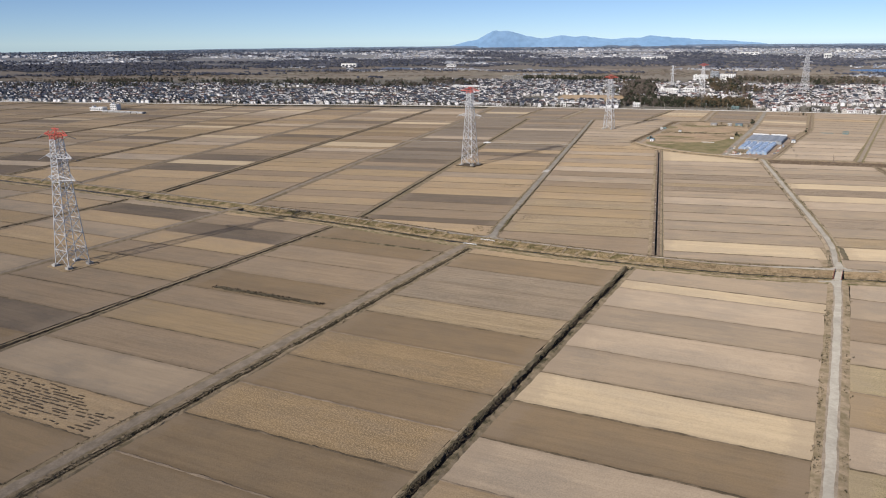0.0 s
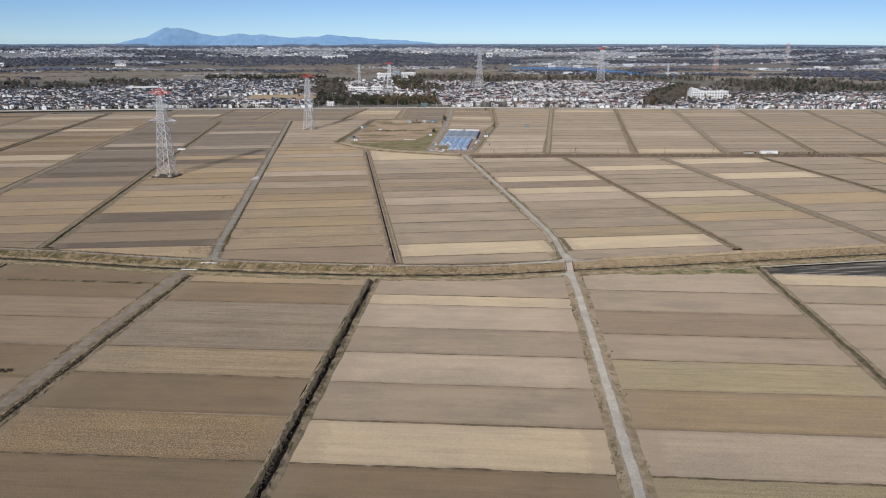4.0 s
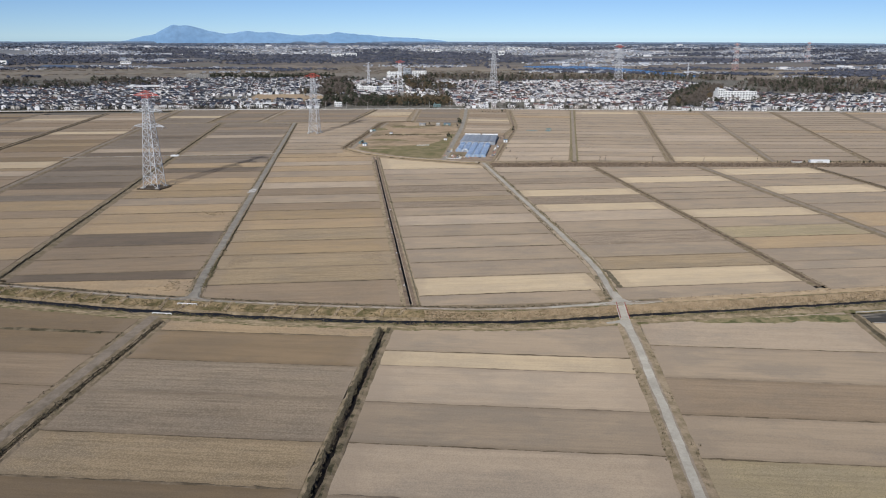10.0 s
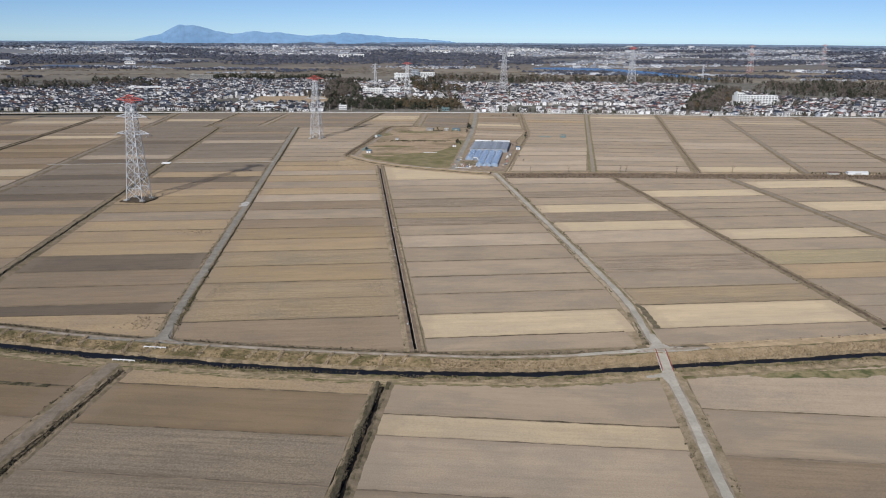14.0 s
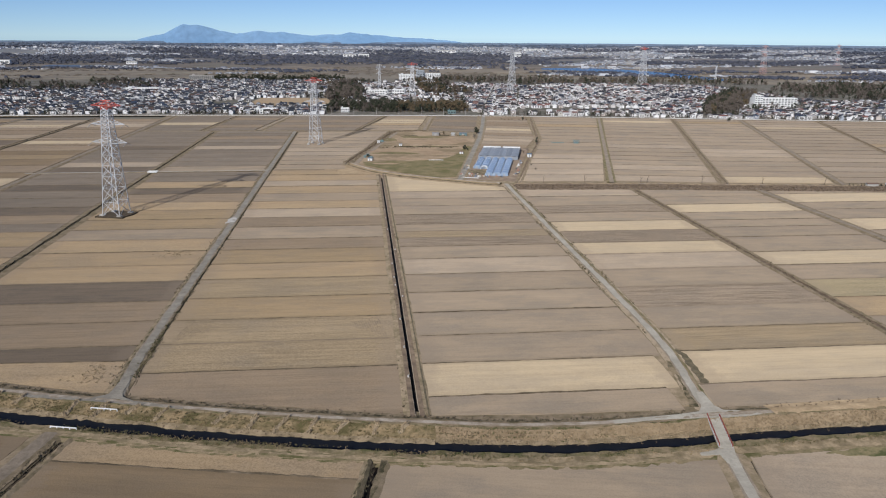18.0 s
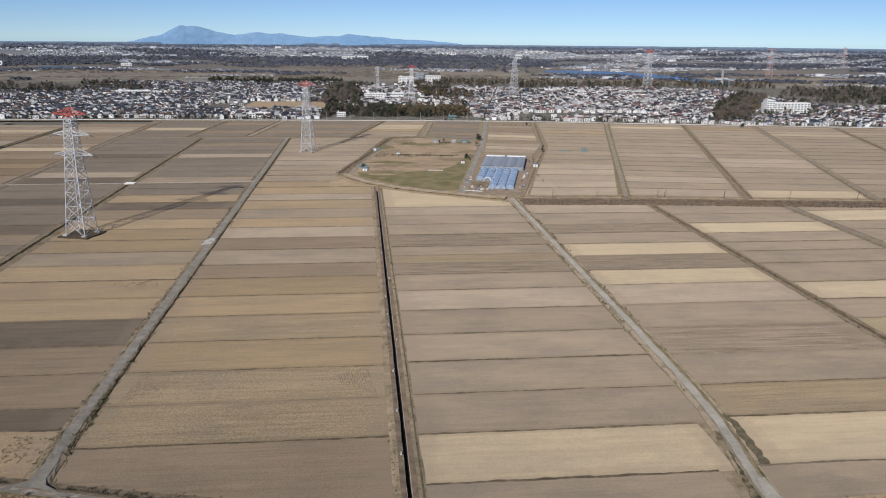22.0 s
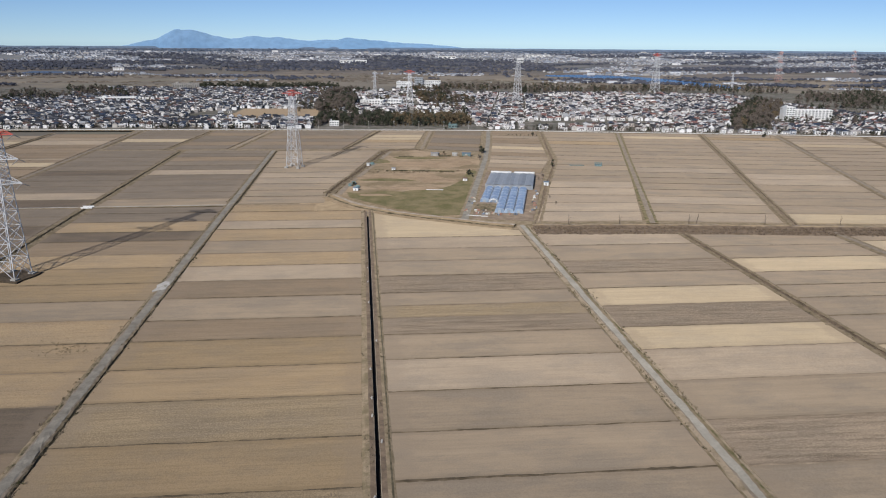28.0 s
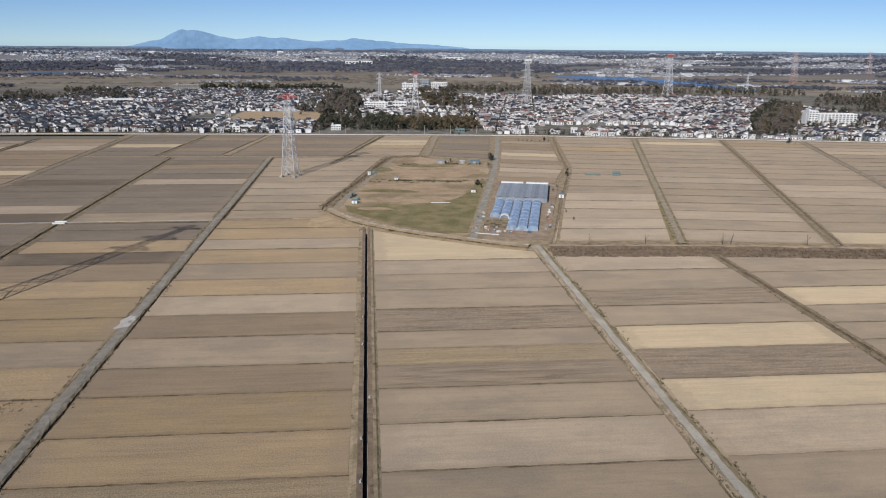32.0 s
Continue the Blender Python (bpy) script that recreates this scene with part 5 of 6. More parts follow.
for k in range(3):
    tunnel(3.6 + 6.7 * k, 0, 88)
for k in range(2):
    tunnel(-9.8 + 6.7 * k, 36, 52)
house = thing("glasshouse", "large low greenhouse with grey film roof and white far gables", "greenhouse", at=GH @ pose(-14, 93, 0))
for k in range(6):
    b = Build()
    x = 6.4 * k
    b.face([(x, 0, 3.4), (x + 3.2, 0, 3.8), (x + 3.2, 64, 3.8), (x, 64, 3.4)])
    b.face([(x + 3.2, 0, 3.8), (x + 6.4, 0, 3.4), (x + 6.4, 64, 3.4), (x + 3.2, 64, 3.8)])
    part("roof_span", b, M_MESHROOF, house)
    b = Build()
    b.box((x + 3.2 + (0.6 if k == 3 else -0.6 if k == 2 else 0), 62.6, 4.1), (6.36 if k not in (2, 3) else 5.2, 3.2, 1.0))
    part("gable", b, M_WHITE, house, "white gable panel")
    b = Build()
    b.bar((x, 0, 3.42), (x, 61, 3.42), 0.16)
    part("gutter", b, M_STEEL, house)
for c, size in (((19.2, 0.1, 1.7), (38.4, 0.2, 3.4)), ((0, 32, 1.7), (0.2, 64, 3.4)), ((38.4, 32, 1.7), (0.2, 64, 3.4))):
    b = Build()
    b.box(c, size)
    part("side_wall", b, M_MESHROOF, house)

# a plot, plants and clutter before the short tunnels, and a white hooped porch
porch = thing("hooped_porch", "white hooped porch at the end of a tunnel greenhouse", "porch", at=GH @ pose(-3.1, 31, 0))
for q in range(4):
    b = Build()
    ring = [(-3.1 * math.cos(math.pi * k / 8), 1.8 * q, 3.2 * math.sin(math.pi * k / 8)) for k in range(9)]
    b.pipe(ring, 0.22)
    part("hoop", b, M_WHITE, porch)
M_CRATE = many("painted_crates", [(0.7, 0.7, 0.68), (0.2, 0.24, 0.3), (0.4, 0.22, 0.16), (0.55, 0.5, 0.4), (0.12, 0.12, 0.12)])
at_yard = lambda x, y: GH @ Vector((x, y, 0))
patch("garden_plot", [tuple(at_yard(x, y))[:2] for x, y in ((-16, 6), (2, 4), (2, 28), (-14, 30))], 0.16, M_RAGGED, "weedy garden plot before the short tunnels", "garden")
rnd = random.Random(17)
for k in range(46):
    x, y = rnd.choice(((rnd.uniform(-21, -17), rnd.uniform(0, 60)), (rnd.uniform(25, 29), rnd.uniform(6, 90)), (rnd.uniform(-14, 0), rnd.uniform(-7, 6)), (rnd.uniform(-16, 22), rnd.uniform(-9, -4))))
    b = Build()
    b.box((0, 0, 0.45), (rnd.uniform(0.8, 2.2), rnd.uniform(0.7, 1.6), 0.9), rnd.uniform(0, 3))
    b.box((0.2, 0.1, 1.05), (rnd.uniform(0.5, 1.0), 0.6, 0.3), rnd.uniform(0, 3))
    thing("crate", "weathered crate with sacks beside the greenhouses", "crate", "crates in the yard", at=GH @ pose(x, y, 0), me=b.mesh("crate", M_CRATE))

# ---- sheds and clutter round the waste ground ----
M_TEAL = two_tone("teal_sheet", (0.16, 0.24, 0.24), (0.22, 0.31, 0.3), 0.6, 0.6)
M_ROOFS = many("shed_roof", [(0.3, 0.3, 0.31), (0.2, 0.13, 0.1), (0.14, 0.2, 0.26), (0.5, 0.5, 0.48)])


def shed(x, y, w, d, h, turn, label, wall, roof=None):
    root = thing("shed", label, "shed", at=pose(x, y, 0.1, 0, 0, turn))
    b = Build()
    b.box((0, 0, h / 2), (w, d, h))
    shed_wall = part("wall", b, wall, root)
    b = Build()
    b.face([(-w / 2 - 0.3, -d / 2 - 0.3, h), (w / 2 + 0.3, -d / 2 - 0.3, h), (w / 2 + 0.3, 0, h + 0.9), (-w / 2 - 0.3, 0, h + 0.9)])
    b.face([(-w / 2 - 0.3, 0, h + 0.9), (w / 2 + 0.3, 0, h + 0.9), (w / 2 + 0.3, d / 2 + 0.3, h), (-w / 2 - 0.3, d / 2 + 0.3, h)])
    part("roof", b, roof or M_ROOFS, root)
    b = Build()
    b.box((0, -d / 2 - 0.03, h * 0.42), (w * 0.3, 0.08, h * 0.8))
    part("door", b, M_CONC, shed_wall)


for x, y, w, d, h, wall, word in ((-7, 970, 4, 2.5, 2.2, M_WHITE, "small white shed with a pale roof on the waste ground"), (4, 1098, 2.5, 2.5, 2.4, M_WHITE, "tiny white hut beside the ditch"),
                                  (27, 1068, 3, 2.5, 2.4, M_WHITE, "tiny white hut on the waste ground"), (74, 1166, 8, 4, 2.8, M_CONC, "low grey shed at the edge of the waste ground"),
                                  (107, 1163, 9, 4, 2.8, M_TEAL, "low greenish shed at the edge of the waste ground"), (86, 1010, 3.5, 2.5, 2.2, M_WHITE, "white hut beside the road"),
                                  (95, 1164, 5, 3.5, 2.6, M_CONC, "small grey shed beside bushes"), (151, 985, 4, 5, 2.8, M_WHITE, "small white pump shed beside the greenhouse")):
    shed(x, y, w, d, h, -14, word, wall)
for k, (x, y) in enumerate(((-12, 990), (-9, 1000), (8, 1108), (-6, 982))):
    b = Build()
    b.box((0, 0, 0.9), (2.4, 3.5, 1.8), 0.3 * k)
    b.box((0.3, 0.2, 2.0), (1.5, 2.2, 0.5), 0.3 * k + 0.4)
    thing("tarpaulin_stack", "goods stacked under a teal tarpaulin beside the ditch", "stack", "tarpaulin stacks", at=pose(x, y, 0.1), me=b.mesh("tarpaulin_stack", M_TEAL))
for x, y, ln, turn in ((56, 968, 14, -4), (76, 868, 15, -20)):
    b = Build()
    for k in range(6):
        b.box((-ln / 2 + ln * (k + 0.5) / 6, 0.1 * (k % 2), 0.35), (ln / 6.3, 0.7, 0.4))
    thing("pipe_stack", "row of pale plastic pipes lying on the ground", "pipes", "pipe stacks", at=pose(x, y, 0.1, 0, 0, turn), me=b.mesh("pipe_stack", M_WHITE))
# low windbreak with white sheds right of the second canal
shed(416, 805, 18, 5, 2.6, -5, "long low white shed among shrubs beside the dyke", M_WHITE, M_WHITE)
shed(395, 807, 9, 4, 2.3, -5, "grey low shed among shrubs beside the dyke", M_CONC)
# teal frames standing in a paddy
b = Build()
for k in range(4):
    for q in range(3):
        b.bar((q * 3.2 - 3.2, k * 3.0, 0), (q * 3.2 - 3.2, k * 3.0, 3.0), 0.22)
    b.bar((-3.2, k * 3.0, 3.0), (3.2, k * 3.0, 3.0), 0.22)
for q in range(3):
    b.bar((q * 3.2 - 3.2, 0, 3.0), (q * 3.2 - 3.2, 9, 3.0), 0.22)
b.box((0, 4.5, 0.8), (5, 6, 1.4))
thing("hoop_frame", "small teal frame with covered goods standing in a paddy", "frame", at=pose(225, 1083, 0, 0, 0, -14), me=b.mesh("hoop_frame", M_TEAL))
b = Build()
for k in range(8):
    b.bar((k * 1.7 - 7, 0, 0), (k * 1.7 - 7, 0, 1.2), 0.18)
b.box((0, 0, 0.9), (14, 0.9, 0.5))
thing("bench_frame", "long low teal frame standing in a paddy", "frame", at=pose(205, 1088, 0, 0, 0, -10), me=b.mesh("bench_frame", M_TEAL))
# concrete utility poles along the dyke and the town road
def utility_pole(x, y, h, turn, z=0.0):
    root = thing("utility_pole", "slim concrete utility pole with a crossarm", "pole", "utility poles", at=pose(x, y, z, 0, 0, turn))
    b = Build()
    b.bar((0, 0, 0), (0, 0, h), 0.42, 0, 0.26)
    part("pole", b, M_CONC, root)
    b = Build()
    b.bar((-0.9, 0, h - 0.8), (0.9, 0, h - 0.8), 0.16)
    part("crossarm", b, M_STEEL, root)


for k in range(9):
    utility_pole(-60 + 34 * k, level(TOWN_EDGE, -60 + 34 * k) + 9, 11, 5, 0.3)
for x, y in ((132, 838), (166, 837), (212, 834), (217, 834), (262, 829), (310, 822), (360, 816)):
    b = Build()
    b.bar((0, 0, 0), (random.Random(x).uniform(-1, 1.5), 0.6, 6.5), 0.3, 0, 0.12)
    b.bar((0.1, 0, 3.0), (1.6, 0.3, 5.2), 0.16, 0, 0.08)
    thing("dead_sapling", "thin bare leaning sapling on the dyke", "sapling", "dyke saplings", at=pose(x, y, 0.4), me=b.mesh("dead_sapling", M_BARK))
culvert = thing("culvert_block", "white concrete culvert block where a track crosses the ditch", "concrete block", at=pose(-195, 914, 0.1))
for y in (-2.2, 2.2):
    b = Build()
    b.box((0, y, 0.5), (7.5, 0.8, 1.0))
    part("headwall", b, M_WHITE, culvert)
patch("gravel_patch", [(-101, 712), (-95.4, 714), (-95.2, 727), (-98.8, 729), (-101, 722)], 0.46, M_CONC, "pale patch of new gravel on the farm road", "gravel")
# pale stones along the concrete channel
rnd = random.Random(5)
for y in (470, 497, 528, 558, 575, 588, 612, 640, 688, 720, 745):
    b = Build()
    b.box((0, 0, 0.15), (0.5, 1.1, 0.4), rnd.uniform(-0.3, 0.3))
    b.box((0.15, 1.1, 0.1), (0.4, 0.6, 0.3), rnd.uniform(-0.3, 0.3))
    thing("sluice_block", "pale concrete sluice blocks on the channel's edge", "concrete block", "sluice blocks", at=pose(1.5 + rnd.choice((-1.3, 1.3)), y, 0.2), me=b.mesh("sluice_block", M_CONC))

# ---- the town beyond the paddies ----
M_WALLS = many("house_render", [(0.84, 0.83, 0.82), (0.5, 0.47, 0.43), (0.85, 0.84, 0.83), (0.68, 0.66, 0.64), (0.3, 0.28, 0.27), (0.84, 0.83, 0.82), (0.58, 0.55, 0.5), (0.78, 0.77, 0.76), (0.2, 0.18, 0.17), (0.42, 0.45, 0.5), (0.8, 0.8, 0.79)], 0.8, 0.15)
M_WALLS_PALE = many("pale_house_render", [(0.84, 0.83, 0.82), (0.8, 0.79, 0.77), (0.66, 0.63, 0.6), (0.85, 0.84, 0.83), (0.4, 0.37, 0.34), (0.78, 0.77, 0.76), (0.84, 0.83, 0.81), (0.58, 0.52, 0.47)], 0.8, 0.12)
M_ROOF_DARK = many("dark_roof_tiles", [(0.042, 0.048, 0.062), (0.06, 0.065, 0.08), (0.03, 0.035, 0.046), (0.085, 0.09, 0.103), (0.06, 0.054, 0.05), (0.13, 0.085, 0.07), (0.045, 0.062, 0.098), (0.18, 0.185, 0.195), (0.04, 0.045, 0.056), (0.4, 0.41, 0.42)], 0.6, 0.2, spec=0.15)
M_ROOF_PALE = many("pale_roof_tiles", [(0.3, 0.285, 0.275), (0.26, 0.13, 0.11), (0.52, 0.51, 0.5), (0.1, 0.098, 0.1), (0.24, 0.15, 0.13), (0.66, 0.65, 0.64), (0.09, 0.07, 0.062), (0.05, 0.053, 0.06), (0.4, 0.38, 0.37), (0.045, 0.045, 0.05)], 0.6, 0.2, spec=0.2)
M_PANE = two_tone("window_glass", (0.03, 0.035, 0.045), (0.07, 0.08, 0.09), 0.3, 0.12, spec=0.6, bump=0)
M_TOWN = two_tone("town_ground", (0.075, 0.075, 0.055), (0.21, 0.19, 0.165), 0.06, vary=0)


def house_shape(w, d, h, rh, hip):
    """Walls, roof and windows of a small house, at the origin; the front looks to -y."""
    walls, roof = Build(), Build()
    walls.box((0, 0, h / 2), (w, d, h))
    e = 0.5
    x, y = w / 2 + e, d / 2 + e
    if hip:
        r = max(0.6, x - y)
        roof.face([(-x, -y, h), (x, -y, h), (r, 0, h + rh), (-r, 0, h + rh)])
        roof.face([(x, y, h), (-x, y, h), (-r, 0, h + rh), (r, 0, h + rh)])
        roof.face([(x, -y, h), (x, y, h), (r, 0, h + rh)])
        roof.face([(-x, y, h), (-x, -y, h), (-r, 0, h + rh)])
    else:
        roof.face([(-x, -y, h - 0.1), (x, -y, h - 0.1), (x, 0, h + rh), (-x, 0, h + rh)])
        roof.face([(x, y, h - 0.1), (-x, y, h - 0.1), (-x, 0, h + rh), (x, 0, h + rh)])
        walls.face([(w / 2, -d / 2, h), (w / 2, d / 2, h), (w / 2, 0, h + rh - 0.2)])
        walls.face([(-w / 2, d / 2, h), (-w / 2, -d / 2, h), (-w / 2, 0, h + rh - 0.2)])
    roof.face([(-x, -y, h - 0.12), (-x, y, h - 0.12), (x, y, h - 0.12), (x, -y, h - 0.12)])
    return walls, roof


def window_spots(w, d, h):
    out = []
    for z in ((1.5, h - 1.5) if h > 4.5 else (1.5,)):
        for x in (-w * 0.28, w * 0.24):
            out.append((x, -d / 2 - 0.04, z, 1.9, 1.3, 0))
    out.append((w / 2 + 0.04, 0, h - 1.5, 1.3, 1.1, 1))
    return out


def house(label, w, d, h, rh, hip, roof_mat):
    root = thing("house", label, "house", "town houses")
    walls, roof = house_shape(w, d, h, rh, hip)
    house_wall = part("wall", walls, M_WALLS_PALE if roof_mat is M_ROOF_PALE else M_WALLS, root)
    part("roof", roof, roof_mat, root)
    for x, y, z, a, c, side in window_spots(w, d, h):
        b = Build()
        b.box((x, y, z), (0.1, a * 0.8, c * 0.9) if side else (a * 0.8, 0.1, c * 0.9))
        part("window", b, M_PANE, house_wall)
    b = Build()
    b.box((0, -d / 2 - 0.7, 2.5), (w * 0.5, 1.4, 0.2))
    b.box((0, -d / 2 - 1.3, 3.0), (w * 0.5, 0.12, 0.9))
    part("balcony", b, M_WALLS, root)
    b = Build()
    b.box((w * 0.02, -d / 2 - 0.05, 1.05), (1.0, 0.1, 2.1))
    part("door", b, M_BARK, house_wall)
    return root


def exclusion(x, y):
    """Land in the town that carries no houses."""
    if -215 < x < -55 and 1585 < y < 1775:
        return True
    if -72 < x < 165 and y < 1655:
        return True
    if in_wood_east(x, y) or (645 < x < 775 and 1530 < y < 1600):
        return True
    if -55 < x < 110 and 1840 < y < 1960:
        return True
    return noise.noise((x * 0.006, y * 0.009, 3.1)) > 0.34


def in_wood_east(x, y):
    return inside([(502, 1388), (568, 1384), (608, 1480), (690, 1610), (850, 1890), (782, 1890), (625, 1640), (556, 1500)], x, y)


def inside(poly, x, y):
    hit = False
    for (x0, y0), (x1, y1) in zip(poly, poly[1:] + poly[:1]):
        if (y0 > y) != (y1 > y) and x < (x1 - x0) * (y - y0) / (y1 - y0) + x0:
            hit = not hit
    return hit


protos = []
HOUSES = (("two-storey house with pale walls and a dark hipped roof", 8.0, 7.2, 4.9, 2.2, True, M_ROOF_DARK), ("two-storey house with light walls and a dark gabled roof", 7.6, 6.6, 5.0, 2.4, False, M_ROOF_DARK),
          ("low tile-roofed bungalow with pale walls", 10, 7, 2.9, 2.2, True, M_ROOF_DARK), ("narrow two-storey house with white walls and dark roof", 6.4, 7.2, 5.2, 2.2, False, M_ROOF_DARK),
          ("two-storey house with white walls and a pale reddish roof", 7.8, 6.8, 4.6, 2.0, True, M_ROOF_PALE), ("two-storey house with cream walls and a pale gabled roof", 7.4, 6.6, 4.8, 2.1, False, M_ROOF_PALE),
          ("long low building with white walls and a pale roof", 12, 7, 3.4, 1.5, False, M_ROOF_PALE))
for spec in HOUSES:
    protos.append(house(*spec))
used = [False] * len(protos)
spread = Build()            # all houses behind the first streets
rnd = random.Random(21)
count = 0
for zone, turn, xr, depth in ((0, 4, (-2000, -60), 1.0), (1, -10, (-60, 172), 1.0), (2, -11, (172, 1500), 1.0)):
    ct, st = math.cos(radians(turn)), math.sin(radians(turn))
    row = 0
    for j in range(0, 92):
        vv = j * 11.0 + (j // 2) * 4.0
        for i in range(-230, 230):
            uu = i * 10.4 + (i // 5) * 4.0
            x = (xr[0] + xr[1]) / 2 + uu * ct - vv * st + rnd.uniform(-2.4, 2.4)
            y = 1300 + uu * st + vv * ct + rnd.uniform(-1.8, 1.8)
            if not xr[0] < x < xr[1]:
                continue
            e = level(TOWN_EDGE, x) + 13 + 13 * max(0.0, noise.noise((x * 0.03, 2.2, 0.4)))
            back_y = (2060 if x < -620 else 2390) if zone == 0 else (2330 if zone == 1 else (2200 - max(0, x - 600) * 0.35))
            if zone == 2 and x > 840:
                back_y = 1640
            if y < e or y > back_y or exclusion(x, y) or rnd.random() < (0.12 if zone != 1 else 0.45) + (0.2 if y < e + 14 else 0) + (0.25 if x > 840 else 0):
                continue
            k = rnd.choice((0, 0, 1, 1, 2, 3, 3)) if zone == 0 else rnd.choice((4, 4, 5, 5, 6, 0, 1))
            if zone == 0 and rnd.random() < 0.12:
                k = rnd.choice((4, 5, 6))
            face_turn = turn + rnd.choice((0, 0, 0, 90, -90)) + rnd.uniform(-4, 4)
            if y < e + 62 and -760 < x < 900 and count < 300:
                at = pose(x, y, 0.05, 0, 0, face_turn)
                if not used[k]:
                    protos[k].matrix_basis = at
                    used[k] = True
                else:
                    copy_thing(protos[k], at)
                count += 1
            else:
                _, w, d, h, rh, hip, _ = HOUSES[k]
                s = rnd.uniform(0.85, 1.12)
                walls, roof = house_shape(w * s, d * s, h * s, rh * s, hip)
                a = radians(face_turn)
                ca, sa = math.cos(a), math.sin(a)
                for made, mi in ((walls, 0 if k < 4 else 4), (roof, 1 if k < 4 else 2)):
                    n = len(spread.v)
                    spread.v += [(x + px * ca - py * sa, y + px * sa + py * ca, pz) for px, py, pz in made.v]
                    spread.f += [tuple(n + q for q in f) for f in made.f]
                    spread.m += [mi] * len(made.f)
                if y < 1850:
                    for wx, wy, z, ww, hh, side in window_spots(w * s, d * s, h * s):
                        if side == 0:
                            spread.face([(x + (wx + q) * ca - wy * sa, y + (wx + q) * sa + wy * ca, z + zz) for q, zz in ((-ww / 2, -hh / 2), (ww / 2, -hh / 2), (ww / 2, hh / 2), (-ww / 2, hh / 2))], 3)
for k, flag in enumerate(used):
    if not flag:
        protos[k].matrix_basis = pose(-120 + 20 * k, 1452, 0.05)
tagged(new("town_houses", spread.mesh("town_houses", M_WALLS, M_ROOF_DARK, M_ROOF_PALE, M_PANE, M_WALLS_PALE)), "dense mass of small tiled and rendered houses", "houses", kind="stuff")
b = Build()
pts = [(x, level(TOWN_EDGE, x) + 2) for x in range(-2000, 1501, 100)]
for (x0, y0), (x1, y1) in zip(pts, pts[1:]):
    b.face([(x0, y0, 0.04), (x1, y1, 0.04), (x1, 2400 - max(0, x1 - 700) * 0.5, 0.04), (x0, 2400 - max(0, x0 - 700) * 0.5, 0.04)])
tagged(new("town_ground", b.mesh("town_ground", M_TOWN)), "streets, yards and gardens between the houses", "ground", kind="structure")
patch("clearing", [(-215, 1590), (-60, 1585), (-55, 1770), (-205, 1775)], 0.3, FIELD["t"], "bare tan clearing among the houses", "field")


def block_of_flats(x, y, w, d, h, turn, label, wall=None, storeys=4, bays=8):
    root = thing("building", label, "building", at=pose(x, y, 0, 0, 0, turn))
    b = Build()
    b.box((0, 0, h / 2), (w, d, h))
    part("wall", b, wall or M_WHITE, root)
    b = Build()
    for c, size in (((0, -d / 2, h + 0.4), (w + 0.4, 0.4, 0.8)), ((0, d / 2, h + 0.4), (w + 0.4, 0.4, 0.8)), ((-w / 2, 0, h + 0.4), (0.4, d, 0.8)), ((w / 2, 0, h + 0.4), (0.4, d, 0.8))):
        b.box(c, size)
    b.box((-w * 0.33, 0, h + 1.6), (w * 0.1, d * 0.6, 3.2))
    part("parapet", b, wall or M_WHITE, root)
    pane = Build()
    pane.box((0, 0, 0), (w / bays * 0.62, 0.2, h / storeys * 0.42))
    me = pane.mesh("window", M_PANE)
    for i in range(bays):
        for j in range(storeys):
            part("window", me, M_PANE, root, "", pose(-w / 2 + w * (i + 0.5) / bays, -d / 2 - 0.02, h * (j + 0.55) / storeys))
    for j in range(1, storeys):
        b = Build()
        b.box((0, -d / 2 - 0.5, h * j / storeys), (w, 1.0, 0.25))
        part("ledge", b, wall or M_WHITE, root)


block_of_flats(706, 1556, 78, 14, 15, -5, "long white five-storey building beside a wood", None, 5, 14)
block_of_flats(674, 1552, 14, 16, 20, -5, "white stair tower joined to a long building", None, 6, 3)
block_of_flats(-160, 1462, 34, 16, 7, -2, "long white warehouse at the edge of the paddies", M_WHITE, 2, 8)
block_of_flats(-420, 2330, 60, 16, 16, 5, "pale apartment block among small houses", M_CONC, 5, 12)
block_of_flats(175, 2440, 60, 18, 18, -8, "large white building above the rooftops", None, 5, 12)
block_of_flats(110, 2420, 40, 22, 16, -8, "white hospital-like block behind a wood", None, 4, 9)
block_of_flats(148, 2430, 22, 14, 26, -8, "bluish-grey office block above trees", M_MESHROOF, 6, 5)
block_of_flats(20, 1880, 44, 20, 8, -12, "white factory hall with a flat roof", None, 2, 8)
block_of_flats(62, 1852, 26, 16, 11, -12, "white factory annexe with a flat roof", None, 2, 5)
block_of_flats(40, 1836, 16, 10, 5, -12, "low white loading shed before the factory", None, 1, 4)
block_of_flats(-470, 1950, 70, 22, 8, 6, "long white low hall among houses", None, 2, 12)
block_of_flats(-40, 1478, 13, 9, 6, 0, "small white house in front of the wood", None, 2, 4)
block_of_flats(125, 1448, 12, 8, 4, -4, "low house with a teal roof beside the wood", M_TEAL, 1, 3)
block_of_flats(-985, 1238, 26, 14, 5, 2, "white farm hall standing among the paddies", None, 1, 6)
block_of_flats(-958, 1250, 13, 13, 10, 2, "tall white silo house beside the farm hall", None, 3, 3)
for k in range(7):
    shed(-945 + 14 * k, 1208 - 3 * k, 10, 12, 2.4, 2, "pale barn in a row on the far paddies", M_CONC, M_WHITE)

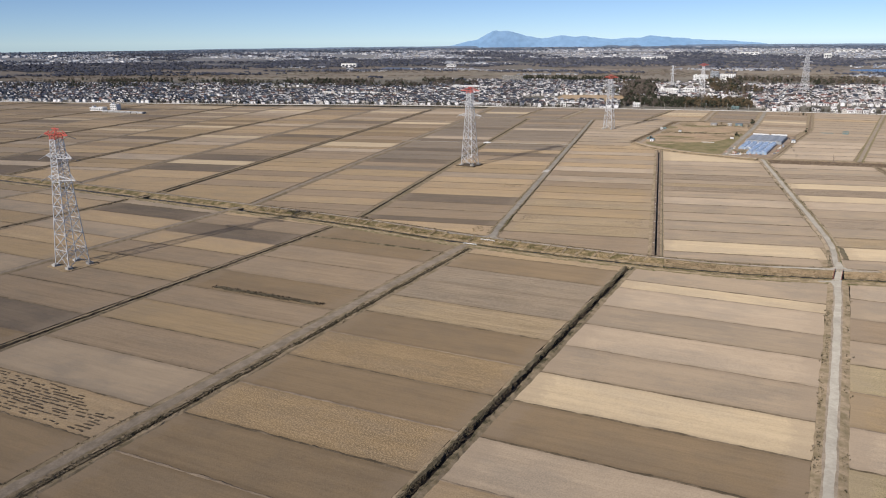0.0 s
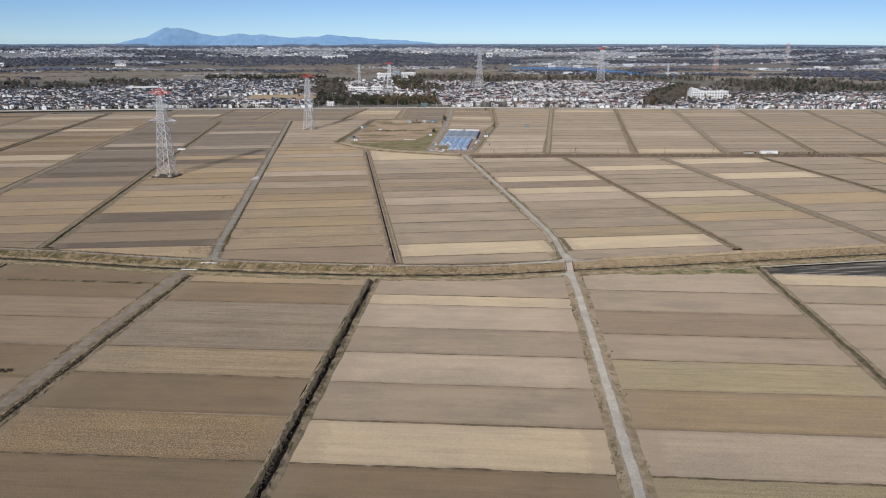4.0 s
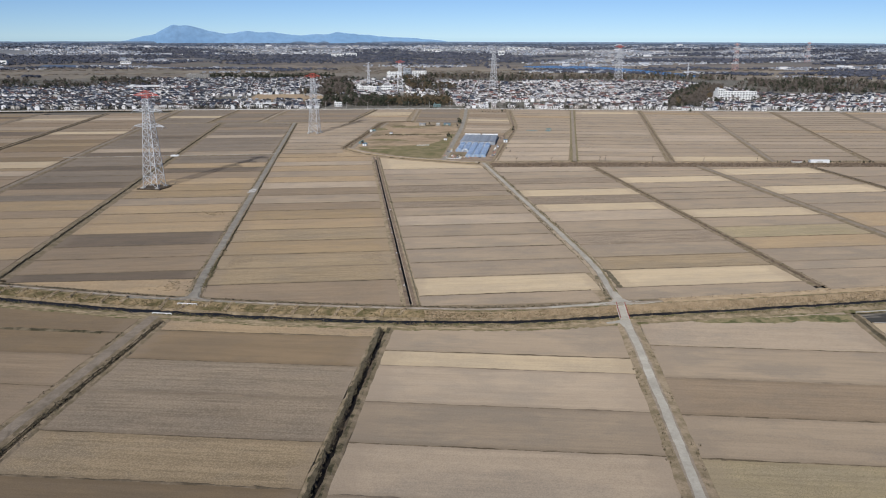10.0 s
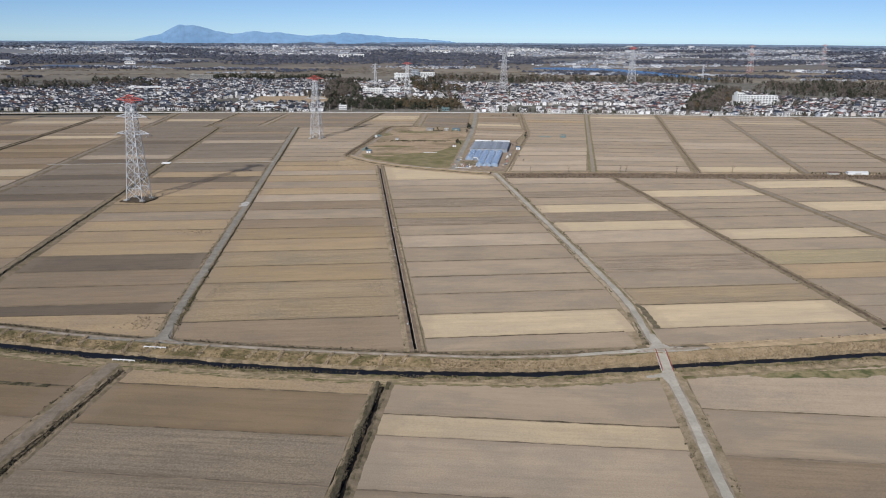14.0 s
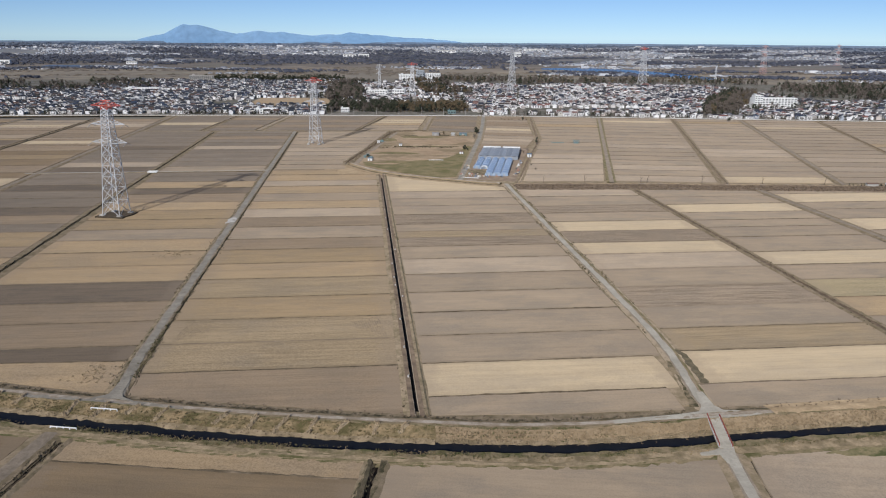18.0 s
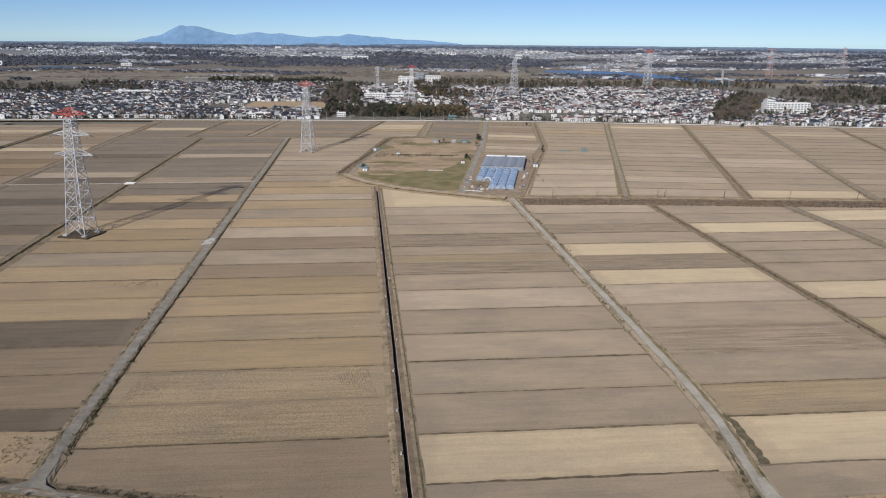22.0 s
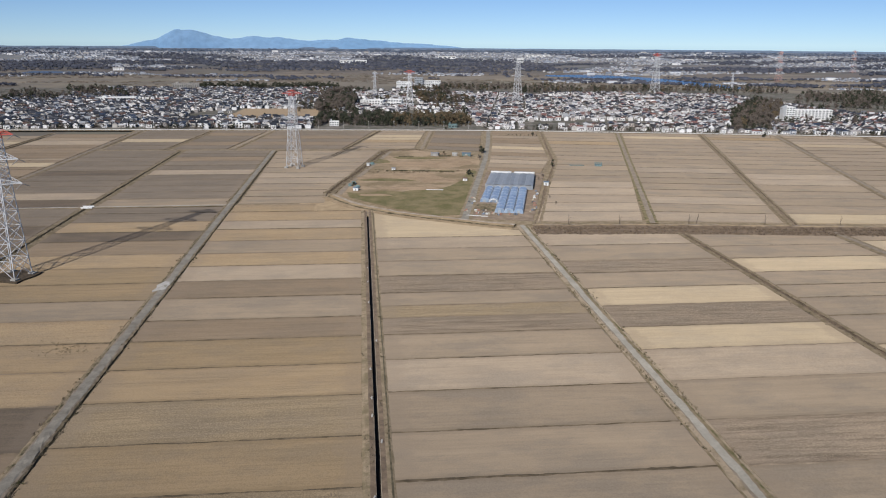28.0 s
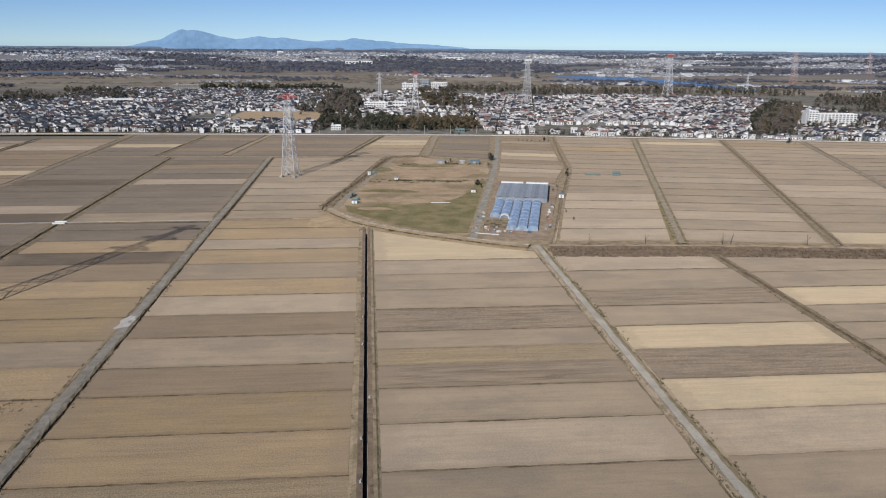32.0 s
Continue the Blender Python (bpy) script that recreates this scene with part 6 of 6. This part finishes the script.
# ---- trees ----
M_LEAF = two_tone("evergreen_leaves", (0.036, 0.042, 0.028), (0.068, 0.07, 0.045), 0.3, 0.8, vary=0.3, bump=0)
M_TWIG = two_tone("bare_twigs", (0.105, 0.088, 0.074), (0.17, 0.142, 0.118), 0.3, 0.9, vary=0.25, bump=0)
M_BAMBOO = two_tone("brown_winter_leaves", (0.105, 0.08, 0.05), (0.16, 0.122, 0.073), 0.3, 0.9, vary=0.25, bump=0)


def crown(rnd, n, rad, hgt, base, leaf, clumps=7):
    """Leaves gathered in uneven clumps, with gaps between them."""
    b = Build()
    cs = []
    for _ in range(clumps):
        a, f = rnd.uniform(0, 6.28), rnd.uniform(0.12, 1.0)
        r = rad * (0.62 - 0.35 * abs(f - 0.4)) * rnd.uniform(0.5, 1.1)
        cs.append((math.cos(a) * r, math.sin(a) * r, base + hgt * f * 0.88, rad * rnd.uniform(0.34, 0.55)))
    for _ in range(n):
        cx, cy, cz, cr = rnd.choice(cs)
        d = Vector((rnd.gauss(0, 1), rnd.gauss(0, 1), rnd.gauss(0, 0.8))).normalized() * cr * rnd.uniform(0.65, 1.05)
        p = Vector((cx, cy, cz)) + d
        u = Vector((rnd.gauss(0, 1), rnd.gauss(0, 1), rnd.gauss(0, 1))).normalized()
        w = u.cross(d + Vector((0.01, 0, 0))).normalized()
        u = (u - d.normalized() * u.dot(d.normalized()) * 0.6).normalized()
        s = leaf * rnd.uniform(0.6, 1.3)
        b.face([p - u * s, p - w * s * 0.7, p + u * s, p + w * s * 0.7])
    return b


def tree(label, seed, rad, hgt, base, mat, leaf=0.8, n=230):
    rnd = random.Random(seed)
    root = thing("tree", label, "tree", "trees at the town's edge")
    b = Build()
    b.bar((0, 0, -0.3), (0.2, 0.1, base + 1), 0.7, 0, 0.45)
    b.bar((0.2, 0.1, base + 1), (0.1, 0.3, base + hgt * 0.75), 0.45, 0, 0.12)
    for k in range(6):
        a = k * 1.05 + rnd.uniform(-0.3, 0.3)
        z = base + hgt * (0.05 + 0.08 * k)
        b.bar((0.1, 0.1, z), (math.cos(a) * rad * 0.7, math.sin(a) * rad * 0.7, z + hgt * 0.22), 0.26, 0, 0.08)
    part("trunk", b, M_BARK, root)
    part("crown", crown(rnd, n, rad, hgt, base, leaf, 9), mat, root)
    return root


T_KINDS = [tree("dark evergreen tree with a dense rounded crown", 1, 4.5, 9, 2, M_LEAF), tree("tall dark evergreen tree", 2, 4, 12, 2.5, M_LEAF), tree("bare brown winter tree with fine twigs", 3, 5, 9, 3, M_TWIG, 0.5, 300),
           tree("broad bare winter tree", 4, 6, 10, 3, M_TWIG, 0.55, 320), tree("bushy tree with brown winter leaves", 5, 4, 10, 1, M_BAMBOO)]
placed = [False] * 5


def plant(k, x, y, s=1.0, z=0.0, turn=0.0):
    m = pose(x, y, z, 0, 0, turn) @ Matrix.Diagonal((s, s, s, 1))
    if placed[k]:
        copy_thing(T_KINDS[k], m)
    else:
        T_KINDS[k].matrix_basis, placed[k] = m, True


rnd = random.Random(31)
for x, y, s, k in ((126, 1182, 0.85, 0), (180, 1085, 0.5, 1), (93, 1040, 0.65, 0), (95, 1028, 0.5, 1), (116, 1130, 0.5, 2), (78, 1168, 0.4, 0), (84, 1171, 0.4, 4), (82, 1166, 0.35, 2), (513, 1316, 0.75, 0), (517, 1308, 0.35, 2),
                   (-9, 995, 0.35, 0), (218, 1352, 0.5, 0), (150, 1010, 0.45, 2), (140, 905, 0.4, 2), (158, 1030, 0.4, 2), (141, 930, 0.35, 2), (112, 1420, 0.5, 0), (120, 1416, 0.4, 0), (-150, 1600, 0.9, 0), (-152, 1612, 0.8, 1)):
    plant(k, x, y, s, 0.0, rnd.uniform(0, 360))
for k in range(8):
    plant(rnd.choice((0, 0, 2)), 186 + 5 * k, 1350 - 1.2 * k, 0.22, 0, rnd.uniform(0, 360))
for k in range(9):
    plant(rnd.choice((0, 2)), 306 + 5 * k, 1375 - 1.0 * k, 0.18, 0, rnd.uniform(0, 360))
for k in range(30):
    plant(rnd.choice((0, 1, 1)), 377 + 3.1 * k, 808 - 0.3 * k + rnd.uniform(-1, 1), rnd.uniform(0.26, 0.38), 0, rnd.uniform(0, 360))
for k in range(34):
    x = -66 + 6.6 * k
    if -54 < x < -24:
        continue
    plant(rnd.choice((0, 1, 2)) if x < 35 else rnd.choice((4, 4, 4, 0)), x, 1466 + rnd.uniform(-4, 10) - x * 0.03, rnd.uniform(0.75, 1.15), 0, rnd.uniform(0, 360))
for k in range(18):
    plant(rnd.choice((0, 1, 1, 2)), 508 + 3.2 * k + rnd.uniform(-2, 2), 1398 + rnd.uniform(0, 22), rnd.uniform(0.9, 1.3), 0, rnd.uniform(0, 360))
for k in range(70):
    x = rnd.uniform(-700, 850)
    if not -75 < x < 170:
        plant(rnd.choice((0, 0, 2, 3)), x, level(TOWN_EDGE, x) + rnd.uniform(14, 60), rnd.uniform(0.4, 0.75), 0, rnd.uniform(0, 360))


def woods(name, spots, kinds, label, n=84, leaf=1.05, size=(0.8, 1.2), seed=9):
    """A wood whose trees cannot be counted: crowns on short trunks, joined."""
    rnd = random.Random(seed)
    mats = (M_LEAF, M_TWIG, M_BAMBOO, M_BARK)
    pool = []
    for k in range(6):
        for mi in (0, 1, 2):
            pool.append((mi, crown(random.Random(seed * 50 + k * 3 + mi), n, 4.6, 10 + 3 * (k % 2), 1.6, leaf, 6)))
    b = Build()
    for x, y in spots:
        mi = rnd.choice(kinds)
        pr = rnd.choice([q for q in pool if q[0] == mi])[1]
        s, a, z = rnd.uniform(*size), rnd.uniform(0, 6.28), far_rise(x, y)
        ca, sa, nv = math.cos(a) * s, math.sin(a) * s, len(b.v)
        b.v += [(x + px * ca - py * sa, y + px * sa + py * ca, z + pz * s) for px, py, pz in pr.v]
        b.f += [tuple(nv + i for i in f) for f in pr.f]
        b.m += [mi] * len(pr.f)
        b.bar((x, y, z), (x, y, z + 6 * s), 0.6, 3, 0.3)
    return tagged(new(name, b.mesh(name, *mats)), label, "wood", kind="stuff")


def scatter(n, test, xr, yr, seed):
    rnd = random.Random(seed)
    out = []
    while len(out) < n:
        x, y = rnd.uniform(*xr), rnd.uniform(*yr)
        if test(x, y):
            out.append((x, y))
    return out


always = lambda x, y: True
patchy = lambda x, y: noise.noise((x * 0.008, y * 0.012, 7.7)) > -0.05
behind_house = lambda x, y: not (-58 < x < -20 and y < 1496)
woods("wood", scatter(230, behind_house, (-68, 45), (1474, 1605), 1), (0, 0, 1, 0), "mixed dark wood at the edge of town")
woods("wood", scatter(220, always, (40, 158), (1474, 1575), 2), (2, 2, 2, 0), "brown-gold bamboo grove at the edge of town")
woods("wood", scatter(330, lambda x, y: in_wood_east(x, y) and x < 0.6 * y - 322 + noise.noise((x * 0.02, y * 0.02, 1)) * 30, (495, 875), (1395, 1895), 3), (0, 0, 0, 1), "dark evergreen wood reaching into the town", seed=12)
woods("wood", scatter(210, lambda x, y: in_wood_east(x, y) and x > 0.6 * y - 332, (495, 875), (1395, 1895), 33), (1, 1, 1, 2), "brown leafless wood beside the evergreens", seed=22)
woods("wood", scatter(330, lambda x, y: inside([(-75, 1640), (-8, 1620), (-14, 1850), (0, 2160), (-60, 2190), (-84, 1900)], x, y) and patchy(x * 1.7, y), (-90, 5), (1615, 2195), 34), (0, 1, 1, 1), "tall mixed wood running back between the houses", n=84, size=(1.0, 1.5), seed=23)
woods("wood", scatter(190, patchy, (118, 215), (1850, 2330), 35), (0, 2, 1), "green and brown grove among the houses", size=(0.9, 1.3), seed=24)
woods("wood", scatter(200, lambda x, y: patchy(x, y) and not (-40 < x < 118 and y < 1930), (-120, 170), (1650, 2330), 4), (0, 1, 1, 2), "scattered trees and groves between houses", seed=13)
woods("wood", scatter(420, patchy, (-1000, -480), (1930, 2330), 5), (0, 0, 1, 1), "dark woodland behind the houses", seed=14)
woods("wood", scatter(520, patchy, (-1900, -900), (1800, 2250), 6), (0, 0, 0, 1), "dark woodland behind the far streets", seed=15)
woods("wood", scatter(560, patchy, (180, 1050), (2200, 2480), 7), (0, 0, 1, 1, 1, 2), "belt of mixed trees behind the town", seed=16)
woods("wood", scatter(260, always, (-430, -60), (2395, 2450), 8), (0, 0, 0), "dark row of evergreens behind the town", seed=17)
woods("wood", scatter(600, lambda x, y: noise.noise((x * 0.011, y * 0.015, 2.2)) > -0.06 and not in_wood_east(x, y) and x > 0.55 * y - 165, (775, 1260), (1690, 2200), 9), (0, 0, 1, 1, 1), "brown woods beyond the white building", seed=18)
woods("wood", scatter(130, patchy, (1200, 1700), (1560, 2200), 39), (0, 1, 1, 1), "scattered brown groves on the far fields", seed=25)
woods("wood", scatter(95, lambda x, y: noise.noise((x * 0.02, y * 0.03, 8.1)) > -0.02 and not (640 < x < 765 and y > 1520), (590, 900), (1425, 1610), 40), (0, 0, 1), "dark trees standing among houses round the white building", size=(0.55, 0.95), seed=26)
woods("garden_trees", scatter(3500, lambda x, y: not exclusion(x, y) and y > level(TOWN_EDGE, x) + 25, (-1300, 900), (1380, 2250), 10), (0, 0, 1), "garden trees and hedges among the houses", 18, 1.2, (0.28, 0.62), seed=19)

hedge_line = lambda x, y: level(TOWN_EDGE, x) + 8 < y < level(TOWN_EDGE, x) + 34 and not -75 < x < 165 and noise.noise((x * 0.02, y * 0.03, 5.5)) > -0.12
woods("hedges", scatter(900, hedge_line, (-1100, 1000), (1240, 1480), 11), (0, 0, 1), "dark hedges and small trees before the first houses", 40, 1.1, (0.24, 0.6), seed=20)

# ---- river and far country ----
b = Build()
bank_a = smooth_line([(640, 3110), (740, 3043), (814, 2917), (874, 2823), (918, 2704), (944, 2563), (970, 2429), (1010, 2380)], 2)
bank_b = smooth_line([(660, 3200), (793, 3230), (896, 3174), (964, 3075), (1015, 2950), (1045, 2798), (1057, 2628), (1060, 2500)], 2)
for i in range(len(bank_a) - 1):
    q = [bank_a[i], bank_b[i], bank_b[i + 1], bank_a[i + 1]]
    b.face([(x, y, far_rise(x, y) + 0.5) for x, y in q][::-1])
tagged(new("river", b.mesh("river", M_RIVER)), "calm blue river beyond the town", "river", kind="structure")
b = Build()
for x0, y0, w, d in ((-1140, 3190, 210, 100), (-760, 3140, 160, 50), (-480, 3160, 180, 40)):
    b.face([(x, y, far_rise(x, y) + 1.0) for x, y in ((x0, y0), (x0 + w, y0 - 20), (x0 + w, y0 + d - 20), (x0, y0 + d))])
tagged(new("ponds", b.mesh("ponds", two_tone("pond_water", (0.09, 0.1, 0.12), (0.13, 0.14, 0.155), 0.02, 0.3, spec=0.3, vary=0, bump=0))), "flat grey-blue ponds on the flood plain", "water", kind="structure")
for x, y, w, h, label in ((-65, 3985, 60, 12, "long pale building on the far plain"), (0, 3990, 50, 14, "second long pale building on the far plain"), (720, 3973, 30, 24, "pair of pale tower blocks far away"), (-1310, 3290, 70, 16, "white hall far across the plain"), (-880, 3400, 40, 9, "low white hall far across the plain"), (420, 4300, 90, 12, "long white warehouse near the horizon"), (900, 4420, 120, 10, "long white warehouse on the horizon")):
    root = thing("building", label, "building", at=pose(x, y, far_rise(x, y)))
    b = Build()
    b.box((0, 0, h / 2), (w, 16, h))
    part("wall", b, M_WHITE, root)
    b = Build()
    b.box((0, 0, h + 0.6), (w + 1, 17, 1.2))
    part("roof", b, M_CONC, root)
    for q in range(4):
        b = Build()
        b.box((-w * 0.36 + w * 0.24 * q, -8.1, h * 0.55), (w * 0.16, 0.4, h * 0.3))
        part("window", b, M_PANE, root)
far = Build()
rnd = random.Random(41)
ICO = [(0, -0.53, 0.85), (0, 0.53, 0.85), (0, -0.53, -0.85), (0, 0.53, -0.85), (0.85, 0, 0.53), (0.85, 0, -0.53), (-0.85, 0, 0.53), (-0.85, 0, -0.53), (0.53, 0.85, 0), (-0.53, 0.85, 0), (0.53, -0.85, 0), (-0.53, -0.85, 0)]
ICO_F = [(0, 4, 1), (0, 1, 6), (4, 8, 1), (1, 9, 6), (1, 8, 9), (0, 6, 11), (0, 11, 10), (0, 10, 4), (4, 10, 5), (4, 5, 8), (6, 9, 7), (6, 7, 11)]


def far_spot(r0, r1):
    a = radians(rnd.uniform(-48, 42))
    r = math.sqrt(rnd.uniform(r0 * r0, r1 * r1))
    return -19 + math.sin(a) * r, 164 + math.cos(a) * r, r


def wooded(x, y, r):
    """How likely woods are at a far place: a belt across the middle, another on the horizon, groves elsewhere."""
    f = noise.noise((x * 0.0016, y * 0.0045, 1.3)) + 0.5 * noise.noise((x * 0.006, y * 0.012, 4.3))
    west = max(0.0, min(1.0, (900 - x) / 500))
    if 3400 < r < 3930:
        f += 0.5 * west
    elif 3060 < r < 3400:
        f += 0.12 * west - 0.1
    elif r > 4600:
        f += 0.45
    elif r < 3060:
        f -= 0.35 * west
    return f


n_trees = 0
while n_trees < 13500:
    x, y, r = far_spot(2480, 4770)
    if wooded(x, y, r) < 0.18 or inside([*bank_a, *bank_b[::-1]], x, y):
        continue
    z = far_rise(x, y)
    w, h = rnd.uniform(4, 10), rnd.uniform(4.5, 9)
    if r > 4600:
        h *= 0.6
    n = len(far.v)
    far.v += [(x + vx * w * rnd.uniform(0.7, 1.3), y + vy * w * rnd.uniform(0.7, 1.3), z + h * 0.45 + vz * h * rnd.uniform(0.5, 0.8)) for vx, vy, vz in ICO]
    far.f += [tuple(n + i for i in f3) for f3 in ICO_F]
    # past 4550 m the woods switch to a bluer copy for haze
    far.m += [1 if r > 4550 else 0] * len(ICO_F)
    n_trees += 1
for _ in range(5200):
    x, y, r = far_spot(2460, 3100)
    if inside([*bank_a, *bank_b[::-1]], x, y) or noise.noise((x * 0.002, y * 0.011, 6.3)) < -0.05:
        continue
    w, h, z, n = rnd.uniform(4, 11), rnd.uniform(1.2, 3.0), far_rise(x, y), len(far.v)
    far.v += [(x + vx * w * rnd.uniform(0.7, 1.3), y + vy * w * 0.6, z + h * 0.4 + vz * h * rnd.uniform(0.5, 0.8)) for vx, vy, vz in ICO]
    far.f += [tuple(n + i for i in f3) for f3 in ICO_F]
    far.m += [2] * len(ICO_F)
M_SCRUB = two_tone("flood_plain_scrub", (0.12, 0.1, 0.085), (0.2, 0.165, 0.125), 0.008, 0.95, vary=0.3, bump=0)
# both wood colours hold painted blue haze, paler in the farther one
M_HAZED_WOOD = two_tone("far_woods", (0.058, 0.066, 0.09), (0.1, 0.102, 0.122), 0.006, 0.95, vary=0.3, bump=0)
M_HAZED_RISE = two_tone("farthest_woods", (0.09, 0.115, 0.16), (0.115, 0.145, 0.19), 0.006, 0.95, vary=0.2, bump=0)
tagged(new("far_woods", far.mesh("far_woods", M_HAZED_WOOD, M_HAZED_RISE, M_SCRUB)), "distant brown winter woods across the plain", "woods", kind="stuff")
# wall and roof colours are dulled towards grey-blue to stand in for haze
M_HAZED_WALLS = many("weathered_far_walls", [(0.62, 0.64, 0.68), (0.41, 0.435, 0.48), (0.29, 0.32, 0.37), (0.49, 0.505, 0.54), (0.74, 0.74, 0.74), (0.44, 0.42, 0.4)], 0.8, 0.15)
M_HAZED_ROOFS = many("weathered_far_roofs", [(0.16, 0.185, 0.23), (0.21, 0.23, 0.265), (0.3, 0.31, 0.335), (0.12, 0.14, 0.175), (0.23, 0.2, 0.2), (0.42, 0.43, 0.45)], 0.7, 0.15, spec=0.15)
specks = Build()
k = 0
while k < 9500:
    x, y, r = far_spot(2560, 4700)
    f = noise.noise((x * 0.0022, y * 0.005, 9.3)) + (0.35 if r > 3950 else -0.25 if r < 3000 or (r < 3950 and x < 700) else -0.02)
    if f < 0.1 or wooded(x, y, r) > 0.3 or inside([*bank_a, *bank_b[::-1]], x, y):
        continue
    big = rnd.random() < 0.03
    w, h = (rnd.uniform(16, 40), rnd.uniform(5, 9)) if big else (rnd.uniform(4.5, 9), rnd.uniform(2.2, 4.2))
    walls, roof = house_shape(w, 9, h, 1.6, True)
    a, z = rnd.uniform(-0.5, 0.5), far_rise(x, y)
    ca, sa = math.cos(a), math.sin(a)
    for made, mi in ((walls, 0), (roof, 1)):
        n = len(specks.v)
        specks.v += [(x + px * ca - py * sa, y + px * sa + py * ca, z + pz) for px, py, pz in made.v]
        specks.f += [tuple(n + q for q in f3) for f3 in made.f]
        specks.m += [mi] * len(made.f)
    k += 1
tagged(new("far_houses", specks.mesh("far_houses", M_HAZED_WALLS, M_HAZED_ROOFS)), "scattered distant houses and halls across the plain", "houses", kind="stuff")

# ---- the mountain ----
RIDGE = [(-16.6, -0.5), (-15.22, -0.3), (-13.61, 0.05), (-12.75, 0.46), (-12.35, 0.67), (-12.1, 0.7), (-11.85, 0.6), (-11.45, 0.66), (-11.1, 0.6), (-10.6, 0.47), (-10.0, 0.36), (-8.86, 0.15), (-7.54, 0.31), (-6.6, 0.24), (-5.83, 0.25), (-4.3, 0.05), (-2.56, 0.1), (-1.18, 0.22), (0.39, 0.08), (1.97, -0.03), (5.15, -0.2), (7.5, -0.5)]
EYE_MID = Vector((-19, 164, 115))


def ridge(points, dist, depth, seed, rough, cut=-0.75):
    """A range with a crest, folded slopes in front and a back slope."""
    b = Build()
    azs = np.linspace(points[0][0], points[-1][0], 150)
    els = np.interp(azs, [p[0] for p in points], [p[1] for p in points])
    rows = 7
    for a, e in zip(azs, els):
        e2 = e + rough * noise.noise((a * 1.3, seed, 0.5)) + rough * 0.5 * noise.noise((a * 4.1, seed, 2.5))
        for j in range(rows):
            f = j / (rows - 2) if j < rows - 1 else 1.35
            d = dist - depth * (1 - f)
            lift = min(f, 2 - f)
            ee = cut + (e2 - cut) * (lift ** 0.8) + (0.05 * noise.noise((a * 2.0, f * 4, seed)) * (1 - abs(2 * f - 1)) if 0 < f < 1 else 0)
            b.v.append((EYE_MID.x + math.sin(radians(a)) * d, EYE_MID.y + math.cos(radians(a)) * d, EYE_MID.z + d * math.tan(radians(ee))))
    for i in range(len(azs) - 1):
        for j in range(rows - 1):
            q = i * rows + j
            b.f.append((q, q + rows, q + rows + 1, q + 1))
            b.m.append(0)
    return b


# the mountain's blue is distance haze put into its base colour
M_HAZED_MOUNT = two_tone("blue_mountain", (0.19, 0.335, 0.51), (0.23, 0.375, 0.55), 0.004, 0.95, vary=0, bump=0)
tagged(new("mountain", ridge([(a + 0.6, e + 0.02) for a, e in RIDGE], 4960, 130, 1.0, 0.06).mesh("mountain", M_HAZED_MOUNT)), "twin-peaked blue mountain with a long ridge on the horizon", "mountain", kind="structure")
LOWHILLS = [(-50, -0.55), (-44, -0.5), (-36, -0.45), (-30, -0.4), (-22, -0.37), (-16, -0.355), (-8, -0.37), (4, -0.35), (14, -0.36), (24, -0.34), (34, -0.36), (44, -0.45)]
# same for the low rise: blue base colour in place of haze
M_HAZED_HILLS = two_tone("far_wooded_rise", (0.13, 0.18, 0.25), (0.16, 0.21, 0.28), 0.004, 0.95, vary=0, bump=0)
tagged(new("far_hills", ridge(LOWHILLS, 4880, 60, 5.0, 0.02).mesh("far_hills", M_HAZED_HILLS)), "low dark blue wooded rise along the horizon", "hills", kind="structure")
